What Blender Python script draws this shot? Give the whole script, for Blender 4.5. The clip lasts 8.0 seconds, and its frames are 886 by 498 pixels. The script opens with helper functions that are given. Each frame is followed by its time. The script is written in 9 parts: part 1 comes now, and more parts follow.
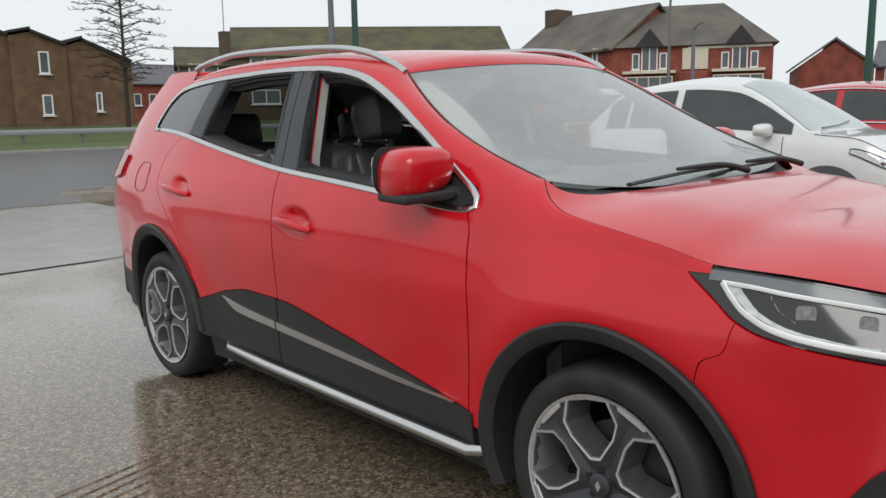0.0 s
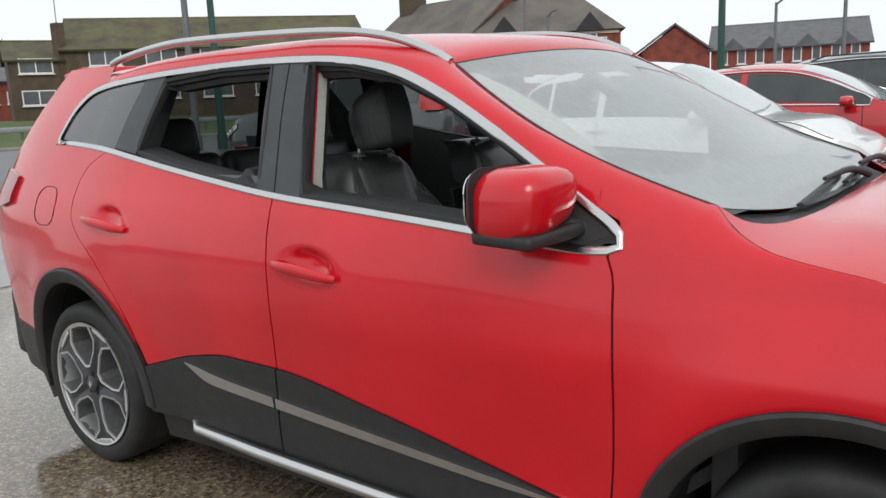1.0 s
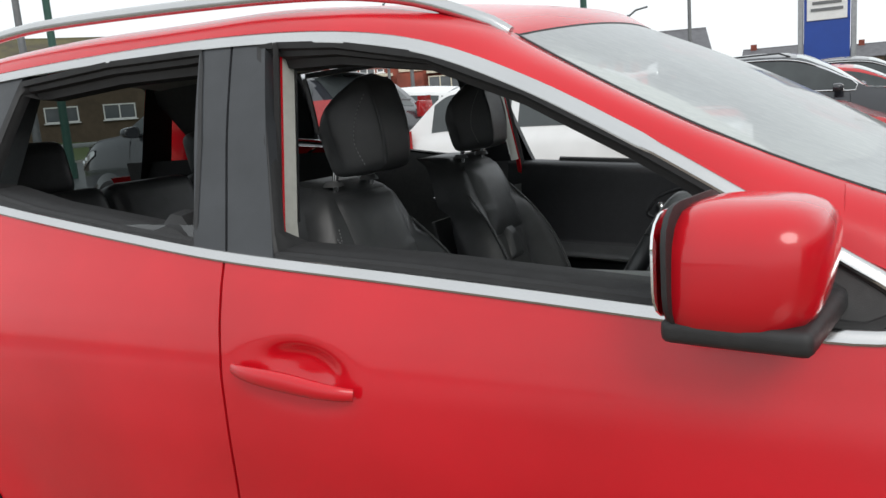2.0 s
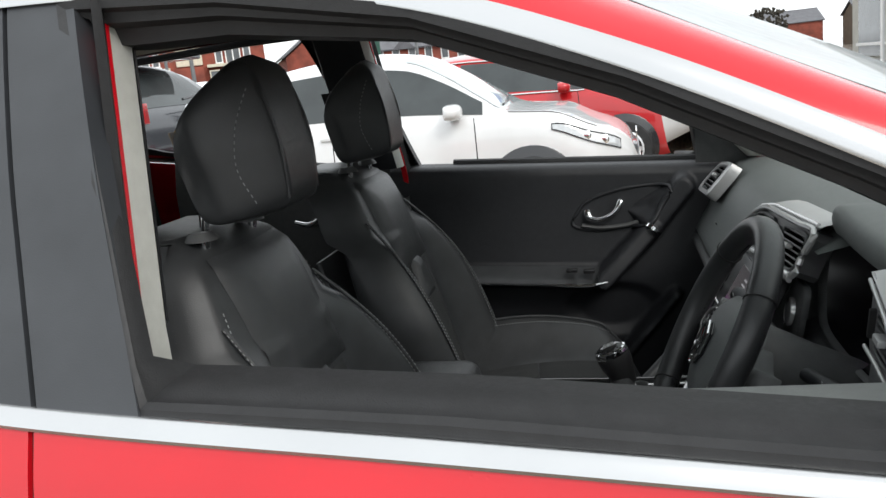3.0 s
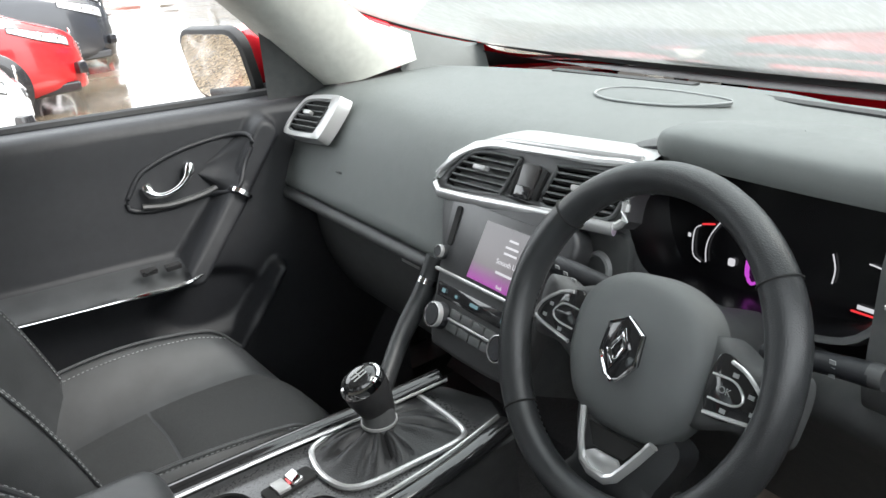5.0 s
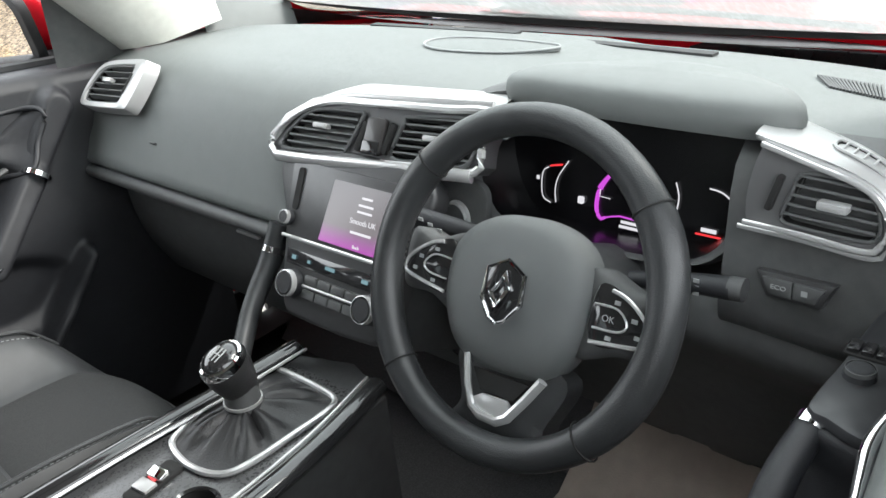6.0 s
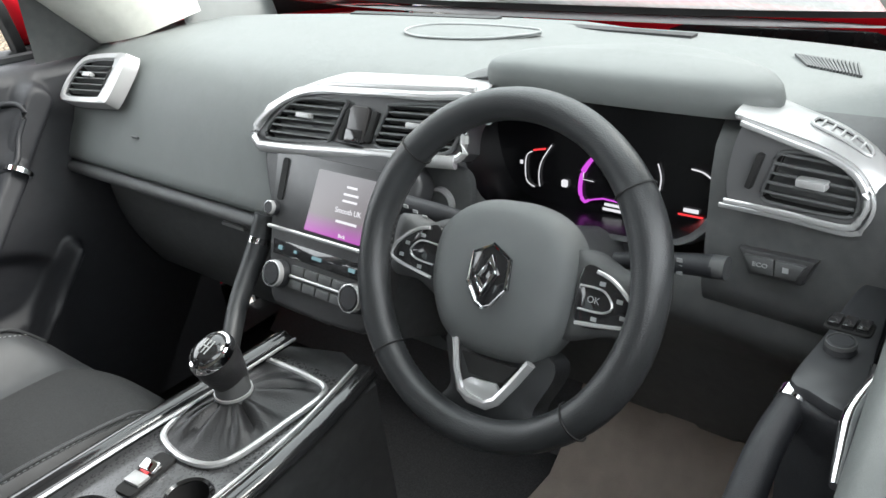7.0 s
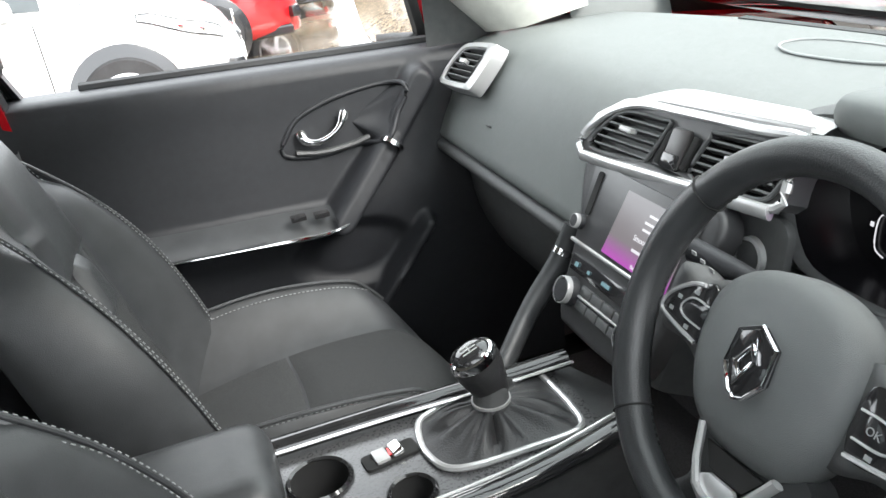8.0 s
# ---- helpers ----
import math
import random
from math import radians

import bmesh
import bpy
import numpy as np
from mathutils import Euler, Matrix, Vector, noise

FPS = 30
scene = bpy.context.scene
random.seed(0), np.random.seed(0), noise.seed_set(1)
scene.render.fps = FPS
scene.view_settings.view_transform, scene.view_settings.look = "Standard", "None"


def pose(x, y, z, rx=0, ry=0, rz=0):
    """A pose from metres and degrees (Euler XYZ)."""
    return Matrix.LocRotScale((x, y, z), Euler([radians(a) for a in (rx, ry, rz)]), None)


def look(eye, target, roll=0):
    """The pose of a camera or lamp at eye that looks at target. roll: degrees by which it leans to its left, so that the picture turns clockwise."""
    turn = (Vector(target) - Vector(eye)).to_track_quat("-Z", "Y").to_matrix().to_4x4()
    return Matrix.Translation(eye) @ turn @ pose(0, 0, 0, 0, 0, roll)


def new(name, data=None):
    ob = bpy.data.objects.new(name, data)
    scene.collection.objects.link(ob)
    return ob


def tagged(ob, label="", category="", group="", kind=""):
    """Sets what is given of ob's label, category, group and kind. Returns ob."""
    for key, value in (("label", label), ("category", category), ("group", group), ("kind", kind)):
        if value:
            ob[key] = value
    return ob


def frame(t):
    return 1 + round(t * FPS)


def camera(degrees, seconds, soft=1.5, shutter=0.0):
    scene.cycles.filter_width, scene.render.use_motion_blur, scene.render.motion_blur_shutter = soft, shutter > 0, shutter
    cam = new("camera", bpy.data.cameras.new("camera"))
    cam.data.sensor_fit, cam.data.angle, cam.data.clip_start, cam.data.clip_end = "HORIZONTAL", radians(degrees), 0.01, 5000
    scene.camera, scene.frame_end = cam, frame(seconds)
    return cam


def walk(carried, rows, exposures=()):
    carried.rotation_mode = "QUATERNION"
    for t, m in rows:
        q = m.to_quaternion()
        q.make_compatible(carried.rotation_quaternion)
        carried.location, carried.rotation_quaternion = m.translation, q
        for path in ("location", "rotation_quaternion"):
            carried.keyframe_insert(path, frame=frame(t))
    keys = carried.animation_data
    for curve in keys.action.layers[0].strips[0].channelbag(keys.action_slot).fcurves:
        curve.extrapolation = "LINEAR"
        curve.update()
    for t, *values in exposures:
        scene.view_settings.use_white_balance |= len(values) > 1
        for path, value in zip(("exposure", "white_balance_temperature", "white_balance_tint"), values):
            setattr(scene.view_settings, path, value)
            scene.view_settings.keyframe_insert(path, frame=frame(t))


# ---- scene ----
cam = camera(57.9, 8.0)
PATH = [
    (0, (2.516, -2.518, 1.301), (1.066, -1.182, 0.969), -1.0),
    (0.5, (2.035, -2.503, 1.321), (0.746, -1.015, 0.97), -2.5),
    (1, (1.571, -2.403, 1.353), (0.379, -0.839, 0.986), -2.5),
    (1.2, (1.388, -2.321, 1.32), (0.216, -0.739, 0.969), -2.3),
    (2.3, (0.613, -1.77, 1.344), (-0.176, 0.032, 0.983), -5.2),
    (2.5, (0.51, -1.662, 1.352), (-0.197, 0.171, 0.979), -5.6),
    (3, (0.313, -1.434, 1.359), (-0.136, 0.472, 0.948), -6.3),
    (3.5, (0.159, -1.227, 1.371), (0.0, 0.711, 0.906), -5.9),
    (4, (-0.006, -1.093, 1.374), (0.386, 0.792, 0.833), -5.7),
    (4.5, (-0.054, -0.955, 1.376), (0.627, 0.824, 0.766), -7.8),
    (5, (-0.077, -0.857, 1.375), (0.866, 0.74, 0.626), -7.2),
    (5.2, (-0.088, -0.831, 1.372), (0.962, 0.672, 0.573), -7.0),
    (6.3, (-0.129, -0.792, 1.358), (1.2, 0.411, 0.47), -6.2),
    (6.5, (-0.13, -0.793, 1.356), (1.211, 0.392, 0.463), -6.1),
    (7, (-0.127, -0.797, 1.362), (1.173, 0.422, 0.454), -7.4),
    (7.5, (-0.046, -0.8, 1.346), (0.93, 0.717, 0.482), -10.6),
    (8, (0.044, -0.815, 1.352), (0.519, 0.954, 0.549), -9.3),
]
walk(cam, [(t, look(eye, target, roll)) for t, eye, target, roll in PATH],
     [(0.0, 0.1), (1.2, 0.35), (2.3, 0.45), (2.8, 0.65), (3.0, 0.9), (3.5, 1.62), (4.2, 2.15), (5.0, 2.52), (6.3, 2.8), (8.0, 2.9)])
# ==== world and light ====
world = bpy.data.worlds.new("sky")
scene.world = world
world.use_nodes = True
wn = world.node_tree
for n in list(wn.nodes):
    wn.nodes.remove(n)
wo = wn.nodes.new("ShaderNodeOutputWorld")
wb = wn.nodes.new("ShaderNodeBackground")
sky = wn.nodes.new("ShaderNodeTexSky")
sky.sky_type = "NISHITA"
sky.sun_disc = False
sky.sun_elevation = radians(38)
sky.sun_rotation = radians(120)
sky.dust_density = 4.0
# overcast: the blue of the clear sky is mostly replaced by a grey-white cloud sheet
cloud = wn.nodes.new("ShaderNodeMix")
cloud.data_type = "RGBA"
cloud.inputs["Factor"].default_value = 0.9
cloud.inputs["B"].default_value = (8.3, 8.7, 8.9, 1)
wn.links.new(sky.outputs["Color"], cloud.inputs["A"])
wn.links.new(cloud.outputs["Result"], wb.inputs["Color"])
wb.inputs["Strength"].default_value = 0.10
wn.links.new(wb.outputs["Background"], wo.inputs["Surface"])
sun_data = bpy.data.lights.new("sun", "SUN")
sun_data.energy = 0.8
sun_data.angle = radians(25)
sun_data.color = (1.0, 0.97, 0.93)
sun = new("sun", sun_data)
sun.matrix_world = look((6, -8, 9), (0, 0, 0))

# ==== materials ====
def mat(name, color, rough=0.5, metal=0.0, var=0.12, scale=8.0, bump=0.0, bscale=200.0, coat=0.0, spec=0.5, tint=None, detail=6.0):
    """A surface with colour variation at two scales and fine relief."""
    m = bpy.data.materials.new(name)
    m.use_nodes = True
    nt = m.node_tree
    b = nt.nodes["Principled BSDF"]
    tc = nt.nodes.new("ShaderNodeTexCoord")
    n1 = nt.nodes.new("ShaderNodeTexNoise")
    n1.inputs["Scale"].default_value = scale
    n1.inputs["Detail"].default_value = detail
    nt.links.new(tc.outputs["Object"], n1.inputs["Vector"])
    ramp = nt.nodes.new("ShaderNodeMix")
    ramp.data_type = "RGBA"
    c = color
    lo = tint or (c[0] * (1 - var), c[1] * (1 - var), c[2] * (1 - var))
    ramp.inputs["A"].default_value = (*lo, 1)
    ramp.inputs["B"].default_value = (min(1, c[0] * (1 + var)), min(1, c[1] * (1 + var)), min(1, c[2] * (1 + var)), 1)
    mr = nt.nodes.new("ShaderNodeMapRange")
    mr.inputs["From Min"].default_value, mr.inputs["From Max"].default_value = 0.3, 0.7
    nt.links.new(n1.outputs["Fac"], mr.inputs["Value"])
    nt.links.new(mr.outputs["Result"], ramp.inputs["Factor"])
    nt.links.new(ramp.outputs["Result"], b.inputs["Base Color"])
    b.inputs["Metallic"].default_value = metal
    b.inputs["Coat Weight"].default_value = coat
    b.inputs["Coat Roughness"].default_value = 0.03
    b.inputs["Specular IOR Level"].default_value = spec
    rr = nt.nodes.new("ShaderNodeMapRange")
    rr.inputs["To Min"].default_value, rr.inputs["To Max"].default_value = max(0.0, rough * 0.85), min(1.0, rough * 1.15)
    n2 = nt.nodes.new("ShaderNodeTexNoise")
    n2.inputs["Scale"].default_value = scale * 4.3
    nt.links.new(tc.outputs["Object"], n2.inputs["Vector"])
    nt.links.new(n2.outputs["Fac"], rr.inputs["Value"])
    nt.links.new(rr.outputs["Result"], b.inputs["Roughness"])
    if bump:
        n3 = nt.nodes.new("ShaderNodeTexNoise")
        n3.inputs["Scale"].default_value = bscale
        n3.inputs["Detail"].default_value = 3
        nt.links.new(tc.outputs["Object"], n3.inputs["Vector"])
        bp = nt.nodes.new("ShaderNodeBump")
        bp.inputs["Strength"].default_value = bump
        bp.inputs["Distance"].default_value = 0.002
        nt.links.new(n3.outputs["Fac"], bp.inputs["Height"])
        nt.links.new(bp.outputs["Normal"], b.inputs["Normal"])
    return m


def glow(name, color, strength):
    m = bpy.data.materials.new(name)
    m.use_nodes = True
    b = m.node_tree.nodes["Principled BSDF"]
    b.inputs["Base Color"].default_value = (0.01, 0.01, 0.01, 1)
    b.inputs["Roughness"].default_value = 0.2
    b.inputs["Emission Color"].default_value = (*color, 1)
    b.inputs["Emission Strength"].default_value = strength
    return m


def glass(name, color, rough=0.0, r0=0.06, power=5.0, drops=False):
    """Thin pane: clear or tinted with gloss on both faces."""
    m = bpy.data.materials.new(name)
    m.use_nodes = True
    nt = m.node_tree
    nt.nodes.remove(nt.nodes["Principled BSDF"])
    out = nt.nodes["Material Output"]
    tr = nt.nodes.new("ShaderNodeBsdfTransparent")
    tr.inputs["Color"].default_value = (*color, 1)
    gl = nt.nodes.new("ShaderNodeBsdfGlossy")
    gl.inputs["Roughness"].default_value = rough
    # gloss of a thin pane, alike from both sides: r0 + (1 - r0) * (1 - cos)^n
    lw = nt.nodes.new("ShaderNodeLayerWeight")
    lw.inputs["Blend"].default_value = 0.5
    pw = nt.nodes.new("ShaderNodeMath")
    pw.operation = "POWER"
    pw.inputs[1].default_value = power
    nt.links.new(lw.outputs["Facing"], pw.inputs[0])
    fr = nt.nodes.new("ShaderNodeMapRange")
    fr.inputs["To Min"].default_value, fr.inputs["To Max"].default_value = r0, 1.0
    nt.links.new(pw.outputs["Value"], fr.inputs["Value"])
    mx = nt.nodes.new("ShaderNodeMixShader")
    nt.links.new(fr.outputs["Result"], mx.inputs["Fac"])
    nt.links.new(tr.outputs["BSDF"], mx.inputs[1])
    nt.links.new(gl.outputs["BSDF"], mx.inputs[2])
    last = mx
    if drops:
        tc = nt.nodes.new("ShaderNodeTexCoord")
        mp = nt.nodes.new("ShaderNodeMapping")
        mp.inputs["Scale"].default_value = (0.45, 1.5, 0.45)
        mp.inputs["Rotation"].default_value = (0.0, 0.0, 0.5)
        nt.links.new(tc.outputs["Object"], mp.inputs["Vector"])
        nz = nt.nodes.new("ShaderNodeTexNoise")
        nz.inputs["Scale"].default_value = 60
        nz.inputs["Detail"].default_value = 3
        nz.inputs["Distortion"].default_value = 1.2
        nt.links.new(mp.outputs["Vector"], nz.inputs["Vector"])
        bp = nt.nodes.new("ShaderNodeBump")
        bp.inputs["Strength"].default_value = 0.004
        bp.inputs["Distance"].default_value = 0.002
        nt.links.new(nz.outputs["Fac"], bp.inputs["Height"])
        nt.links.new(bp.outputs["Normal"], gl.inputs["Normal"])
        # rain film; its even pale colour also stands in for reflected sky
        tl = nt.nodes.new("ShaderNodeBsdfTranslucent")
        tl.inputs["Color"].default_value = (0.74, 0.78, 0.76, 1)
        df = nt.nodes.new("ShaderNodeBsdfDiffuse")
        df.inputs["Color"].default_value = (0.70, 0.76, 0.77, 1)
        film = nt.nodes.new("ShaderNodeMixShader")
        film.inputs["Fac"].default_value = 0.55
        nt.links.new(tl.outputs["BSDF"], film.inputs[1])
        nt.links.new(df.outputs["BSDF"], film.inputs[2])
        wet = nt.nodes.new("ShaderNodeMixShader")
        mr = nt.nodes.new("ShaderNodeMapRange")
        mr.inputs["From Min"].default_value, mr.inputs["From Max"].default_value = 0.42, 0.64
        mr.inputs["To Min"].default_value, mr.inputs["To Max"].default_value = 0.31, 0.35
        nt.links.new(nz.outputs["Fac"], mr.inputs["Value"])
        nt.links.new(mr.outputs["Result"], wet.inputs["Fac"])
        nt.links.new(mx.outputs["Shader"], wet.inputs[1])
        nt.links.new(film.outputs["Shader"], wet.inputs[2])
        last = wet
    nt.links.new(last.outputs["Shader"], out.inputs["Surface"])
    return m


def paint(name, color, dark, rough=0.25):
    """Car paint: flake variation under a clear coat, with scattered water beads."""
    m = mat(name, color, rough, 0.0, 0.06, 3.0, coat=0.7, tint=dark, spec=0.3)
    nt = m.node_tree
    b = nt.nodes["Principled BSDF"]
    b.inputs["Coat Roughness"].default_value = 0.09
    tc = nt.nodes.new("ShaderNodeTexCoord")
    vo = nt.nodes.new("ShaderNodeTexVoronoi")
    vo.inputs["Scale"].default_value = 130
    nt.links.new(tc.outputs["Object"], vo.inputs["Vector"])
    mr = nt.nodes.new("ShaderNodeMapRange")
    mr.inputs["From Min"].default_value, mr.inputs["From Max"].default_value = 0.0, 0.22
    mr.inputs["To Min"].default_value, mr.inputs["To Max"].default_value = 1.0, 0.0
    nt.links.new(vo.outputs["Distance"], mr.inputs["Value"])
    nz = nt.nodes.new("ShaderNodeTexNoise")
    nz.inputs["Scale"].default_value = 9
    nt.links.new(tc.outputs["Object"], nz.inputs["Vector"])
    m2 = nt.nodes.new("ShaderNodeMapRange")
    m2.inputs["From Min"].default_value, m2.inputs["From Max"].default_value = 0.52, 0.72
    nt.links.new(nz.outputs["Fac"], m2.inputs["Value"])
    mu = nt.nodes.new("ShaderNodeMath")
    mu.operation = "MULTIPLY"
    nt.links.new(mr.outputs["Result"], mu.inputs[0])
    nt.links.new(m2.outputs["Result"], mu.inputs[1])
    bp = nt.nodes.new("ShaderNodeBump")
    bp.inputs["Strength"].default_value = 0.25
    bp.inputs["Distance"].default_value = 0.001
    nt.links.new(mu.outputs["Value"], bp.inputs["Height"])
    nt.links.new(bp.outputs["Normal"], b.inputs["Normal"])
    nt.links.new(bp.outputs["Normal"], b.inputs["Coat Normal"])
    return m


RED = paint("red paint", (0.62, 0.006, 0.016), (0.55, 0.005, 0.013))
CHROME = mat("satin chrome", (0.60, 0.60, 0.60), 0.20, 1.0, 0.03)
BRIGHT = mat("bright chrome", (0.85, 0.85, 0.86), 0.05, 1.0, 0.02)
SATIN = mat("satin silver plastic", (0.42, 0.42, 0.418), 0.36, 0.3, 0.04)
TRIMSILVER = mat("bright silver trim", (0.62, 0.62, 0.62), 0.24, 0.55, 0.03)
CLAD = mat("black textured cladding", (0.025, 0.025, 0.026), 0.55, 0, 0.2, 30, 0.3, 900)
GLOSSBLACK = mat("gloss black", (0.020, 0.020, 0.021), 0.10, 0, 0.1, 20, coat=0.5)
PILLAR = mat("matt black pillar film", (0.040, 0.043, 0.048), 0.45, 0, 0.15, 12, 0.1, 700)
RUBBER = mat("black rubber", (0.022, 0.022, 0.023), 0.6, 0, 0.15, 40, 0.2, 500)
TYRE = mat("tyre rubber", (0.02, 0.02, 0.021), 0.65, 0, 0.3, 15, 0.3, 300)
ALLOY = mat("machined alloy", (0.74, 0.74, 0.75), 0.32, 0.85, 0.08, 40)
ALLOYDARK = mat("dark painted alloy", (0.05, 0.052, 0.058), 0.35, 0.3, 0.1, 30)
DASH = mat("soft charcoal dash plastic", (0.137, 0.147, 0.144), 0.55, 0, 0.035, 40, 0.35, 1400)
DASHLOW = mat("hard dark plastic", (0.075, 0.077, 0.078), 0.5, 0, 0.12, 60, 0.3, 1200)
LEATHER = mat("black leather", (0.042, 0.044, 0.046), 0.40, 0, 0.15, 25, 0.22, 800)
CLOTH = mat("dark grey seat cloth", (0.036, 0.0375, 0.038), 0.9, 0, 0.25, 400, 0.5, 1500)
CARPET = mat("black carpet", (0.072, 0.072, 0.074), 0.95, 0, 0.4, 500, 0.8, 900)
DOORTRIM = mat("black door trim plastic", (0.017, 0.018, 0.021), 0.5, 0, 0.12, 60, 0.3, 1200)
WHEELHIDE = mat("smooth black wheel leather", (0.030, 0.0315, 0.033), 0.31, 0, 0.15, 30, 0.25, 700)
GAITER = mat("soft black gaiter hide", (0.022, 0.022, 0.023), 0.38, 0, 0.2, 30, 0.4, 500)
CHARCOAL = mat("charcoal airbag plastic", (0.115, 0.122, 0.122), 0.5, 0, 0.035, 40, 0.3, 1400)
BEIGE = mat("pale grey pillar trim", (0.52, 0.525, 0.485), 0.75, 0, 0.06, 60, 0.25, 900)
PAPER = mat("brown paper floor mat", (0.42, 0.36, 0.31), 0.8, 0, 0.08, 25, 0.3, 300)
STITCH = mat("grey thread", (0.30, 0.31, 0.31), 0.8)
REARGLASS = glass("lightly tinted glass", (0.34, 0.37, 0.37))
TINT = glass("dark privacy glass", (0.20, 0.22, 0.22), 0.02, 0.13, 3.5)
SCREENGLASS = glass("wet windscreen glass with sky haze", (0.86, 0.90, 0.89), 0.04, 0.16, 2.3, drops=True)
MIRROR = mat("mirror glass", (0.9, 0.9, 0.9), 0.01, 1.0, 0.0)
DARKGAP = mat("panel gap shadow black", (0.012, 0.012, 0.012), 0.9)

# ==== building helpers ====
def spl(xs, ys):
    """A smooth monotone curve through a few control points."""
    xs, ys = np.array(xs, float), np.array(ys, float)
    h, d = np.diff(xs), np.diff(ys) / np.diff(xs)
    m = np.r_[d[0], [0 if a * b <= 0 else 2 * a * b / (a + b) for a, b in zip(d[:-1], d[1:])], d[-1]]

    def f(x):
        x = min(max(x, xs[0]), xs[-1])
        i = min(max(int(np.searchsorted(xs, x)) - 1, 0), len(h) - 1)
        t = (x - xs[i]) / h[i]
        a, b = 2 * t**3 - 3 * t**2 + 1, t**3 - 2 * t**2 + t
        return float(a * ys[i] + b * h[i] * m[i] + (1 - a) * ys[i + 1] + (t**3 - t**2) * h[i] * m[i + 1])
    return f


def curve(points, n, closed=False):
    """n points evenly along a Catmull-Rom curve through the control points."""
    P = [Vector(p) for p in points]
    k = len(P)
    dense = []
    for i in range(k if closed else k - 1):
        if closed:
            a, b, c, d = P[i - 1], P[i], P[(i + 1) % k], P[(i + 2) % k]
        else:
            a, b, c, d = P[max(i - 1, 0)], P[i], P[i + 1], P[min(i + 2, k - 1)]
        for j in range(12):
            t = j / 12
            dense.append(0.5 * ((2 * b) + (c - a) * t + (2 * a - 5 * b + 4 * c - d) * t * t + (3 * b - a - 3 * c + d) * t**3))
    dense.append(P[0].copy() if closed else P[-1].copy())
    L = [0.0]
    for a, b in zip(dense[:-1], dense[1:]):
        L.append(L[-1] + (b - a).length)
    out, i = [], 0
    m = n if closed else n - 1
    for s in range(n):
        want = L[-1] * s / m
        while i < len(L) - 2 and L[i + 1] < want:
            i += 1
        t = (want - L[i]) / max(L[i + 1] - L[i], 1e-9)
        out.append(dense[i].lerp(dense[i + 1], t))
    return out


def skin(rings, closed=False, caps=False, flip=False):
    """A bmesh of quads between rows of points."""
    bm = bmesh.new()
    V = [[bm.verts.new(p) for p in r] for r in rings]
    n = len(V[0])
    for a, b in zip(V[:-1], V[1:]):
        for i in range(n if closed else n - 1):
            j = (i + 1) % n
            q = (a[i], a[j], b[j], b[i])
            try:
                bm.faces.new(q[::-1] if flip else q)
            except ValueError:
                pass
    if caps:
        bm.faces.new(V[0][::-1] if not flip else V[0])
        bm.faces.new(V[-1] if not flip else V[-1][::-1])
    return bm


def thick(bm, d):
    """Gives a sheet a thickness d along its normals, inwards for d > 0."""
    bm.normal_update()
    bmesh.ops.solidify(bm, geom=bm.faces[:], thickness=d)
    return bm


def join(*parts):
    """One bmesh out of several."""
    out = bmesh.new()
    for b in parts:
        me = bpy.data.meshes.new("tmp")
        b.to_mesh(me)
        out.from_mesh(me)
        bpy.data.meshes.remove(me)
        b.free()
    return out


def place(bm, m):
    bmesh.ops.transform(bm, matrix=m, verts=bm.verts[:])
    return bm


def finish(name, bm, material, smooth=40):
    bmesh.ops.recalc_face_normals(bm, faces=bm.faces[:])
    me = bpy.data.meshes.new(name)
    for f in bm.faces:
        f.smooth = smooth > 0
    if smooth:
        lim = radians(smooth)
        for e in bm.edges:
            e.smooth = not (len(e.link_faces) == 2 and e.calc_face_angle(0.0) > lim)
    bm.to_mesh(me)
    bm.free()
    me.materials.append(material)
    return me


def part(name, bm, material, parent, label="", smooth=40):
    ob = new(name, finish(name, bm, material, smooth))
    if parent is not None:
        ob.parent = parent
        ob.matrix_parent_inverse = parent.matrix_world.inverted() if parent.type == "EMPTY" and parent.parent is None else Matrix()
    return tagged(ob, label) if label else ob


def thing(name, label, category, group="", kind="", at=None):
    ob = new(name)
    ob.empty_display_size = 0.1
    if at is not None:
        ob.matrix_world = at
    return tagged(ob, label, category, group, kind)


def solid(name, bm, material, label, category, group="", kind="", smooth=40):
    return tagged(new(name, finish(name, bm, material, smooth)), label, category, group, kind)


def box(c, s, bevel=0.0, seg=2, rot=None):
    bm = bmesh.new()
    bmesh.ops.create_cube(bm, size=1, matrix=Matrix.Diagonal((*s, 1)))
    if bevel:
        bmesh.ops.bevel(bm, geom=bm.edges[:], offset=bevel, segments=seg, affect="EDGES", profile=0.6)
    m = Matrix.Translation(c)
    if rot is not None:
        m = m @ Euler([radians(a) for a in rot]).to_matrix().to_4x4()
    return place(bm, m)


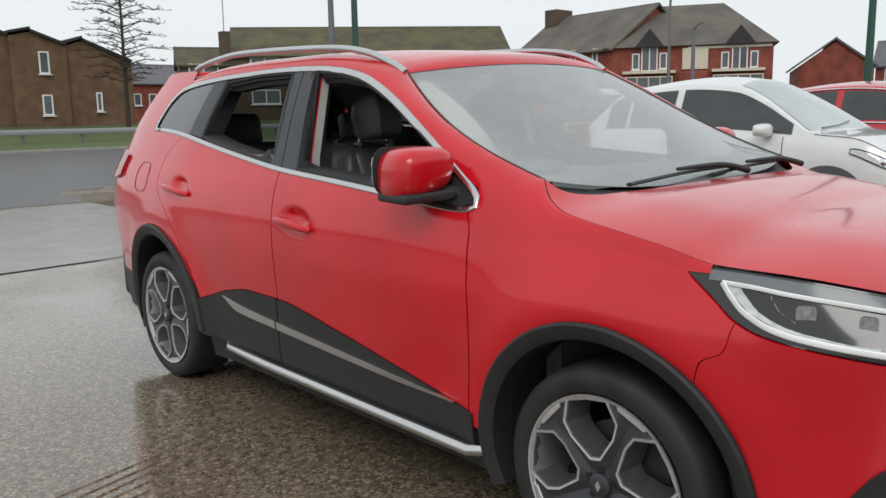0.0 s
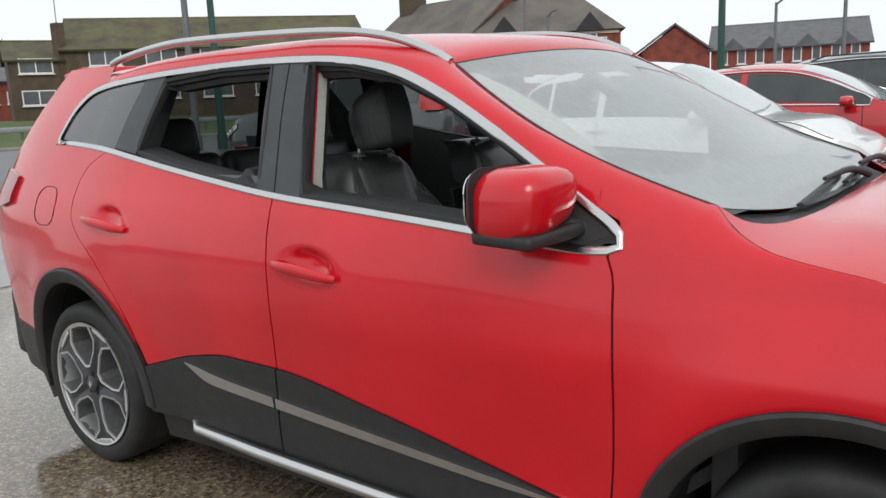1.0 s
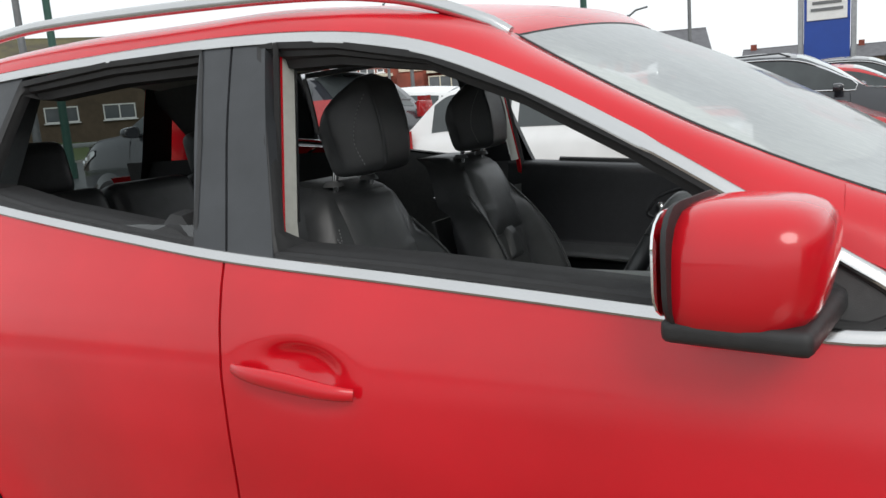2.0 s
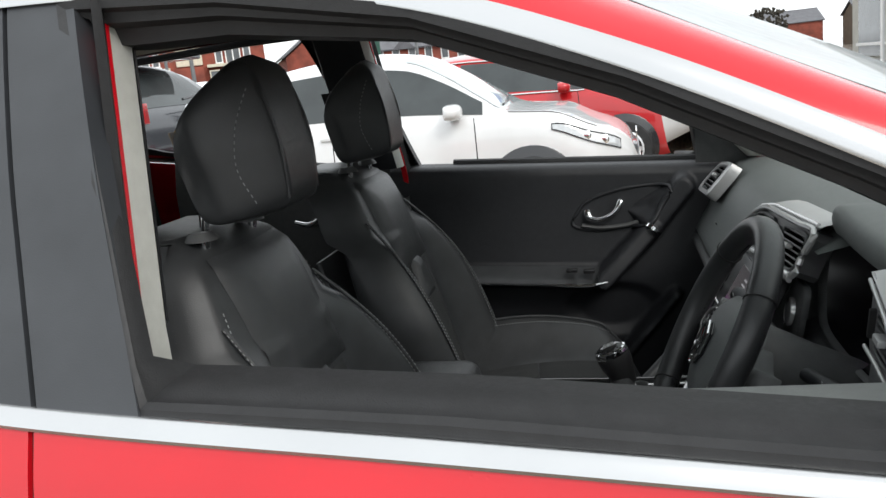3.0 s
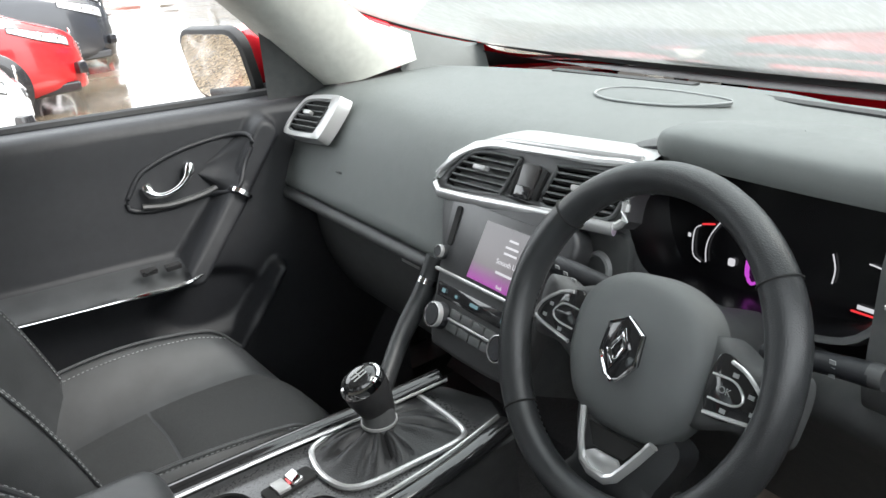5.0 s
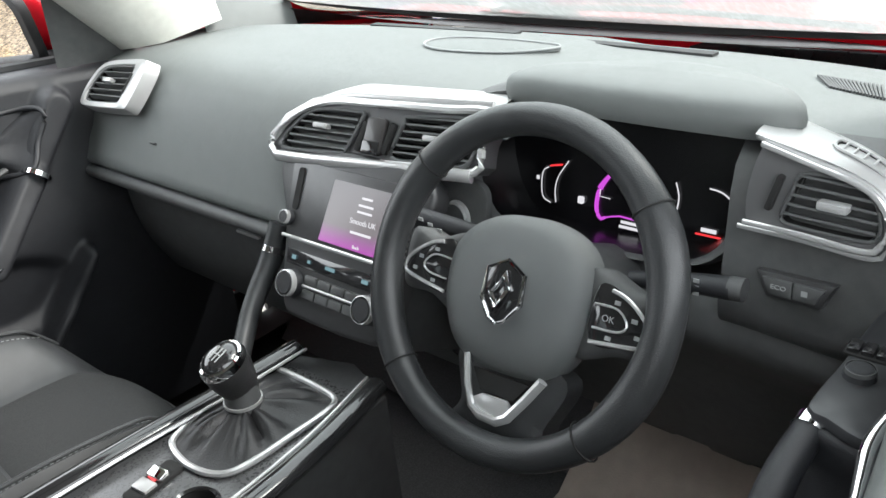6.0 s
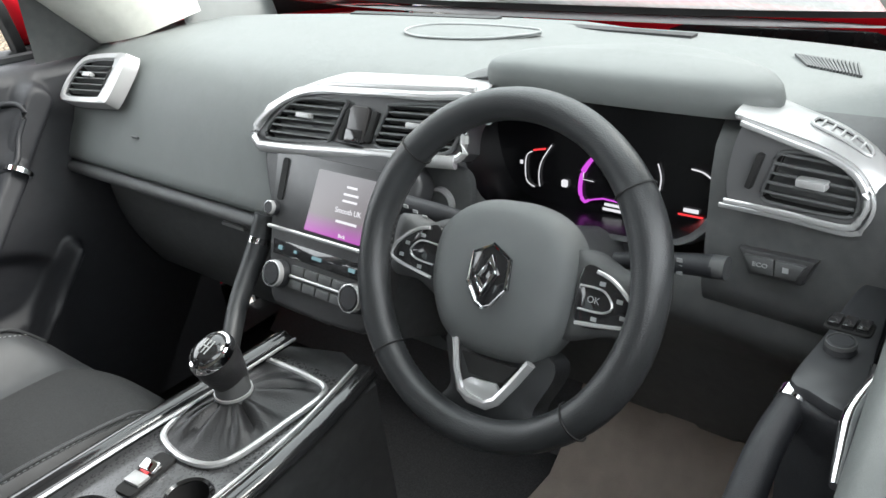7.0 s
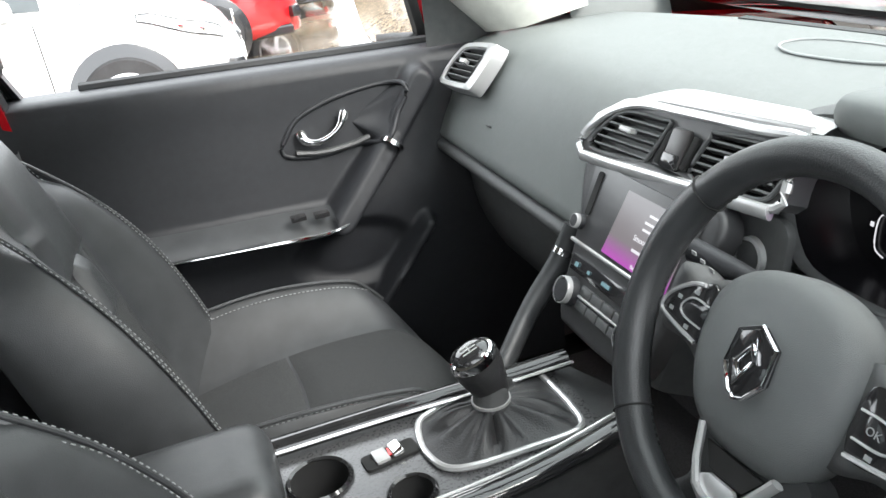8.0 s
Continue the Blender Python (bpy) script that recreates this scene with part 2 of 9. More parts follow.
def tube(path, r, sides=8, closed=False, flat=1.0, up=None, caps=True):
    """A round or flattened bar along a path; r may vary along it."""
    P = [Vector(p) for p in path]
    n = len(P)
    rings = []
    for i, p in enumerate(P):
        a = P[i - 1] if closed or i > 0 else P[i]
        b = P[(i + 1) % n] if closed or i < n - 1 else P[i]
        t = (b - a).normalized()
        u = Vector(up) if up else (Vector((0, 0, 1)) if abs(t.z) < 0.9 else Vector((1, 0, 0)))
        s = t.cross(u).normalized()
        w = s.cross(t).normalized()
        rr = r(i / max(1, n - 1)) if callable(r) else r
        rings.append([p + rr * (math.cos(k) * s * flat + math.sin(k) * w) for k in [2 * math.pi * j / sides for j in range(sides)]])
    if closed:
        rings.append(rings[0])
    bm = skin(rings, True, caps and not closed)
    if closed:
        bmesh.ops.remove_doubles(bm, verts=bm.verts[:], dist=1e-6)
    return bm


def turned(profile, n=32, axis="z"):
    """A body of revolution from (radius, height) pairs round z, or round y."""
    rings = [[Vector((r * math.cos(a), r * math.sin(a), h)) for a in [2 * math.pi * j / n for j in range(n)]] for r, h in profile]
    bm = skin(rings, True)
    bmesh.ops.remove_doubles(bm, verts=bm.verts[:], dist=1e-5)
    if axis == "y":
        place(bm, Matrix.Rotation(radians(90), 4, "X"))
    if axis == "x":
        place(bm, Matrix.Rotation(radians(90), 4, "Y"))
    return bm


def plate(outline, depth, bevel=0.0, seg=2):
    """A flat outline in x, y raised to a plate of that depth along +z, with rounded upper edges."""
    bm = bmesh.new()
    vs = [bm.verts.new((*p[:2], 0)) for p in outline]
    f = bm.faces.new(vs)
    f.normal_update()
    if f.normal.z < 0:
        f.normal_flip()
    r = bmesh.ops.extrude_face_region(bm, geom=[f])
    up = [v for v in r["geom"] if isinstance(v, bmesh.types.BMVert)]
    bmesh.ops.translate(bm, vec=(0, 0, depth), verts=up)
    if bevel:
        top = [e for e in bm.edges if all(v in up for v in e.verts)]
        bmesh.ops.bevel(bm, geom=top, offset=bevel, segments=seg, affect="EDGES", profile=0.5)
    return bm


def basis(o, x, y):
    """The pose whose x and y axes are the given directions."""
    x = Vector(x).normalized()
    z = x.cross(Vector(y)).normalized()
    y = z.cross(x)
    return Matrix((x, y, z)).transposed().to_4x4() if o is None else Matrix.Translation(o) @ Matrix((x, y, z)).transposed().to_4x4()


def rrect(w, h, r, n=5):
    """A rounded rectangle round the origin."""
    out = []
    for cx, cy, a0 in ((w / 2 - r, h / 2 - r, 0), (-w / 2 + r, h / 2 - r, 90), (-w / 2 + r, -h / 2 + r, 180), (w / 2 - r, -h / 2 + r, 270)):
        for j in range(n):
            a = radians(a0 + 90 * j / (n - 1))
            out.append((cx + r * math.cos(a), cy + r * math.sin(a)))
    return out


def mirror_y(bm):
    bmesh.ops.scale(bm, vec=(1, -1, 1), verts=bm.verts[:])
    bmesh.ops.reverse_faces(bm, faces=bm.faces[:])
    return bm

# ==== the red car: body shell ====
car = thing("suv_car", "red five-door SUV with open side windows, wet, on the forecourt", "car")

section = spl([0.15, 0.35, 0.50, 0.66, 0.80, 0.88, 0.97, 1.04, 1.09, 1.11], [0.845, 0.880, 0.893, 0.910, 0.921, 0.919, 0.905, 0.882, 0.856, 0.846])
nose = spl([0.5, 0.8, 1.1, 1.4, 1.7, 1.95, 2.10, 2.20], [0, 0.008, 0.022, 0.030, 0.055, 0.115, 0.21, 0.36])
tail = spl([0.6, 1.0, 1.4, 1.8, 2.05, 2.15, 2.2], [0, 0, 0.02, 0.055, 0.10, 0.15, 0.22])


def half(x, z):
    """Half the car's width at x along it and z above the ground."""
    if z <= 1.10:
        w = section(z)
    else:
        w = 0.851 - (z - 1.10) * (0.455 + 0.22 * max(0, z - 1.3))
    if x > 0.5:
        w -= nose(x) * (1.0 + 0.9 * max(0, min(1, (z - 0.80) / 0.15)))
    if x < -0.6:
        w -= tail(-x) * (1 + 0.6 * max(0, z - 1.0))
    for hx in (1.323, -1.323):
        r = math.hypot(x - hx, z - 0.36)
        if z < 1.1:
            w += 0.016 * math.exp(-((r - 0.44) / 0.09) ** 2) * max(0, min(1, (1.05 - z) / 0.2))
    # pressed bowls behind the door handles
    for hx, hz in ((-0.03, 0.926), (-1.04, 0.996)):
        d2 = ((x - hx) / 0.062) ** 2 + ((z - hz + 0.08 * (x - hx)) / 0.030) ** 2
        if d2 < 6:
            w -= 0.020 * math.exp(-d2 ** 2 * 0.6)
        d2 = ((x - hx + 0.01) / 0.125) ** 2 + ((z - hz + 0.02 + 0.08 * (x - hx)) / 0.052) ** 2
        if d2 < 6:
            w -= 0.0035 * math.exp(-d2 ** 3)
    return w


def on_side(x, z, s, out=0.0):
    return Vector((x, s * (half(x, z) + out), z))


def side_panel(x0, x1, zlo, zhi, s, cols=28, rows=18, out=0.0, depth=0.012):
    """A skin of the car's flank between two upright edges (constants or functions of height) and two functions of x."""
    rings = []
    for i in range(cols + 1):
        u = i / cols
        ring = []
        for j in range(rows + 1):
            v = j / rows
            xa = x0(0.5) if callable(x0) else x0
            xb = x1(0.5) if callable(x1) else x1
            x = xa + (xb - xa) * u
            for _ in range(3):
                z = zlo(x) + (zhi(x) - zlo(x)) * v
                xa = x0(z) if callable(x0) else x0
                xb = x1(z) if callable(x1) else x1
                x = xa + (xb - xa) * u
            ring.append(on_side(x, zlo(x) + (zhi(x) - zlo(x)) * v, s, out))
        rings.append(ring)
    bm = skin(rings)
    # the edges turn inwards like a folded panel
    edge = [e for e in bm.edges if e.is_boundary]
    r = bmesh.ops.extrude_edge_only(bm, edges=edge)
    for v in r["geom"]:
        if isinstance(v, bmesh.types.BMVert):
            v.co.y -= s * depth
    return bm


# lines of the flank, in x along the car and z
belt_low = spl([-1.60, -1.18, -0.78, -0.49, -0.21, 0.16, 0.48, 0.72, 0.87, 0.92], [1.245, 1.216, 1.160, 1.122, 1.090, 1.064, 1.040, 1.018, 1.020, 1.035])
arc_top = spl([-1.60, -1.55, -1.40, -1.05, -0.67, -0.33, -0.07, 0.13, 0.32, 0.50, 0.65, 0.78, 0.86, 0.92], [1.26, 1.37, 1.455, 1.490, 1.503, 1.503, 1.485, 1.445, 1.372, 1.282, 1.197, 1.118, 1.078, 1.045])
clad_top = spl([-0.95, -0.80, -0.64, -0.43, -0.23, 0.20, 0.51, 0.78, 0.90], [0.47, 0.515, 0.560, 0.592, 0.592, 0.532, 0.474, 0.420, 0.40])
seam_b = spl([0.28, 0.40, 0.59, 0.78, 0.92, 1.02, 1.10], [-0.235, -0.23, -0.21, -0.20, -0.205, -0.212, -0.225])
seam_a = spl([0.28, 0.45, 0.60, 0.76, 0.96, 1.02, 1.12], [0.84, 0.855, 0.866, 0.868, 0.860, 0.838, 0.80])
seam_c = spl([0.60, 0.80, 0.90, 1.00, 1.10, 1.16, 1.22], [-0.93, -1.11, -1.24, -1.315, -1.325, -1.29, -1.18])


def arch(hx, r, x):
    d = r * r - (x - hx) ** 2
    return 0.36 + math.sqrt(d) if d > 0 else 0.0


def low_front(x):
    return max(arch(1.323, 0.405, x), 0.36 if x < 1.323 else 0.30)


def low_rear(x):
    return max(arch(-1.323, 0.435, x), clad_top(x) if x > -1.3 else 0.42)


# windscreen: u across from -1 to 1, v from the roof down to the scuttle
ws_top = lambda u: Vector((0.258 + 0.05 * (1 - u * u), 0.592 * u, 1.448 + 0.030 * (1 - u * u)))
ws_bot = lambda u: Vector((1.03 + 0.10 * (1 - abs(u) ** 3), 0.745 * u, 1.108 - 0.045 * (1 - abs(u) ** 3)))


def ws_at(u, v):
    q = math.sin(math.pi * v)
    return ws_top(u).lerp(ws_bot(u), v) + Vector((0, 0.056 * u ** 3 * q, (0.018 * (1 - u * u) - 0.027 * u ** 4) * q))


def ws_edge(x, s):
    return ws_at(s, (x - 0.258) / (1.03 - 0.258))


# bonnet edge and the wing below it
bon_z = spl([1.03, 1.09, 1.169, 1.35, 1.5, 1.6, 1.77, 1.95, 2.2], [1.113, 1.066, 1.034, 1.002, 0.972, 0.946, 0.937, 0.914, 0.88])
bon_w = spl([1.03, 1.06, 1.09, 1.169, 1.35, 1.5, 1.6, 1.77, 1.95, 2.2], [0.749, 0.776, 0.797, 0.827, 0.840, 0.834, 0.820, 0.787, 0.722, 0.60])
wing_line = spl([0.88, 1.0, 1.17, 1.35, 1.5, 1.548, 1.6], [1.03, 1.02, 0.99, 0.96, 0.938, 0.928, 0.925])
lamp_low = spl([1.545, 1.562, 1.61, 1.679, 1.745, 1.859, 1.979, 2.12], [0.925, 0.912, 0.877, 0.826, 0.803, 0.787, 0.777, 0.772])
lamp_top = spl([1.545, 1.56, 1.6, 1.77, 1.95, 2.2], [0.927, 0.934, 0.940, 0.931, 0.909, 0.875])
seam_f = spl([0.25, 0.60, 0.72, 0.826, 0.9], [1.575, 1.585, 1.605, 1.675, 1.70])


def fender_top(x):
    if x > 1.548:
        return lamp_low(x)
    return wing_line(max(x, 0.88))


for s, side in ((-1, "driver"), (1, "passenger")):
    door = part("front_door", side_panel(lambda z: seam_b(z) + 0.003, lambda z: seam_a(z) - 0.003, clad_top, belt_low, s, 96, 60), RED, car, "red front door with lowered window")
    rdoor = part("rear_door", side_panel(lambda z: seam_c(z) + 0.003, lambda z: seam_b(z) - 0.003, lambda x: max(clad_top(x), arch(-1.323, 0.455, x)), belt_low, s, 96, 60), RED, car, "red rear door with lowered window")
    part("front_wing", side_panel(lambda z: seam_a(z) + 0.003, lambda z: seam_f(z) - 0.0015, low_front, fender_top, s, 60, 26), RED, car, "red front wing")
    part("bumper_side", side_panel(lambda z: seam_f(z) + 0.0015, 2.18, lambda x: max(low_front(x), 0.25), fender_top, s, 24, 16), RED, car)
    part("rear_wing", side_panel(-2.14, lambda z: seam_c(z) - 0.003, low_rear, lambda x: min(belt_low(x), 1.245 + (0 if x > -1.6 else -0.34 * (-1.6 - x))), s, 30, 20), RED, car, "red rear wing")
    # upper rear pillar and the red rail over the windows
    rings = []
    for i in range(61):
        x = -1.63 + i * (0.80 + 1.63) / 60
        a = on_side(x, arc_top(x), s)
        rail_t = spl([-1.7, -1.45, -1.0, -0.5, 0.0, 0.25, 0.5, 0.8, 0.95], [0.0, 0.05, 0.055, 0.05, 0.05, 0.055, 0.07, 0.06, 0.05])(x)
        yy = spl([-1.7, -1.2, 0.0, 0.3, 0.6, 0.8, 0.95], [0.10, 0.09, 0.085, 0.085, 0.075, 0.055, 0.03])(x)
        b = Vector((x + 0.0, s * (abs(a.y) - yy * 0.45), a.z + rail_t * 0.75))
        c = Vector((x + 0.02, s * (abs(a.y) - yy), a.z + rail_t))
        d = Vector((x + 0.02, s * (abs(a.y) - yy - 0.03), a.z + rail_t - 0.01))
        if x > 0.12:
            e_ = ws_edge(max(x, 0.262), s)
            k_ = min(1.0, (x - 0.12) / 0.16)
            c = c.lerp(e_ + Vector((0, s * 0.004, 0.002)), k_)
            d = d.lerp(e_ + Vector((0, -s * 0.012, -0.012)), k_)
            b = b.lerp(a.lerp(c, 0.55) + Vector((0, s * 0.010, 0.012)), k_)
        rings.append([Vector((a.x, a.y - s * 0.02, a.z - 0.004)), a, a.lerp(b, 0.5) + Vector((0, s * 0.006, 0.004)), b, b.lerp(c, 0.5) + Vector((0, s * 0.002, 0.003)), c, d])
    part("roof_side_rail", skin(rings), RED, car, "red roof side and pillar")
    rings = []
    for i in range(17):
        v = i / 16
        z = 1.08 + 0.46 * v
        xr = -2.13 + 0.36 * v**1.3
        # front edge of the rear pillar follows the window arc
        best = min((abs(arc_top(-1.62 + 0.005 * k) - z), -1.62 + 0.005 * k) for k in range(70))[1] if z < 1.47 and z > 1.26 else (-1.62 if z <= 1.26 else -1.36)
        rings.append([on_side(xr + (best - xr) * k / 10, z, s) for k in range(11)])
    part("rear_pillar", skin(rings), RED, car, "red rear pillar")
    # satin chrome window surround
    loop = [(-1.60, 1.252), (-1.585, 1.31), (-1.53, 1.392), (-1.40, 1.452), (-1.05, 1.482), (-0.67, 1.495), (-0.33, 1.495), (-0.07, 1.477), (0.13, 1.437), (0.32, 1.364), (0.50, 1.274), (0.65, 1.189), (0.78, 1.111), (0.835, 1.079), (0.862, 1.056), (0.868, 1.038), (0.852, 1.026), (0.80, 1.022), (0.72, 1.026), (0.48, 1.048), (0.16, 1.072), (-0.21, 1.098), (-0.49, 1.130), (-0.78, 1.168), (-1.18, 1.224), (-1.5, 1.248)]
    ring3 = [Vector((x, 0, z)) for x, z in loop]
    pts = curve(ring3, 190, True)
    rings = []
    for i, p in enumerate(pts):
        t = (pts[(i + 1) % 190] - pts[i - 1]).normalized()
        inn = Vector((-t.z, 0, t.x))
        if inn.dot(Vector((-0.3, 0, 1.25)) - p) < 0:
            inn = -inn
        w = 0.011 if p.z > 1.26 and p.x > -1.55 else 0.009
        row = []
        for k, o in ((-1.0, -0.004), (-1.0, 0.003), (-0.6, 0.006), (0.6, 0.006), (1.0, 0.003), (1.0, -0.012)):
            q = p + inn * w * k
            row.append(Vector((q.x, s * (half(q.x, q.z) + o), q.z)))
        rings.append(row)
    rings.append(rings[0])
    part("window_trim", skin(rings), CHROME, car, "satin chrome window surround")
    # black lower cladding, its chrome strip and the sill
    for nm, a, b in (("front", lambda z: seam_b(z) + 0.004, 0.868), ("rear", -0.90, lambda z: seam_b(z) - 0.004)):
        low = 0.295 if nm == "front" else 0.30
        part("door_cladding", side_panel(a, b, lambda x: low + 0.015 * (nm == "rear"), lambda x: clad_top(x) - 0.003, s, 26, 10, 0.008, 0.03), CLAD, door if nm == "front" else rdoor, "black textured plastic cladding")
    strip_c = spl([-0.66, -0.53, -0.26, 0.20, 0.79], [0.535, 0.500, 0.480, 0.452, 0.420])
    strip_h = spl([-0.66, -0.55, -0.40, 0.0, 0.5, 0.79], [0.006, 0.040, 0.036, 0.030, 0.022, 0.004])
    for a, b, par in ((-0.66, -0.238, rdoor), (-0.228, 0.79, door)):
        part("cladding_strip", side_panel(a, b, lambda x: strip_c(x) - strip_h(x) * 0.5, lambda x: strip_c(x) + strip_h(x) * 0.5, s, 24, 4, 0.014, 0.012), CHROME, par, "satin chrome strip along the lower door")
    part("side_bar", tube([(-0.69, s * 0.86, 0.315), (-0.64, s * 0.895, 0.30), (-0.3, s * 0.905, 0.297), (0.4, s * 0.905, 0.292), (0.86, s * 0.90, 0.287), (0.90, s * 0.87, 0.29)], 0.020, 12), CHROME, car, "polished steel side bar")
    part("sill", side_panel(-0.90, 0.92, lambda x: 0.20, lambda x: 0.335, s, 10, 4, -0.03, 0.10), CLAD, car, "black sill under the doors")
    # wheel arch rings
    for hx, ro, ri in ((1.323, 0.425, 0.376), (-1.323, 0.448, 0.392)):
        rings = []
        for i in range(49):
            a = radians(-22 + 224 * i / 48) if hx > 0 else radians(-2 + 204 * i / 48)
            row = []
            for k, o in ((1.0, -0.004), (1.0, 0.012), (0.85, 0.018), (0.2, 0.016), (0.0, 0.008), (-0.05, -0.07)):
                r = ri + (ro - ri) * k
                x, z = hx + r * math.cos(a) * (1.0 if math.cos(a) * hx < 0 or True else 1), 0.345 + r * math.sin(a)
                row.append(Vector((x, s * (half(x, max(z, 0.2)) + o), z)))
            rings.append(row)
        part("wheel_arch_trim", skin(rings), CLAD, car, "black plastic wheel arch trim")
        rings = [[Vector((hx + (ri + 0.002) * math.cos(radians(a)), s * (0.86 - 0.04 * k), 0.345 + (ri + 0.002) * math.sin(radians(a)))) for a in range(-25, 206, 11)] for k in range(7)]
        part("wheel_well", skin(rings), DARKGAP, car, "dark wheel well liner")
    # handles: a bowl pressed into the skin with a grip across it
    for par, hx, hz, w in ((door, -0.045, 0.905, 0.125), (rdoor, -1.06, 0.975, 0.135)):
        p = [Vector((hx + u * w, s * (section(hz) * (1 if hx > -1 else 0.999) + 0.006 + 0.020 * (1 - u ** 4)), hz + 0.004 - 0.10 * u * w - 0.004 * u * u)) for u in [-0.98 + 1.96 * k / 18 for k in range(19)]]
        part("door_handle", tube(p, lambda q: 0.017 * (0.62 + 0.38 * math.sin(math.pi * min(1, max(0, q)))), 14, flat=0.62, up=(0, 0, 1)), RED, par, "red pull handle")
        if par is door and s < 0:
            part("lock", place(turned([(0.0, 0.004), (0.009, 0.004), (0.010, 0.0)], 16, "y"), Matrix.Translation(on_side(-0.135, 0.918, s, 0.022))), SATIN, par, "silver key lock")
    # black window pillars and frames
    pb_ = 0.10 if s > 0 else 0.0
    for x0, x1, zl, zh in ((lambda z: -0.305 - 0.27 * (z - 1.12), lambda z: -0.222 - 0.25 * (z - 1.09), 1.092, 1.486), (lambda z: -0.216 - 0.25 * (z - 1.09), lambda z: -0.112 - 0.31 * (z - 1.09), 1.088, 1.486)):
        part("pillar_panel", side_panel((lambda z, f_=x0: f_(z) - pb_), (lambda z, f_=x1: f_(z) - pb_ * 1.35), lambda x: zl, lambda x: arc_top(x) - 0.018, s, 6, 12, -0.001, 0.03), PILLAR, door if zl < 1.09 else rdoor, "black pillar panel")
    bk_ = 0.15 if s > 0 else 0.0
    part("quarter_panel", side_panel(lambda z: -1.135 - bk_ + 0.25 * (z - 1.22), lambda z: -0.985 - 1.25 * bk_ + 0.12 * (z - 1.22), lambda x: belt_low(x) + 0.02, lambda x: arc_top(x) - 0.018, s, 5, 12, -0.002, 0.03), PILLAR, rdoor, "black pillar panel")
    part("quarter_window", side_panel(-1.575, lambda z: -1.14 - bk_ + 0.25 * (z - 1.22), lambda x: belt_low(x) + 0.018, lambda x: max(arc_top(x) - 0.016, belt_low(x) + 0.02), s, 20, 8, -0.004, 0.004), TINT, car, "dark tinted quarter window")
    # inner rim of the window frames
    front_loop = [(-0.24 - 1.2 * pb_, 1.472), (-0.18 - 1.4 * pb_, 1.30), (-0.115 - 1.6 * pb_, 1.104 + 0.10 * pb_), (0.16, 1.089), (0.48, 1.064), (0.80, 1.037), (0.845, 1.055), (0.80, 1.085), (0.65, 1.170), (0.50, 1.255), (0.32, 1.345), (0.13, 1.418), (-0.07, 1.458)]
    rear_loop = [(-0.98 - 1.2 * bk_, 1.222 + 0.15 * bk_), (-0.965 - 1.2 * bk_, 1.33), (-0.945 - 1.2 * bk_, 1.455), (-0.67, 1.475), (-0.40 - pb_, 1.476), (-0.345 - pb_, 1.30), (-0.31 - pb_, 1.124 + 0.1 * pb_), (-0.49, 1.143), (-0.78, 1.182)]
    for lp, par in ((front_loop, door), (rear_loop, rdoor)):
        pts = []
        for a, b in zip(lp, lp[1:] + lp[:1]):
            for k in range(6):
                pts.append((a[0] + (b[0] - a[0]) * k / 6, a[1] + (b[1] - a[1]) * k / 6))
        cx = sum(p[0] for p in pts) / len(pts)
        cz = sum(p[1] for p in pts) / len(pts)
        rings = []
        n = len(pts)
        for i, (x, z) in enumerate(pts):
            t = Vector((pts[(i + 1) % n][0] - pts[i - 1][0], 0, pts[(i + 1) % n][1] - pts[i - 1][1])).normalized()
            inn = Vector((-t.z, 0, t.x))
            if inn.dot(Vector((cx - x, 0, cz - z))) < 0:
                inn = -inn
            top = (0.62 + 0.6 * max(0, min(1, (0.12 - x) / 0.3)) if s < 0 else 0.62) if z > 1.13 + (0.1 if x < -0.4 else 0) else 0.2
            deep = 1.0 if s < 0 else 0.25
            top *= 1.0 if s < 0 else 0.45
            if abs(inn.x) > 0.75:
                top, deep = 0.06, 0.35
            row = []
            for k, o in ((-0.012, -0.002), (0.0, -0.003), (0.004, -0.012), (0.012 * top, -0.014), (0.016 * top, -0.030), (0.030 * top, -0.034), (0.034 * top, -0.075), (0.030 * top, -0.10)):
                q = Vector((x, 0, z)) + inn * k
                row.append(Vector((q.x, s * (half(x, z) + o * deep), q.z)))
            rings.append(row)
        rings.append(rings[0])
        part("window_frame", skin(rings), RUBBER, par, "black rubber window frame")
    part("rear_glass", side_panel(-0.95, -0.318, lambda x: belt_low(x) - 0.02, lambda x: 1.150 + 0.10 * max(0, -x - 0.55), s, 10, 3, -0.02, 0.004), TINT, rdoor, "tinted glass wound almost down")
    # mirror: body, black foot, glass facing back
    mb = bmesh.new()
    bmesh.ops.create_uvsphere(mb, u_segments=28, v_segments=16, radius=1)
    for v in mb.verts:
        x, y, z = v.co
        sq = (abs(x) ** 3.2 + abs(y) ** 3.2 + abs(z) ** 3.2) ** (1 / 3.2)
        v.co = Vector((x, y, z)) / sq
        v.co.x = v.co.x * 0.100 * (1 - 0.10 * v.co.y) + 0.01 * v.co.z
        v.co.z = v.co.z * (0.076 - 0.012 * v.co.y) + (0.012 * v.co.y)
        v.co.y *= 0.107
        if v.co.x < -0.07:
            v.co.x = -0.07
    place(mb, Matrix.Translation((0.672, -0.925, 1.130)) @ Euler((0, 0, radians(-10))).to_matrix().to_4x4())
    if s > 0:
        mirror_y(mb)
        place(mb, Matrix.Translation((-0.075, 0.03, 0.015)))
    mir = part("door_mirror", mb, RED, car, "red door mirror housing")
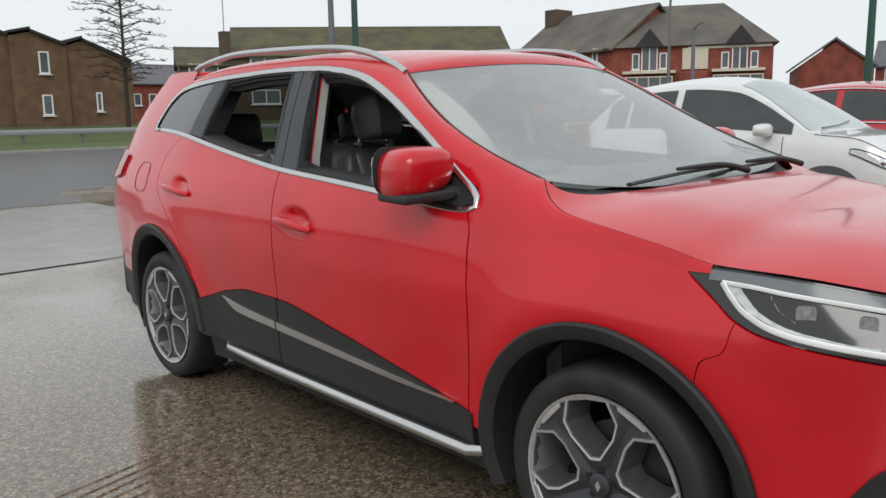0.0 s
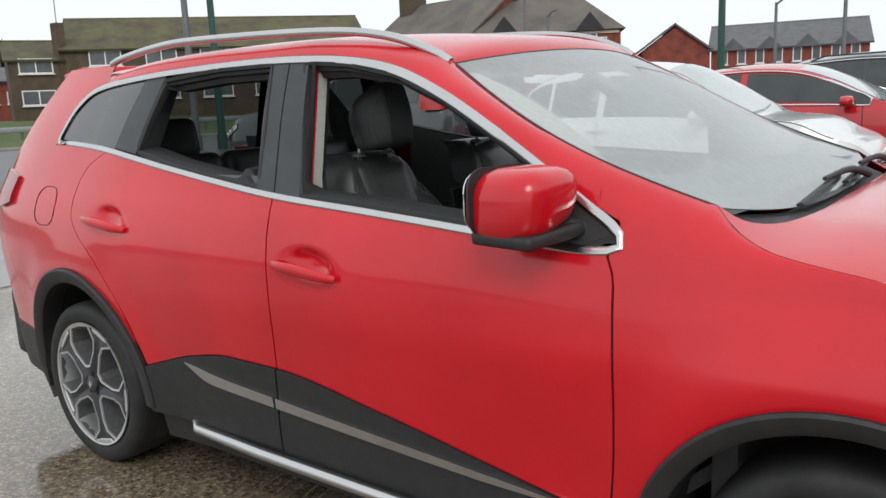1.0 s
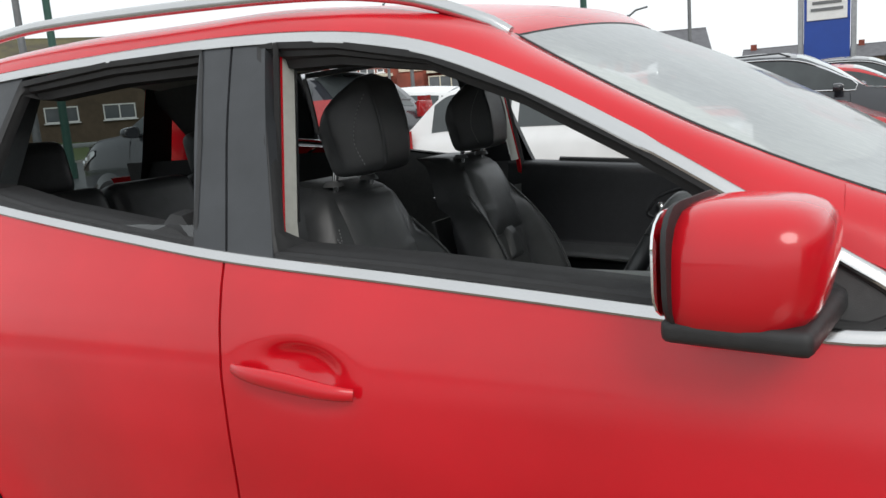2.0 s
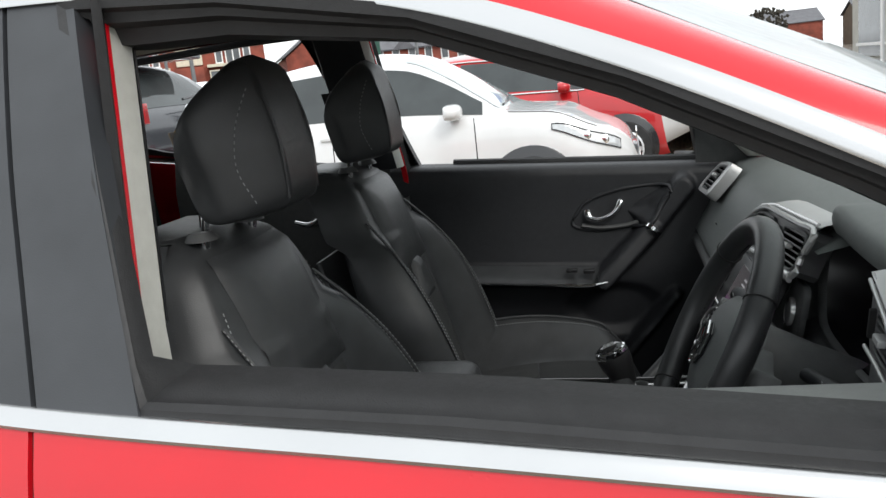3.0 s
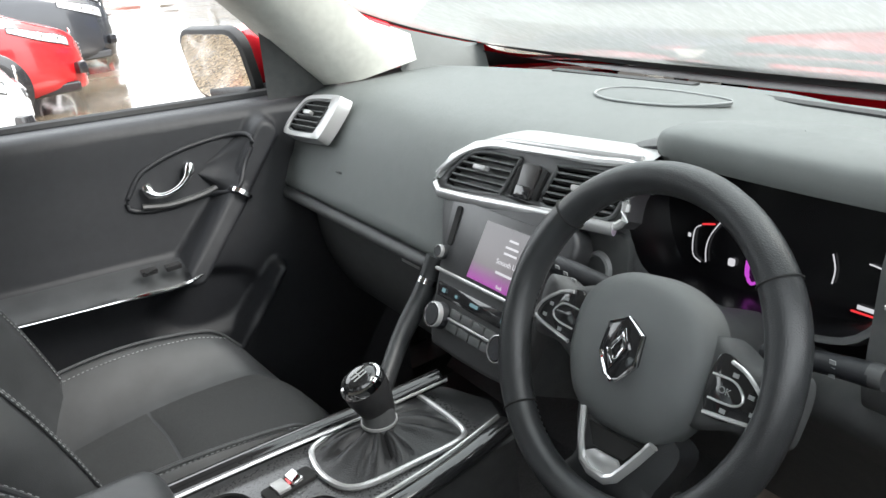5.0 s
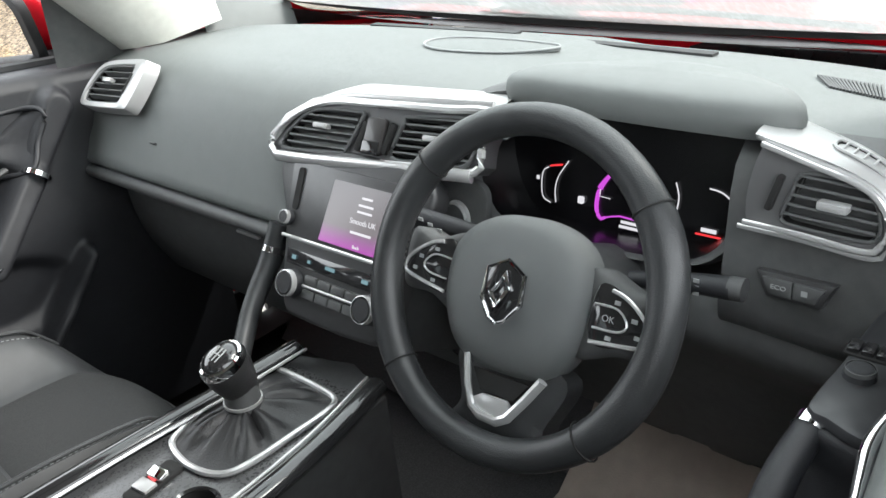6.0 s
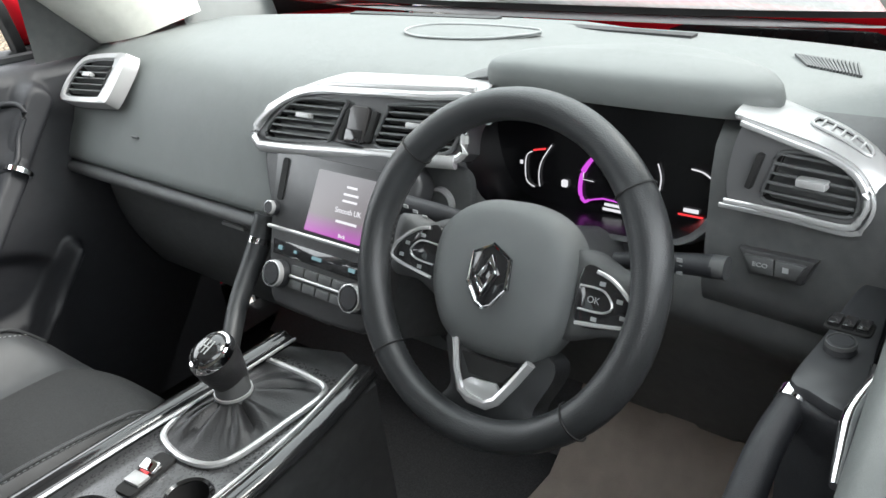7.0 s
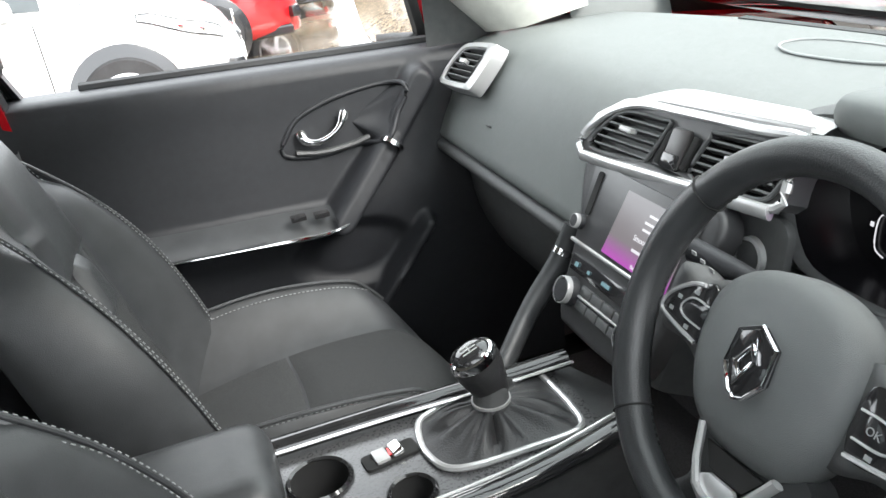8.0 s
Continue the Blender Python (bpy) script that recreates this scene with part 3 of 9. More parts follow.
    for nm, bm_, mt, lb in (
        ("mirror_base", box((0.682, -0.93, 1.060), (0.17, 0.19, 0.030), 0.012, 3, (3, 0, -10)), CLAD, "black lower mirror cover"),
        ("mirror_arm", tube(curve([(0.71, -0.88, 1.064), (0.745, -0.84, 1.062), (0.78, -0.80, 1.055)], 6), 0.026, 10, flat=1.3), CLAD, "black mirror arm"),
        ("mirror_rim", place(plate(rrect(0.204, 0.149, 0.045), 0.009, 0.006), Matrix.Translation((0.615, -0.930, 1.132)) @ Euler((radians(90), 0, radians(-100))).to_matrix().to_4x4()), CLAD, "black mirror rim"),
        ("mirror_glass", place(plate(rrect(0.183, 0.128, 0.04), 0.003), Matrix.Translation((0.5965, -0.932, 1.132)) @ Euler((radians(90), 0, radians(-100))).to_matrix().to_4x4()), MIRROR, "mirror glass"),
        ("mirror_sail", None, CLAD, "black triangle at the mirror foot"),
    ):
        if bm_ is None:
            part(nm, side_panel(0.70, 0.885, lambda x: belt_low(x) + 0.018, lambda x: max(arc_top(x) - 0.020, belt_low(x) + 0.02), s, 8, 6, -0.006, 0.03), mt, mir, lb)
        elif s > 0 and nm in ("mirror_rim", "mirror_glass"):
            fc, fx, fu = Vector((0.494, 0.978, 1.140)), Vector((0.24, -0.97, 0)), Vector((-0.15, -0.04, 1))
            if nm == "mirror_rim":
                part(nm, place(plate(rrect(0.262, 0.172, 0.05), 0.022, 0.008), basis(fc, fx, fu)), mt, mir, lb)
            else:
                part(nm, place(plate(rrect(0.236, 0.148, 0.042), 0.002), basis(fc, fx, fu) @ Matrix.Translation((0, 0, 0.0222))), mt, mir, lb)
        else:
            part(nm, bm_ if s < 0 else place(mirror_y(bm_), Matrix.Translation((-0.12, 0.03, 0.015)) if nm != "mirror_arm" else Matrix.Translation((-0.06, 0.0, 0.01))), mt, mir, lb)
    # headlamp
    hl = part("headlamp", side_panel(1.546, 2.14, lambda x: min(lamp_low(x), lamp_top(x) - 0.004) + 0.004, lamp_top, s, 30, 10, -0.004, 0.03), GLOSSBLACK, car, "headlamp with dark surround and white strip")
    # grey strip stands in for the sky mirrored in the upper lens
    part("lamp_brow", side_panel(1.60, 2.12, lambda x: lamp_top(x) - 0.026, lambda x: lamp_top(x) - 0.004, s, 20, 3, 0.0, 0.004), mat("grey sky reflection on lens", (0.16, 0.18, 0.19), 0.12), hl, "grey band painted as sky reflection on the upper lens")
    pts = [on_side(x, z, s, 0.003) for x, z in ((1.633, 0.912), (1.66, 0.882), (1.698, 0.850), (1.765, 0.822), (1.857, 0.808), (1.977, 0.80), (2.05, 0.80))]
    part("light_strip", tube(curve(pts, 34), 0.0075, 8, flat=0.6), mat("white lamp strip", (0.85, 0.86, 0.86), 0.2), hl, "white daytime light strip")
    pts = [on_side(x, z, s, 0.003) for x, z in ((1.633, 0.912), (1.70, 0.908), (1.78, 0.899), (1.955, 0.881), (2.05, 0.872))]
    part("upper_strip", tube(curve(pts, 24), 0.0055, 8, flat=0.6), mat("white lamp strip", (0.85, 0.86, 0.86), 0.2), hl, "thin white strip")
    oo = ((1.638, 0.910), (1.664, 0.884), (1.702, 0.853), (1.768, 0.826), (1.857, 0.812), (1.96, 0.805))
    ii = ((1.735, 0.900), (1.742, 0.886), (1.762, 0.862), (1.80, 0.842), (1.87, 0.829), (1.96, 0.820))
    part("reflector", skin([[on_side(a[0], a[1], s, 0.0), on_side((a[0] + b[0]) / 2, (a[1] + b[1]) / 2, s, -0.006), on_side(b[0], b[1], s, -0.004)] for a, b in zip(oo, ii)]), mat("pale reflector", (0.55, 0.57, 0.57), 0.25, 0.4, 0.2, 60), hl, "pale ribbed reflector")
    for px, w_ in ((1.815, 0.040), (1.93, 0.036)):
        c_ = on_side(px, 0.862 - 0.1 * (px - 1.815), s, 0.001)
        part("lamp_lens", place(plate(rrect(w_, 0.040, 0.010), 0.014, 0.006), basis(c_, (1, -s * 0.35 * s, 0) if s > 0 else (-1, -0.35, 0), (0, 0, 1))), mat("led lens", (0.40, 0.42, 0.43), 0.06, 0.7, 0.3, 90), hl, "square led lens")
    # tail lamp and fuel flap
    part("tail_lamp", side_panel(-2.19, -1.88, lambda x: 0.985 + 0.22 * max(0, (x + 2.0)), lambda x: 1.135 - 0.16 * max(0, x + 2.02), s, 12, 8, 0.016, 0.04), mat("red lamp plastic", (0.30, 0.004, 0.012), 0.22, coat=0.5), car, "red rear lamp")
    if s < 0:
        pts = [on_side(-1.545 + 0.085 * x, 1.012 + 0.072 * z, s, 0.001) for x, z in rrect(2, 2, 0.7, 6)]
        part("fuel_flap_line", tube(pts, 0.0014, 6, True), DARKGAP, car, "gap round the fuel flap")
    # rear and front bumper lower parts
    part("rear_bumper_side", side_panel(-2.16, -1.70, lambda x: max(0.26, arch(-1.323, 0.44, x) if x > -1.72 else 0.26), lambda x: 0.47, s, 12, 6, 0.004, 0.03), CLAD, car, "black lower bumper")
    part("front_bumper_side", side_panel(1.735, 2.17, lambda x: 0.22, spl([1.73, 1.90, 1.95, 2.0, 2.2], [0.30, 0.44, 0.517, 0.56, 0.58]), s, 20, 8, 0.004, 0.03), CLAD, car, "black lower bumper corner")
    for i, (z0, z1) in enumerate(((0.3, 1.085),)):
        # dark seams behind the panel gaps
        part("door_gap", side_panel(lambda z: seam_b(z) - 0.01, lambda z: seam_b(z) + 0.01, lambda x: z0, lambda x: z1, s, 2, 16, -0.006, 0.002), DARKGAP, car)
        part("door_gap", side_panel(lambda z: seam_a(z) - 0.01, lambda z: seam_a(z) + 0.01, lambda x: z0, lambda x: 1.01, s, 2, 16, -0.006, 0.002), DARKGAP, car)
        part("door_gap", side_panel(lambda z: seam_c(z) - 0.012, lambda z: seam_c(z) + 0.012, lambda x: 0.72, lambda x: 1.205, s, 2, 16, -0.006, 0.002), DARKGAP, car)

# roof, bonnet, windscreen, tailgate
roof_c = spl([-1.85, -1.6, -1.2, -0.7, -0.2, 0.1, 0.36], [1.515, 1.548, 1.575, 1.583, 1.566, 1.540, 1.485])
rings = []
for i in range(31):
    x = -1.80 + i * (0.23 + 1.80) / 30
    a = arc_top(min(max(x, -1.36), 0.5))
    e = abs(on_side(x, a, 1).y) - 0.08
    ze = a + 0.048
    ring = []
    for j in range(21):
        u = -1 + 2 * j / 20
        bow = 0.03 * (1 - u * u) if x > 0.1 else 0
        ring.append(Vector((x + bow * max(0, (x - 0.1) / 0.2), e * u, roof_c(x) - (roof_c(x) - ze) * abs(u) ** 2.6)))
    rings.append(ring)
rings.append([ws_top(-1 + 2 * j / 20) + Vector((-0.006, 0, 0.006)) for j in range(21)])
rings.append([ws_top(-1 + 2 * j / 20) + Vector((0.0, 0, -0.004)) for j in range(21)])
part("roof", skin(rings), RED, car, "red roof panel")
for s in (-1, 1):
    pts = [(-1.42, s * 0.585, 1.525), (-1.36, s * 0.60, 1.552), (-1.07, s * 0.615, 1.584), (-0.80, s * 0.62, 1.590), (-0.22, s * 0.62, 1.570), (0.04, s * 0.615, 1.538), (0.20, s * 0.605, 1.482), (0.25, s * 0.60, 1.452)]
    part("roof_rail", tube(curve(pts, 46), 0.013, 10, flat=1.1), CHROME, car, "satin chrome roof rail")
rings = [[ws_at(-1 + 2 * j / 32, i / 22) for j in range(33)] for i in range(23)]
ws = part("windscreen", skin(rings), SCREENGLASS, car, "wet windscreen with rain streaks")
ws.visible_shadow = False
part("windscreen_seal", tube([ws_top(-1 + 2 * j / 24) + Vector((0, 0, -0.001)) for j in range(25)], 0.003, 6), RUBBER, ws, "black windscreen seal")
# dark printed band along the foot of the glass
part("screen_band", skin([[ws_at(u_, v_) + Vector((0, 0, -0.004)) for u_ in [-0.97 + 1.94 * j / 24 for j in range(25)]] for v_ in (0.955, 0.975, 0.995)]), RUBBER, ws, "black printed band on the glass")
for s in (-1, 1):
    part("windscreen_seal", tube([ws_at(s, v_ / 20) + Vector((0, s * 0.001, 0.001)) for v_ in range(21)], 0.004, 6), RUBBER, ws, "black windscreen seal")
bon_x0 = lambda u: 1.03 + 0.14 * (1 - abs(u) ** 5)
rings = []
for i in range(31):
    v = i / 30
    ring = []
    for j in range(41):
        u = math.sin(math.pi / 2 * (-1 + 2 * j / 40))
        x = bon_x0(u) * (1 - v) + (2.02 + 0.14 * (1 - u * u)) * v
        crown = spl([1.0, 1.13, 1.3, 1.7, 2.0, 2.16], [0.025, 0.032, 0.060, 0.072, 0.06, 0.02])(x)
        z = bon_z(x) + crown * (1 - abs(u) ** 3) + 0.003 * math.exp(-((abs(u) - 0.66) / 0.12) ** 2)
        ring.append(Vector((x, (bon_w(x) - 0.002) * u, z)))
    rings.append(ring)
part("bonnet", skin(rings), RED, car, "red bonnet with raised creases")
for s in (-1, 1):
    rings = []
    for i in range(43):
        x = 0.775 + (1.60 - 0.775) * i / 42
        zo = (arc_top(x) + 0.002) if x < 0.872 else fender_top(min(x, 1.547)) - 0.001
        o = on_side(x, zo, s, -0.0005)
        if x < 1.03:
            n_ = ws_edge(x, s) + Vector((0, s * 0.003, 0.002))
        else:
            n_ = Vector((x, s * (bon_w(x) + 0.002), bon_z(x)))
        rise = n_.z - o.z
        c_ = Vector((x, s * max(half(x, o.z + 0.7 * rise), abs(n_.y) + 0.004), n_.z - 0.10 * rise))
        ring = []
        for k in range(9):
            q = k / 8
            ring.append(o * (1 - q) ** 2 + c_ * 2 * q * (1 - q) + n_ * q * q)
        ring.append(n_ + Vector((0, -s * 0.004, -0.02)))
        rings.append(ring)
    part("wing_top", skin(rings), RED, car, "red wing top under the windscreen corner")
    gp_ = [Vector((x_, s * (bon_w(x_) + 0.0005), bon_z(x_) - 0.003)) for x_ in [1.032 + 0.57 * k / 40 for k in range(41)]]
    part("bonnet_gap", tube(gp_, 0.0028, 6), DARKGAP, car, "dark gap beside the bonnet")
    part("pillar_gap", tube(curve([on_side(0.770, 1.124, s, 0.0005), Vector((0.782, s * 0.778, 1.155)), ws_edge(0.807, s) + Vector((0, s * 0.003, 0.003))], 8), 0.0022, 6), DARKGAP, car)
part("cowl", skin([[ws_bot(-1 + 2 * j / 24) * 1.0 + Vector((-0.02, 0, -0.012)) for j in range(25)], [Vector((bon_x0(-1 + 2 * j / 24) + 0.03, 0.74 * (-1 + 2 * j / 24), 1.045)) for j in range(25)]]), CLAD, car, "black plastic scuttle")
for y0, y1 in ((-0.475, 0.18), (0.02, 0.62)):
    part("wiper_blade", tube(curve([(1.128, y0, 1.082), (1.118, (y0 + y1) / 2, 1.098), (1.090, y1 + 0.02, 1.100)], 12), 0.006, 6, flat=1.6), CLAD, car, "black wiper blade")
    part("wiper_arm", tube(curve([(1.150, y1 + 0.05, 1.085), (1.128, y1 - 0.10, 1.112), (1.118, (y0 + y1) / 2 - 0.04, 1.112)], 12), lambda q: 0.012 - 0.006 * q, 8), CLAD, car, "black wiper arm")
rings = []
for i in range(11):
    v = i / 10
    ring = []
    for j in range(15):
        u = -1 + 2 * j / 14
        z = 0.30 + 0.655 * v
        x = 2.235 - 0.20 * abs(u) ** 3 - 0.04 * v
        ring.append(Vector((x, 0.72 * u, z)))
    rings.append(ring)
part("front_bumper", skin(rings), RED, car, "red front bumper")
part("grille", box((2.21, 0, 0.72), (0.04, 0.95, 0.13), 0.02), GLOSSBLACK, car, "dark grille")
part("lower_grille", box((2.23, 0, 0.45), (0.03, 0.95, 0.16), 0.03), CLAD, car, "black lower grille")
# tailgate with its window
tg = lambda u, v: Vector((-2.15 + 0.40 * max(0, v - 0.42) / 0.58 + 0.07 * abs(u) ** 3, (0.78 - 0.24 * max(0, v - 0.45) / 0.55) * u, 0.45 + 1.08 * v))
rings = [[tg(-1 + j / 8, 0.55 * i / 8) for j in range(17)] for i in range(9)]
part("tailgate", skin(rings), RED, car, "red tailgate")
for s in (-1, 1):
    part("tailgate_pillar", skin([[tg(s * (0.80 + 0.20 * j / 4), 0.55 + 0.45 * i / 8) for j in range(5)] for i in range(9)]), RED, car)
part("rear_window", skin([[tg(-0.80 + 1.6 * j / 12, 0.55 + 0.42 * i / 8) for j in range(13)] for i in range(9)]), REARGLASS, car, "tinted rear window")
part("rear_bumper", box((-2.16, 0, 0.44), (0.12, 1.5, 0.34), 0.05, 3), CLAD, car, "black rear bumper")
part("spoiler", box((-1.80, 0, 1.525), (0.16, 1.08, 0.03), 0.012, 2, (0, -8, 0)), RED, car, "red roof spoiler")
part("underbody", box((0, 0, 0.24), (4.0, 1.5, 0.06), 0.02), DARKGAP, car, "dark underbody")

# wheels
def wheel(cx, s):
    tyre = turned([(0.235, -0.11), (0.25, -0.125), (0.275, -0.130), (0.298, -0.128), (0.314, -0.115), (0.321, -0.07), (0.322, 0.0), (0.321, 0.07), (0.315, 0.096), (0.300, 0.108), (0.275, 0.111), (0.254, 0.105), (0.240, 0.09)], 64, "y")
    m = Matrix.Translation((cx - (0.018 if cx < 0 else -0.004), s * 0.768, 0.323)) @ Matrix.Scale(s, 4, (0, 1, 0))
    hub = thing("wheel", "", "")
    hub.parent = car
    hub["label"] = "five-spoke diamond-cut alloy wheel with black tyre"
    part("tyre", place(tyre, m @ Matrix.Scale(-1, 4, (0, 1, 0))), TYRE, hub, "black tyre")
    rim = turned([(0.239, 0.108), (0.246, 0.110), (0.246, 0.104), (0.232, 0.098), (0.222, 0.06), (0.215, -0.05), (0.235, -0.09)], 64, "y")
    # turned() lays height along -y; here the outer face is +y before mirroring
    part("rim", place(rim, m @ Matrix.Scale(-1, 4, (0, 1, 0))), ALLOY, hub, "bright alloy rim edge")
    part("brake_disc", place(turned([(0.0, 0.02), (0.15, 0.02), (0.15, 0.0), (0.0, 0.0)], 40, "y"), m @ Matrix.Translation((0, 0.0, 0))), ALLOYDARK, hub, "brake disc behind the spokes")
    # a dark face with five long windows, each edged with a machined bright line
    face = m @ Matrix.Translation((0, 0.066, 0)) @ Matrix.Rotation(radians(-90), 4, "X")
    win = [(-0.016, 0.070), (-0.070, 0.128), (-0.088, 0.168), (-0.066, 0.230), (0.0, 0.236), (0.066, 0.230), (0.088, 0.168), (0.070, 0.128), (0.016, 0.070)]
    hole = []
    for (ax, ay), (bx, by) in zip(win, win[1:] + win[:1]):
        hole += [Vector((ax + (bx - ax) * q / 5, ay + (by - ay) * q / 5, 0)) for q in range(5)]
    hc_ = Vector((0, 0.158, 0))

    def rim_point(p):
        """Where the line from the window's middle through p leaves its fifth of the wheel."""
        d = (p - hc_).normalized()
        best = 1.0
        for sg in (-1, 1):
            nn = Vector((sg * math.cos(radians(36)), -math.sin(radians(36)), 0))
            den = d.dot(nn)
            if den > 1e-6:
                best = min(best, -hc_.dot(nn) / den)
        bq = hc_.dot(d)
        best = min(best, -bq + math.sqrt(bq * bq - hc_.length_squared + 0.2435 ** 2))
        return hc_ + d * best
    for k in range(5):
        rot = face @ Matrix.Rotation(radians(270 + 72 * k + 42), 4, "Z")
        edge = [rim_point(p) for p in hole]
        rows = [[rot @ (e + Vector((0, 0, 0.024 + 0.010 * e.length / 0.24))) for e in edge], [rot @ (e.lerp(p, 0.55) + Vector((0, 0, 0.033))) for e, p in zip(edge, hole)], [rot @ (p + (p - hc_) * 0.02 + Vector((0, 0, 0.038))) for p in hole], [rot @ (p - (p - hc_) * 0.06 + Vector((0, 0, 0.034))) for p in hole]]
        sp = part("spoke", skin(rows, True), ALLOYDARK, hub, "dark painted spoke face", 30)
        part("window_wall", skin([[rot @ (p - (p - hc_) * 0.06 + Vector((0, 0, 0.034))) for p in hole], [rot @ (p - (p - hc_) * 0.12 + Vector((0, 0, 0.0))) for p in hole], [rot @ (p - (p - hc_) * 0.20 + Vector((0, 0, -0.050))) for p in hole]], True), mat("grey cast alloy", (0.20, 0.205, 0.215), 0.4, 0.7, 0.12, 60), sp, "grey cast wall of the window", 30)
        part("spoke_face", skin([[rot @ (p + (p - hc_) * q + Vector((0, 0, h))) for p in hole] for q, h in ((0.035, 0.036), (0.030, 0.0405), (-0.055, 0.0395), (-0.065, 0.034))], True), ALLOY, sp, "machined bright window edge", 30)
        wedge = [(0.2435 * math.sin(radians(36 + a)), 0.2435 * math.cos(radians(36 + a))) for a in (-13, -6, 0, 6, 13)] + [(0.226 * math.sin(radians(36 + 11)), 0.226 * math.cos(radians(36 + 11))), (0.226 * math.sin(radians(36 - 11)), 0.226 * math.cos(radians(36 - 11)))]
        part("rim_wedge", place(plate(wedge, 0.006, 0.002, 1), rot @ Matrix.Translation((0, 0, 0.034))), ALLOY, hub, "bright wedge at the rim", 30)
    part("centre_cap", place(turned([(0.0, 0.045), (0.026, 0.044), (0.032, 0.040), (0.034, 0.03), (0.05, 0.028), (0.055, 0.0)], 32), face), ALLOYDARK, hub, "dark centre cap")
    part("cap_mark", place(plate([(0, 0.016), (0.009, 0), (0, -0.016), (-0.009, 0)], 0.003), face @ Matrix.Translation((0, 0, 0.045))), BRIGHT, hub, "plain chrome diamond")
    for k in range(5):
        a = radians(54 + 72 * k)
        part("wheel_bolt", place(turned([(0, 0.036), (0.009, 0.036), (0.010, 0.02)], 6), face @ Matrix.Translation((0.042 * math.cos(a), 0.042 * math.sin(a), 0))), DARKGAP, hub)
    return hub


for cx in (1.323, -1.323):
    for s in (-1, 1):
        wheel(cx, s)


for s in (-1, 1):
    part("boot_trim", skin([[Vector((-1.02 - 1.0 * i / 8, s * (0.70 - 0.10 * (i / 8) ** 2 - 0.06 * max(0, j - 3) / 3), 0.30 + 0.90 * j / 6)) for j in range(7)] for i in range(9)]), CLAD, car, "dark boot side trim")
    part("rear_side_trim", skin([[tg(s * (0.78 + 0.2 * j / 3), 0.40 + 0.58 * i / 6) + Vector((0.03, -s * 0.012, 0)) for j in range(4)] for i in range(7)]), CLAD, car)
part("tailgate_trim", skin([[tg(-0.9 + 1.8 * j / 8, 0.58 * i / 5) + Vector((0.03, 0, 0)) for j in range(9)] for i in range(6)]), CLAD, car, "dark tailgate trim")
# ==== the red car: cabin ====
# seats: a backrest, a cushion and a headrest shaped as bolstered pads, with stitched panels laid on them
def pad(hw, front, back, lo, hi, rows=22, cols=27):
    """A cushion between front(u, v) and back(u, v), u across from -1 to 1 and v along from lo to hi, closed round its edges."""
    rings = []
    for i in range(rows + 1):
        v = lo + (hi - lo) * i / rows
        f = [front(-1 + 2 * j / (cols - 1), v) for j in range(cols)]
        b = [back(-1 + 2 * j / (cols - 1), v) for j in range(cols)]
        rings.append(f + b[::-1])
    bm = skin(rings, True, True)
    return bm


def patch(surf, edge_lo, edge_hi, v0, v1, lift, rows=14, cols=13):
    """A panel lying on surf between two lines u(v), with rounded rims."""
    rings = []
    for i in range(rows + 1):
        v = v0 + (v1 - v0) * i / rows
        ring = []
        for j in range(cols):
            u = edge_lo(v) + (edge_hi(v) - edge_lo(v)) * j / (cols - 1)
            e = min(1.0, 5.0 * min(i, rows - i) / rows, 5.0 * min(j, cols - 1 - j) / (cols - 1))
            ring.append(surf(u, v, lift * (0.05 + 0.95 * math.sqrt(e))))
        rings.append(ring)
    return skin(rings)


def stitches(points, gap=0.008, r=0.0008):
    """A row of short threads along a line."""
    L = sum((b - a).length for a, b in zip(points[:-1], points[1:]))
    n = max(2, int(L / gap))
    p = curve(points, 2 * n)
    return join(*[tube([p[2 * k], p[2 * k + 1]], r, 4) for k in range(n)])


back_hw = spl([0.0, 0.2, 0.45, 0.62, 0.8, 0.93, 1.0], [0.235, 0.25, 0.252, 0.235, 0.195, 0.165, 0.12])
back_x = spl([0.0, 0.3, 0.6, 0.85, 1.0], [-0.075, -0.125, -0.175, -0.220, -0.262])


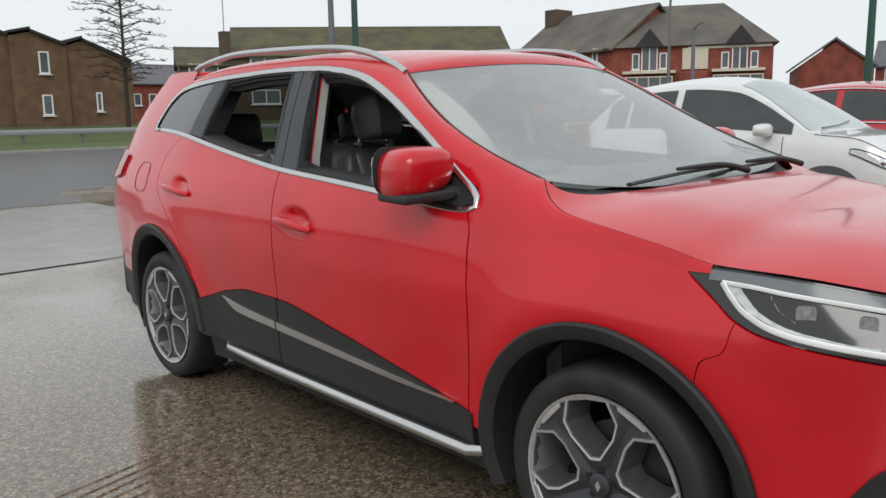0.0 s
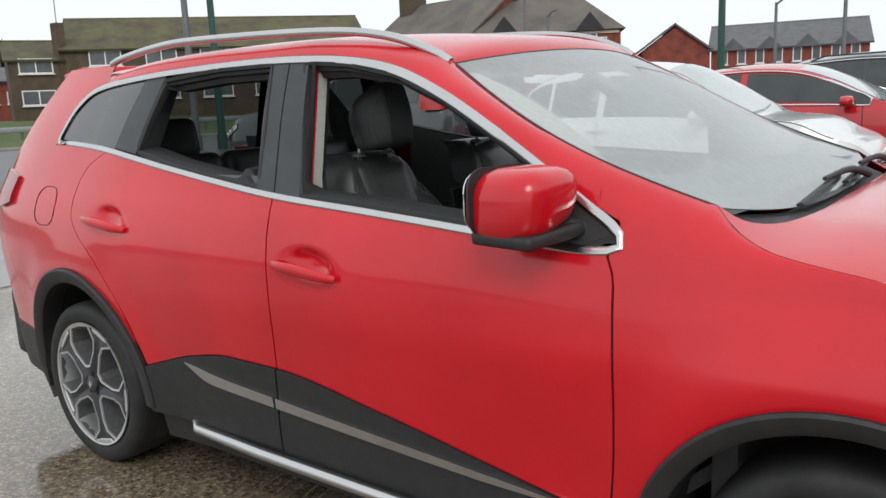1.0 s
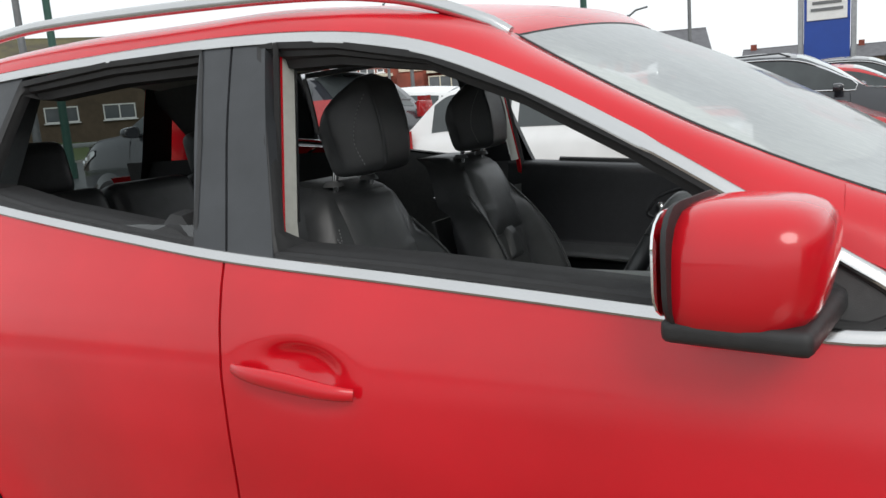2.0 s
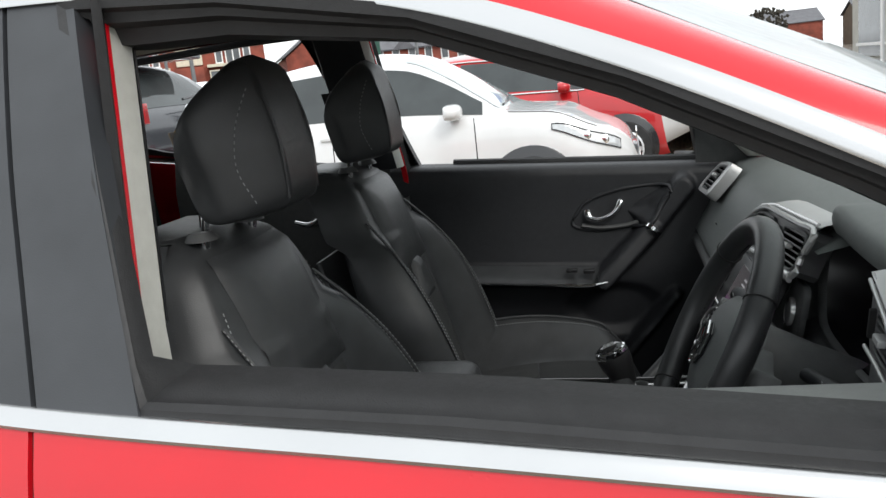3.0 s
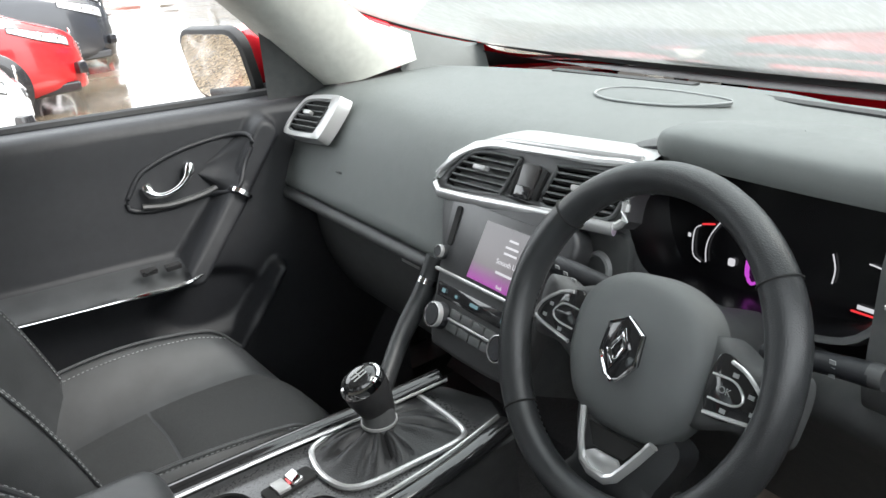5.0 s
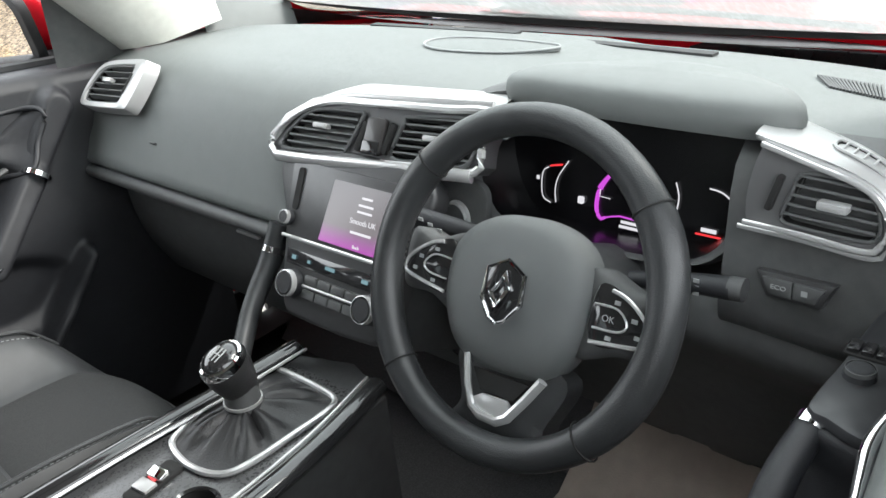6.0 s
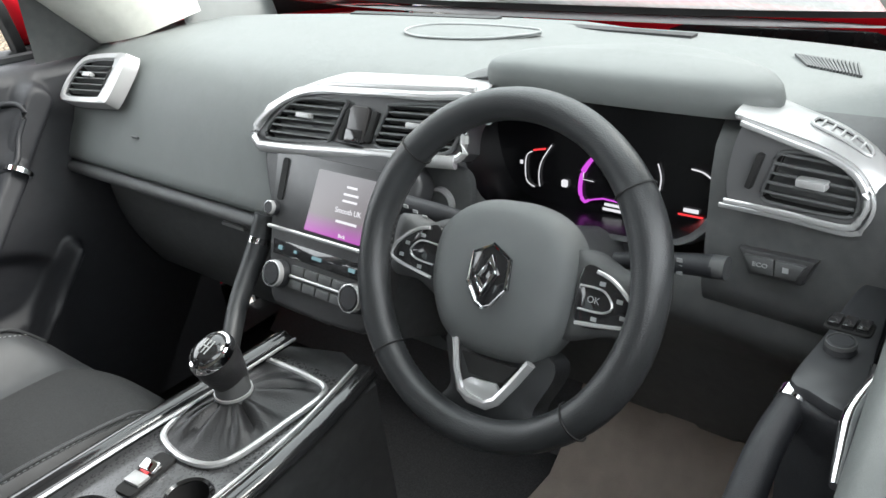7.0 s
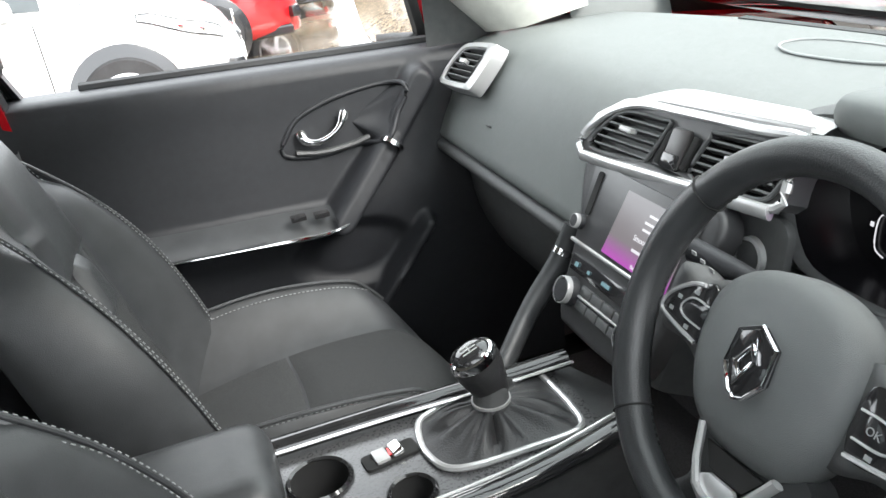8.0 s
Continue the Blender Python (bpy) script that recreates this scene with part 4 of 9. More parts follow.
def make_seat(cy, dx):
    def front(u, v, lift=0.0):
        w = back_hw(v)
        bol = 0.088 * max(0.0, min(1.0, (abs(u) - 0.48) / 0.30)) ** 1.3 * max(0, 1 - (v / 0.78) ** 4) - 0.09 * max(0, abs(u) - 0.86) / 0.14 * (0.5 + 0.5 * max(0, abs(u) - 0.86) / 0.14)
        crown = -0.02 * u * u * (v > 0.75) - 0.045 * max(0, (v - 0.93) / 0.07) ** 2
        return Vector((back_x(v) + dx + bol + crown + lift, cy + w * u, 0.56 + 0.625 * v))

    def back(u, v):
        w = back_hw(v)
        return Vector((back_x(v) + dx - 0.105 + 0.035 * abs(u) ** 4 + 0.02 * max(0, (v - 0.9) / 0.1), cy + w * u * 0.97, 0.56 + 0.62 * v))

    def cush(u, v, lift=0.0):
        w = 0.245 + 0.02 * math.sin(math.pi * v)
        b = 0.122 * max(0.0, min(1.0, (abs(u) - 0.44) / 0.38)) ** 1.25 * (1 - 0.50 * v ** 1.5) + 0.022 * math.sin(math.pi * v) - 0.10 * max(0, abs(u) - 0.84) / 0.16 * (0.4 + 0.6 * max(0, abs(u) - 0.84) / 0.16)
        fall = -0.11 * max(0, (v - 0.78) / 0.22) ** 2.2
        return Vector((-0.14 + 0.525 * v - 0.10 * u * u * v, cy + w * u, 0.585 + 0.035 * v + b + fall + lift))

    def under(u, v):
        c = cush(u, v)
        return Vector((c.x - (0.03 if v > 0.9 else 0), cy + (c.y - cy) * 0.97, 0.45))

    seat = part("front_seat", pad(None, cush, under, 0.0, 1.0), LEATHER, car, "black front seat in leather with cloth centre", 60)
    part("seat_base", box((0.10, cy, 0.40), (0.42, 0.42, 0.14), 0.03), DASHLOW, seat, "dark seat base on rails")
    part("backrest", pad(None, front, back, 0.0, 1.0, 26, 33), LEATHER, seat, "bolstered black leather backrest", 60)
    # cloth centre of cushion, in two quilted fields
    ce = lambda k: (lambda v: k * (0.50 - 0.03 * v))
    for v0, v1, lo, hi in ((0.02, 0.42, ce(-1), ce(1)), (0.43, 0.93, ce(-1), ce(1))):
        part("cushion_cloth", patch(cush, lo, hi, v0, v1, 0.010), CLOTH, seat, "dark cloth cushion panel")
    # yoke of leather over a cloth centre
    part("backrest_cloth", patch(front, lambda v: -0.44, lambda v: 0.44, 0.05, 0.60, 0.009), CLOTH, seat, "dark cloth backrest panel")
    part("backrest_yoke", patch(front, lambda v: -0.52 - 0.24 * max(0, (v - 0.70) / 0.3), lambda v: 0.52 + 0.24 * max(0, (v - 0.70) / 0.3), 0.61, 0.955, 0.016, 26, 29), LEATHER, seat, "leather shoulder panel", 70)
    part("lumbar_tab", patch(front, lambda v: -0.20 + 0.10 * max(0.0, (v - 0.50) / 0.14), lambda v: 0.20 - 0.10 * max(0.0, (v - 0.50) / 0.14), 0.47, 0.635, 0.022, 22, 21), LEATHER, seat, "small raised leather tab", 80)
    lines = []
    for k in (-1, 1):
        lines += [stitches([front(k * 0.80, 0.10 + 0.75 * q / 8, 0.002) for q in range(9)]), stitches([front(k * 0.86, 0.10 + 0.72 * q / 8, 0.003) for q in range(9)]), stitches([cush(k * 0.78, 0.05 + 0.80 * q / 8, 0.002) for q in range(9)])]
    for k in (-1, 1):
        part("bolster_piping", tube(curve([front(k * 0.84, 0.06 + 0.76 * q / 10, 0.001) for q in range(11)], 40), 0.0032, 8), LEATHER, seat, "raised leather seam of the backrest")
        part("cushion_piping", tube(curve([cush(k * 0.82, 0.04 + 0.88 * q / 10, 0.001) for q in range(11)], 40), 0.0032, 8), LEATHER, seat, "raised leather seam of the cushion")
    part("stitching", join(*lines), STITCH, seat, "double grey seam thread", 0)["kind"] = "stuff"
    # headrest on two posts
    prof = [(0.070, 0.060), (0.060, 0.112), (0.030, 0.130), (-0.015, 0.112), (-0.060, 0.070), (-0.084, 0.020), (-0.088, -0.050), (-0.078, -0.105), (-0.040, -0.120), (0.030, -0.120), (0.060, -0.105), (0.072, -0.050), (0.074, 0.010)]
    pc = curve([Vector((x, 0, z)) for x, z in prof], 44, True)
    mid = Vector((0.0, 0, 0.0))
    hrings = []
    hf = lambda y: 1.0 if abs(y) < 0.058 else 1.0 - 0.74 * ((abs(y) - 0.058) / 0.061) ** 1.15
    for y, k in ((-0.1186, 0.55), (-0.1182, 0.75), (-0.1165, 0.88), (-0.1116, 0.96), (-0.1018, 1), (-0.0892, 1), (-0.0752, 1), (-0.0640, 1), (-0.0580, 1.008), (-0.0500, 1.0), (0.0000, 0.985), (0.0500, 1.0), (0.0580, 1.008), (0.0640, 1), (0.0752, 1), (0.0892, 1), (0.1018, 1), (0.1116, 0.96), (0.1165, 0.88), (0.1182, 0.75), (0.1186, 0.55)):
        a_ = abs(y) / 0.1186
        hrings.append([Vector((-0.070 + (p.x + 0.080) * hf(y) * (0.5 + 0.5 * k), y * (1 - 0.10 * max(0, -p.z) / 0.12), p.z * k * ((1 - 0.55 * a_ ** 2.2) if p.z > 0 else (0.90 - 0.06 * a_ ** 2)) * 0.93)) for p in pc])
    hb = skin(hrings, True, True)
    hm = Matrix.Translation((-0.262 + dx + (0.038 if cy < 0 else 0.010), cy, 1.300)) @ Euler((0, radians(-9), 0)).to_matrix().to_4x4() @ Matrix.Diagonal((0.80, 0.97, 1.0, 1.0))
    part("headrest", place(hb, hm), LEATHER, seat, "large black padded headrest", 70)
    for k in (-1, 1):
        part("headrest_post", tube([(-0.285 + dx, cy + 0.075 * k, 1.13), (-0.275 + dx, cy + 0.075 * k, 1.22)], 0.007, 10), BRIGHT, seat, "chrome headrest post")
        part("post_collar", place(turned([(0, 0.012), (0.016, 0.012), (0.022, 0.004), (0.024, 0.0), (0.0, 0.0)], 20), Matrix.Translation((-0.285 + dx, cy + 0.075 * k, 1.178))), DASHLOW, seat, "black post collar")
        part("headrest_seam", place(stitches([Vector((-0.070 + 0.157 * hf(0.092), k * 0.0875, -0.080)), Vector((-0.070 + 0.158 * hf(0.097), k * 0.0985, -0.030)), Vector((-0.070 + 0.158 * hf(0.091), k * 0.0920, 0.018)), Vector((-0.070 + 0.153 * hf(0.080), k * 0.0810, 0.050)), Vector((-0.070 + 0.143 * hf(0.068), k * 0.0690, 0.070))], 0.009, 0.0009), hm), STITCH, seat, "grey dashed seam", 0)["kind"] = "stuff"
        part("headrest_rib", place(tube(curve([(0.070, k * 0.055, -0.085), (0.083, k * 0.058, -0.02), (0.082, k * 0.058, 0.03), (0.070, k * 0.056, 0.090)], 14), 0.003, 6), hm), LEATHER, seat)
    return seat


for cy, dx in ((-0.363, 0.022), (0.372, -0.012)):
    make_seat(cy, dx)

# rear bench with three backs and headrests
bench = part("rear_bench", box((-0.95, 0, 0.55), (0.52, 1.28, 0.20), 0.07, 4), LEATHER, car, "black rear bench seat")
for cy in (-0.40, 0.0, 0.40):
    part("bench_back", box((-1.26, cy, 0.88), (0.15, 0.42 if cy else 0.36, 0.60), 0.055, 4, (0, -20, 0)), LEATHER, bench, "black rear backrest")
    if cy:
        part("bench_headrest", box((-1.37, cy, 1.235), (0.11, 0.25, 0.17), 0.045, 4, (0, -12, 0)), LEATHER, bench, "black rear headrest")
part("parcel_shelf", box((-1.68, 0, 1.02), (0.55, 1.16, 0.02), 0.006), CARPET, car, "dark parcel shelf")
for cy in (-0.363, 0.372):
    part("seat_pocket", box((-0.315, cy, 0.83), (0.012, 0.36, 0.34), 0.004, 2, (0, -14, 0)), DASHLOW, car, "dark seat back panel")

# floor, sills, inner body
part("cabin_floor", box((-0.35, 0, 0.27), (2.9, 1.46, 0.03)), CARPET, car, "black carpet")
part("bulkhead", box((1.05, 0, 0.62), (0.06, 1.46, 0.80), 0.01), CARPET, car)
part("foot_ramp", box((0.93, 0, 0.42), (0.30, 1.40, 0.03), 0.0, 2, (0, -42, 0)), CARPET, car)
part("floor_mat", skin([[Vector((0.30 + 0.60 * i / 10, -0.115 - 0.42 * j / 6 - 0.03 * i / 10, 0.300 + 0.006 * math.sin(1.3 * i + j) + 0.14 * max(0, (i - 7.5) / 2.5) ** 1.5)) for j in range(7)] for i in range(11)]), PAPER, car, "pale brown paper mat in the footwell")
for px in (-0.27, -0.40):
    part("pedal", join(box((0.90, px, 0.45), (0.02, 0.075, 0.055), 0.008, 2, (0, -30, 0)), tube([(0.91, px, 0.46), (0.95, px, 0.62)], 0.008, 6)), DASHLOW, car, "black foot pedal")

# doors inside
def door_y(x, z):
    y = spl([0.25, 0.55, 0.78, 0.90, 1.0, 1.07, 1.105, 1.118], [0.735, 0.725, 0.715, 0.728, 0.738, 0.742, 0.750, 0.772])(z)
    return y - 0.03 * max(0, x - 0.45) * 1.5


for s in (-1, 1):
    def dp(x, z, o=0.0):
        return Vector((x, s * (door_y(x, z) - o), z))
    sill = (lambda x: 1.074 - 0.030 * (x + 0.13)) if s < 0 else (lambda x: 1.118 - 0.062 * (x + 0.16))
    if s > 0:
        # passenger door: one soft moulding with its upper roll, handle bowl, pull and armrest
        crease_z = spl([-0.34, -0.21, -0.10, 0.056, 0.20, 0.40, 0.72], [0.93, 0.978, 1.022, 1.062, 1.076, 1.077, 1.07])

        def near(x, z, a, b):
            d = Vector((b[0] - a[0], b[1] - a[1]))
            w = Vector((x - a[0], z - a[1]))
            q = max(0.0, min(1.0, w.dot(d) / d.length_squared))
            return (w - d * q).length, q

        def step(v):
            v = max(0.0, min(1.0, v))
            return v * v * (3 - 2 * v)

        def relief(x, z):
            d = crease_z(x) - z
            o = -0.026 * step(d / 0.016) * math.exp(-max(0.0, d) / 0.11)
            fade = step((0.295 - x) / 0.05)
            za, zs = 0.834 - 0.065 * (x + 0.15), 0.803 - 0.066 * x
            if z > zs:
                o += 0.080 * step((za + 0.022 - z) / 0.050) * fade
            else:
                o += 0.080 * step(1 - (zs - z) / 0.030) * fade
            u, w = (x - 0.290) * 0.97 + (z - 0.972) * 0.24, (z - 0.972) * 0.97 - (x - 0.290) * 0.24
            o -= 0.020 * step(4.0 - 3.6 * ((abs(u) / 0.125) ** 2.6 + (abs(w) / 0.050) ** 2.6))
            d, q = near(x, z, (0.462, 1.022), (0.388, 0.928))
            o = max(o, 0.036 * step((0.036 - 0.006 * q - d) / 0.014))
            d, q = near(x, z, (0.378, 0.918), (0.246, 0.792))
            o = max(o, (0.050 + 0.030 * q) * step((0.032 - d) / 0.015))
            # map pocket low down: a dark hollow behind a rounded lip
            d, q = near(x, z, (0.43, 0.735), (0.27, 0.545))
            o = max(o, 0.045 * step((0.022 - d) / 0.016))
            e = ((x - 0.27) / 0.13) ** 2 + ((z - 0.70) / 0.075) ** 2
            o -= 0.020 * step(1.5 - 1.3 * e)
            return o

        rings = []
        for i in range(171):
            x = -0.33 + 1.05 * i / 170
            zt = sill(x)
            ring = [dp(x, z, relief(x, z)) for z in [0.32 + (zt - 0.022 - 0.32) * j / 118 for j in range(119)]]
            ring += [Vector((x, s * (door_y(x, 1.09) + 0.004), zt - 0.010)), Vector((x, s * (door_y(x, 1.09) + 0.014), zt - 0.002)), Vector((x, s * (door_y(x, 1.09) + 0.030), zt + 0.001)), Vector((x, s * 0.835, zt + 0.002))]
            rings.append(ring)
        trim = part("door_trim", skin(rings), DOORTRIM, car, "black moulded door trim with armrest and handle bowl", 70)
        tear = [(0.172, 0.935), (0.190, 0.975), (0.222, 1.002), (0.300, 1.024), (0.400, 1.030), (0.432, 1.020), (0.405, 0.975), (0.372, 0.932), (0.325, 0.924), (0.24, 0.918)]
        tp = curve([dp(x, z, 0.5 * (relief(x, z) + abs(relief(x, z))) + 0.001) for x, z in tear], 60, True)
        part("handle_bowl_rim", tube(tp, 0.0050, 10, True), DOORTRIM, trim, "rounded rim of the handle bowl")
        mid = sum(tp, Vector()) / 60
        part("handle_bowl", skin([[q.lerp(mid, 0.02) + Vector((0, s * 0.004, 0)) for q in tp], [q.lerp(mid, 0.12) + Vector((0, s * 0.016, 0)) for q in tp], [q.lerp(mid, 0.5) + Vector((0, s * 0.018, 0)) for q in tp], [q.lerp(mid, 0.98) + Vector((0, s * 0.018, 0)) for q in tp]], True), DOORTRIM, trim, "dark bowl behind the handle", 70)
        pad_rows = []
        for i in range(61):
            x = -0.33 + 0.565 * i / 60
            zs, zh = 0.8045 - 0.066 * x, 0.834 - 0.065 * (x + 0.15) + 0.012
            pad_rows.append([dp(x, zs + (zh - zs) * j / 12, relief(x, zs + (zh - zs) * j / 12) + 0.003 * math.sin(math.pi * j / 12)) for j in range(13)])
        part("armrest_pad", skin(pad_rows), LEATHER, trim, "black leather armrest pad", 70)
        hp = curve([dp(0.212, 0.972, 0.004), dp(0.218, 0.956, 0.012), dp(0.240, 0.950, 0.020), dp(0.268, 0.958, 0.024), dp(0.290, 0.974, 0.022), dp(0.303, 0.994, 0.014)], 26)
        part("release_handle", tube(hp, lambda q: 0.0062 + 0.0060 * math.exp(-((q - 0.08) / 0.13) ** 2) + 0.0042 * math.exp(-((q - 0.95) / 0.14) ** 2), 14), BRIGHT, trim, "chrome door release")
        part("bowl_plate", tube(curve([dp(0.196, 0.934, 0.004), dp(0.25, 0.925, 0.005), dp(0.31, 0.928, 0.006), dp(0.345, 0.936, 0.008)], 14), 0.006, 8, flat=1.6), DASHLOW, trim, "dark shelf under the handle")
        part("pull_band", tube([dp(0.382, 0.921, 0.040), dp(0.376, 0.915, 0.042)], 0.026, 16, flat=1.0, up=(0, 1, 0)), BRIGHT, trim, "chrome band on the pull")
        ap = curve([dp(-0.095, 0.809, 0.078), dp(0.0, 0.803, 0.081), dp(0.10, 0.797, 0.082), dp(0.20, 0.791, 0.083), dp(0.235, 0.794, 0.083), dp(0.262, 0.797, 0.074)], 30)
        part("armrest_strip", tube(ap, lambda q: 0.0016 + 0.0038 * math.exp(-((q - 0.72) / 0.22) ** 2), 8), BRIGHT, trim, "thin chrome strip along the armrest")
        for k in range(2):
            part("window_switch", box(dp(0.165 + 0.045 * k, 0.828 - 0.004 * k, 0.060), (0.030, 0.022, 0.010), 0.003, 2), GLOSSBLACK, trim, "window switch")
    else:
        inner = lambda x: 0.731 - 0.10 * max(0.0, x - 0.17)
        rings, roll = [], []
        for i in range(37):
            x = -0.25 + 0.97 * i / 36
            zt, yi = sill(x) + 0.010, inner(x)
            rings.append([Vector((x, s * (0.735 - 0.02 * math.sin(math.pi * (z - 0.32) / 0.75)), z)) for z in (0.32, 0.45, 0.58, 0.70, 0.80, 0.88)] + [Vector((x, s * (yi + 0.004), 0.94)), Vector((x, s * (yi + 0.006), zt - 0.075))])
            roll.append([Vector((x, s * (yi + 0.008), zt - 0.078)), Vector((x, s * (yi + 0.001), zt - 0.060)), Vector((x, s * yi, zt - 0.036)), Vector((x, s * (yi + 0.003), zt - 0.020)), Vector((x, s * (yi + 0.012), zt - 0.007)), Vector((x, s * (yi + 0.028), zt)), Vector((x, s * (yi + 0.06), zt + 0.001)), Vector((x, s * 0.838, zt - 0.004))])
        trim = part("door_trim", skin(rings), DOORTRIM, car, "black moulded driver's door trim", 70)
        # lighter dash colour puts the sky's sheen on this upward face
        part("door_top_roll", skin(roll), DASH, trim, "padded top of the door, coloured paler for its sky sheen", 70)
        body = [(0.575, -0.664), (0.545, -0.650), (0.465, -0.648), (0.392, -0.645), (0.378, -0.660), (0.368, -0.720), (0.464, -0.720), (0.560, -0.705)]
        part("switch_pod", place(plate(body, 0.19, 0.008, 3), Matrix.Translation((0, 0, 0.772))), DOORTRIM, trim, "dark pod under the switches")
        sp = curve([(0.396, -0.655, 0.955), (0.34, -0.650, 0.935), (0.27, -0.652, 0.895), (0.19, -0.658, 0.840), (0.10, -0.668, 0.810)], 22)
        part("pull_handle", tube(sp, lambda q: 0.012 + 0.003 * math.sin(math.pi * q), 14), DOORTRIM, trim, "black pull handle")
        part("pull_band", tube([sp[0], sp[0].lerp(sp[1], 0.7)], 0.0140, 16), BRIGHT, trim, "chrome band on the pull")
        part("release_handle", tube(curve([(0.415, -0.700, 0.985), (0.385, -0.706, 0.992), (0.350, -0.703, 0.988), (0.318, -0.707, 0.984), (0.285, -0.712, 0.982)], 18), lambda q: 0.0035 + 0.003 * math.sin(math.pi * q), 10), BRIGHT, trim, "chrome door release")
    # inside of the window sill and the pillar trims
    part("sill_seal", tube([(x, s * 0.828, sill(x) + 0.003) for x in [-0.16 + 0.86 * k / 10 for k in range(11)]], 0.012, 8), RUBBER, trim, "black rubber sill seal")
    rdt = part("rear_door_trim", skin([[Vector((-0.32 - 0.68 * i / 10, s * (0.735 + (0.03 if j == 8 else 0)), 0.32 + (1.135 + 0.09 * (i / 10) ** 1.5 - 0.32) * j / 8)) for j in range(9)] for i in range(11)]), DASHLOW, car, "black rear door trim")
    part("rear_handle", tube(curve([(-0.62, s * 0.715, 1.0), (-0.57, s * 0.70, 0.995), (-0.52, s * 0.70, 1.02)], 8), 0.009, 10), BRIGHT, rdt, "chrome rear door release")
    # B pillar: pale trim strip, red jamb
    rings = []
    for i in range(13):
        v = i / 12
        z = 0.45 + 1.03 * v
        y = 0.70 - 0.30 * max(0, z - 1.10) - 0.02 * (1 - v)
        x = (-0.166 if s < 0 else -0.277) - 0.11 * max(0, z - 1.08)
        rings.append([Vector((x + 0.000, s * (y + 0.055), z)), Vector((x + 0.004, s * (y + 0.02), z)), Vector((x - 0.006, s * y, z)), Vector((x - 0.09, s * (y - 0.012), z)), Vector((x - 0.13, s * y, z)), Vector((x - 0.15, s * (y + 0.05), z))])
    part("pillar_trim", skin([([r[0], r[0].lerp(r[1], 0.5), r[1] - Vector((0.001, 0, 0))] if s < 0 else r[:3]) for r in rings if r[0].z > (0.95 if s < 0 else 1.07)]), BEIGE, car, "pale grey pillar edge trim")
    part("belt_cover", skin([[q + Vector((0, -s * 0.001, 0)) for q in r[1 if s < 0 else 2:]] for r in rings if r[0].z > 1.07]), DOORTRIM, car, "black belt cover on the pillar")
    part("lower_pillar_trim", skin([[q - Vector((0.003, s * -0.003, 0)) for q in r] for r in rings if r[0].z < 1.12]), DASHLOW, car, "black lower pillar trim")
    part("door_jamb", skin([[r[0] + Vector((0.002, s * 0.009, 0)), r[0] + Vector((0.002, s * 0.001, 0)), r[0] + Vector((-0.012, s * 0.003, 0))] for r in rings]), RED, car, "red painted door jamb")
    part("door_seal", skin([[r[0] + Vector((0.006, s * 0.034, 0)), r[0] + Vector((0.010, s * 0.022, 0)), r[0] + Vector((0.003, s * 0.009, 0))] for r in rings]), RUBBER, car, "black rubber door seal")
    part("seat_belt", skin([[Vector((-0.27 - (0.09 if s > 0 else 0) - 0.15 * (z - 1.05), s * (0.672 - 0.28 * max(0, z - 1.1)), z)), Vector((-0.315 - (0.09 if s > 0 else 0) - 0.15 * (z - 1.05), s * (0.660 - 0.28 * max(0, z - 1.1)), z))] for z in [0.7 + 0.07 * k for k in range(10)]]), mat("black belt webbing", (0.02, 0.02, 0.02), 0.7, 0, 0.2, 300), car, "black seat belt")
    part("rear_pillar_trim", skin([[Vector((-1.05 - (0.17 if s > 0 else 0) - 0.45 * i / 6 - 0.12 * (j / 6), s * (0.69 - 0.26 * j / 6), 1.16 + 0.34 * j / 6)) for j in range(7)] for i in range(7)]), DASHLOW, car, "dark rear pillar trim")
    # A pillar trim, pale
    rings = []
    for i in range(17):
        v = i / 16
        lo = (Vector((0.625, 0.738, 1.086)).lerp(Vector((0.150, 0.625, 1.432)), v) + Vector((0.010, 0, 0.040)) * math.sin(math.pi * v)) if s > 0 else (Vector((0.70, -0.735, 1.088)).lerp(Vector((0.215, -0.600, 1.425)), v) + Vector((0.015, 0, 0.035)) * math.sin(math.pi * v))
        hi = Vector((0.830, s * (0.690 if s > 0 else 0.655), 1.105)).lerp(Vector((0.290, s * (0.555 if s > 0 else 0.535), 1.420)), v) + Vector((0.02, 0, 0.030)) * math.sin(math.pi * v)
        m_ = lo.lerp(hi, 0.45) + Vector((-0.035, -s * 0.040, -0.004)) * (1 - 0.4 * v)
        rings.append([lo + Vector((0, s * (0.02 if s < 0 else 0.075), 0)), lo, lo.lerp(m_, 0.5) + Vector((-0.012, -s * 0.006, 0)), m_, m_.lerp(hi, 0.55) + Vector((-0.004, -s * 0.012, 0.002)), hi, hi.lerp(ws_edge(max(0.27, hi.x + 0.02), s), 0.5) + Vector((0, -s * 0.004, -0.006)), ws_edge(max(0.27, hi.x + 0.02), s) + Vector((0, -s * 0.008, -0.010))])
    part("windscreen_pillar_trim", skin(rings), BEIGE, car, "pale grey windscreen pillar trim", 80)
    part("scuttle_side", skin([[ws_edge(0.80 + 0.23 * i / 8, s) + Vector((0, -s * 0.008, -0.006)), Vector((0.80 + 0.23 * i / 8, s * 0.715, 1.105)), Vector((0.80 + 0.23 * i / 8, s * 0.70, 1.05))] for i in range(9)]), DASH, car, "charcoal trim at the windscreen corner")
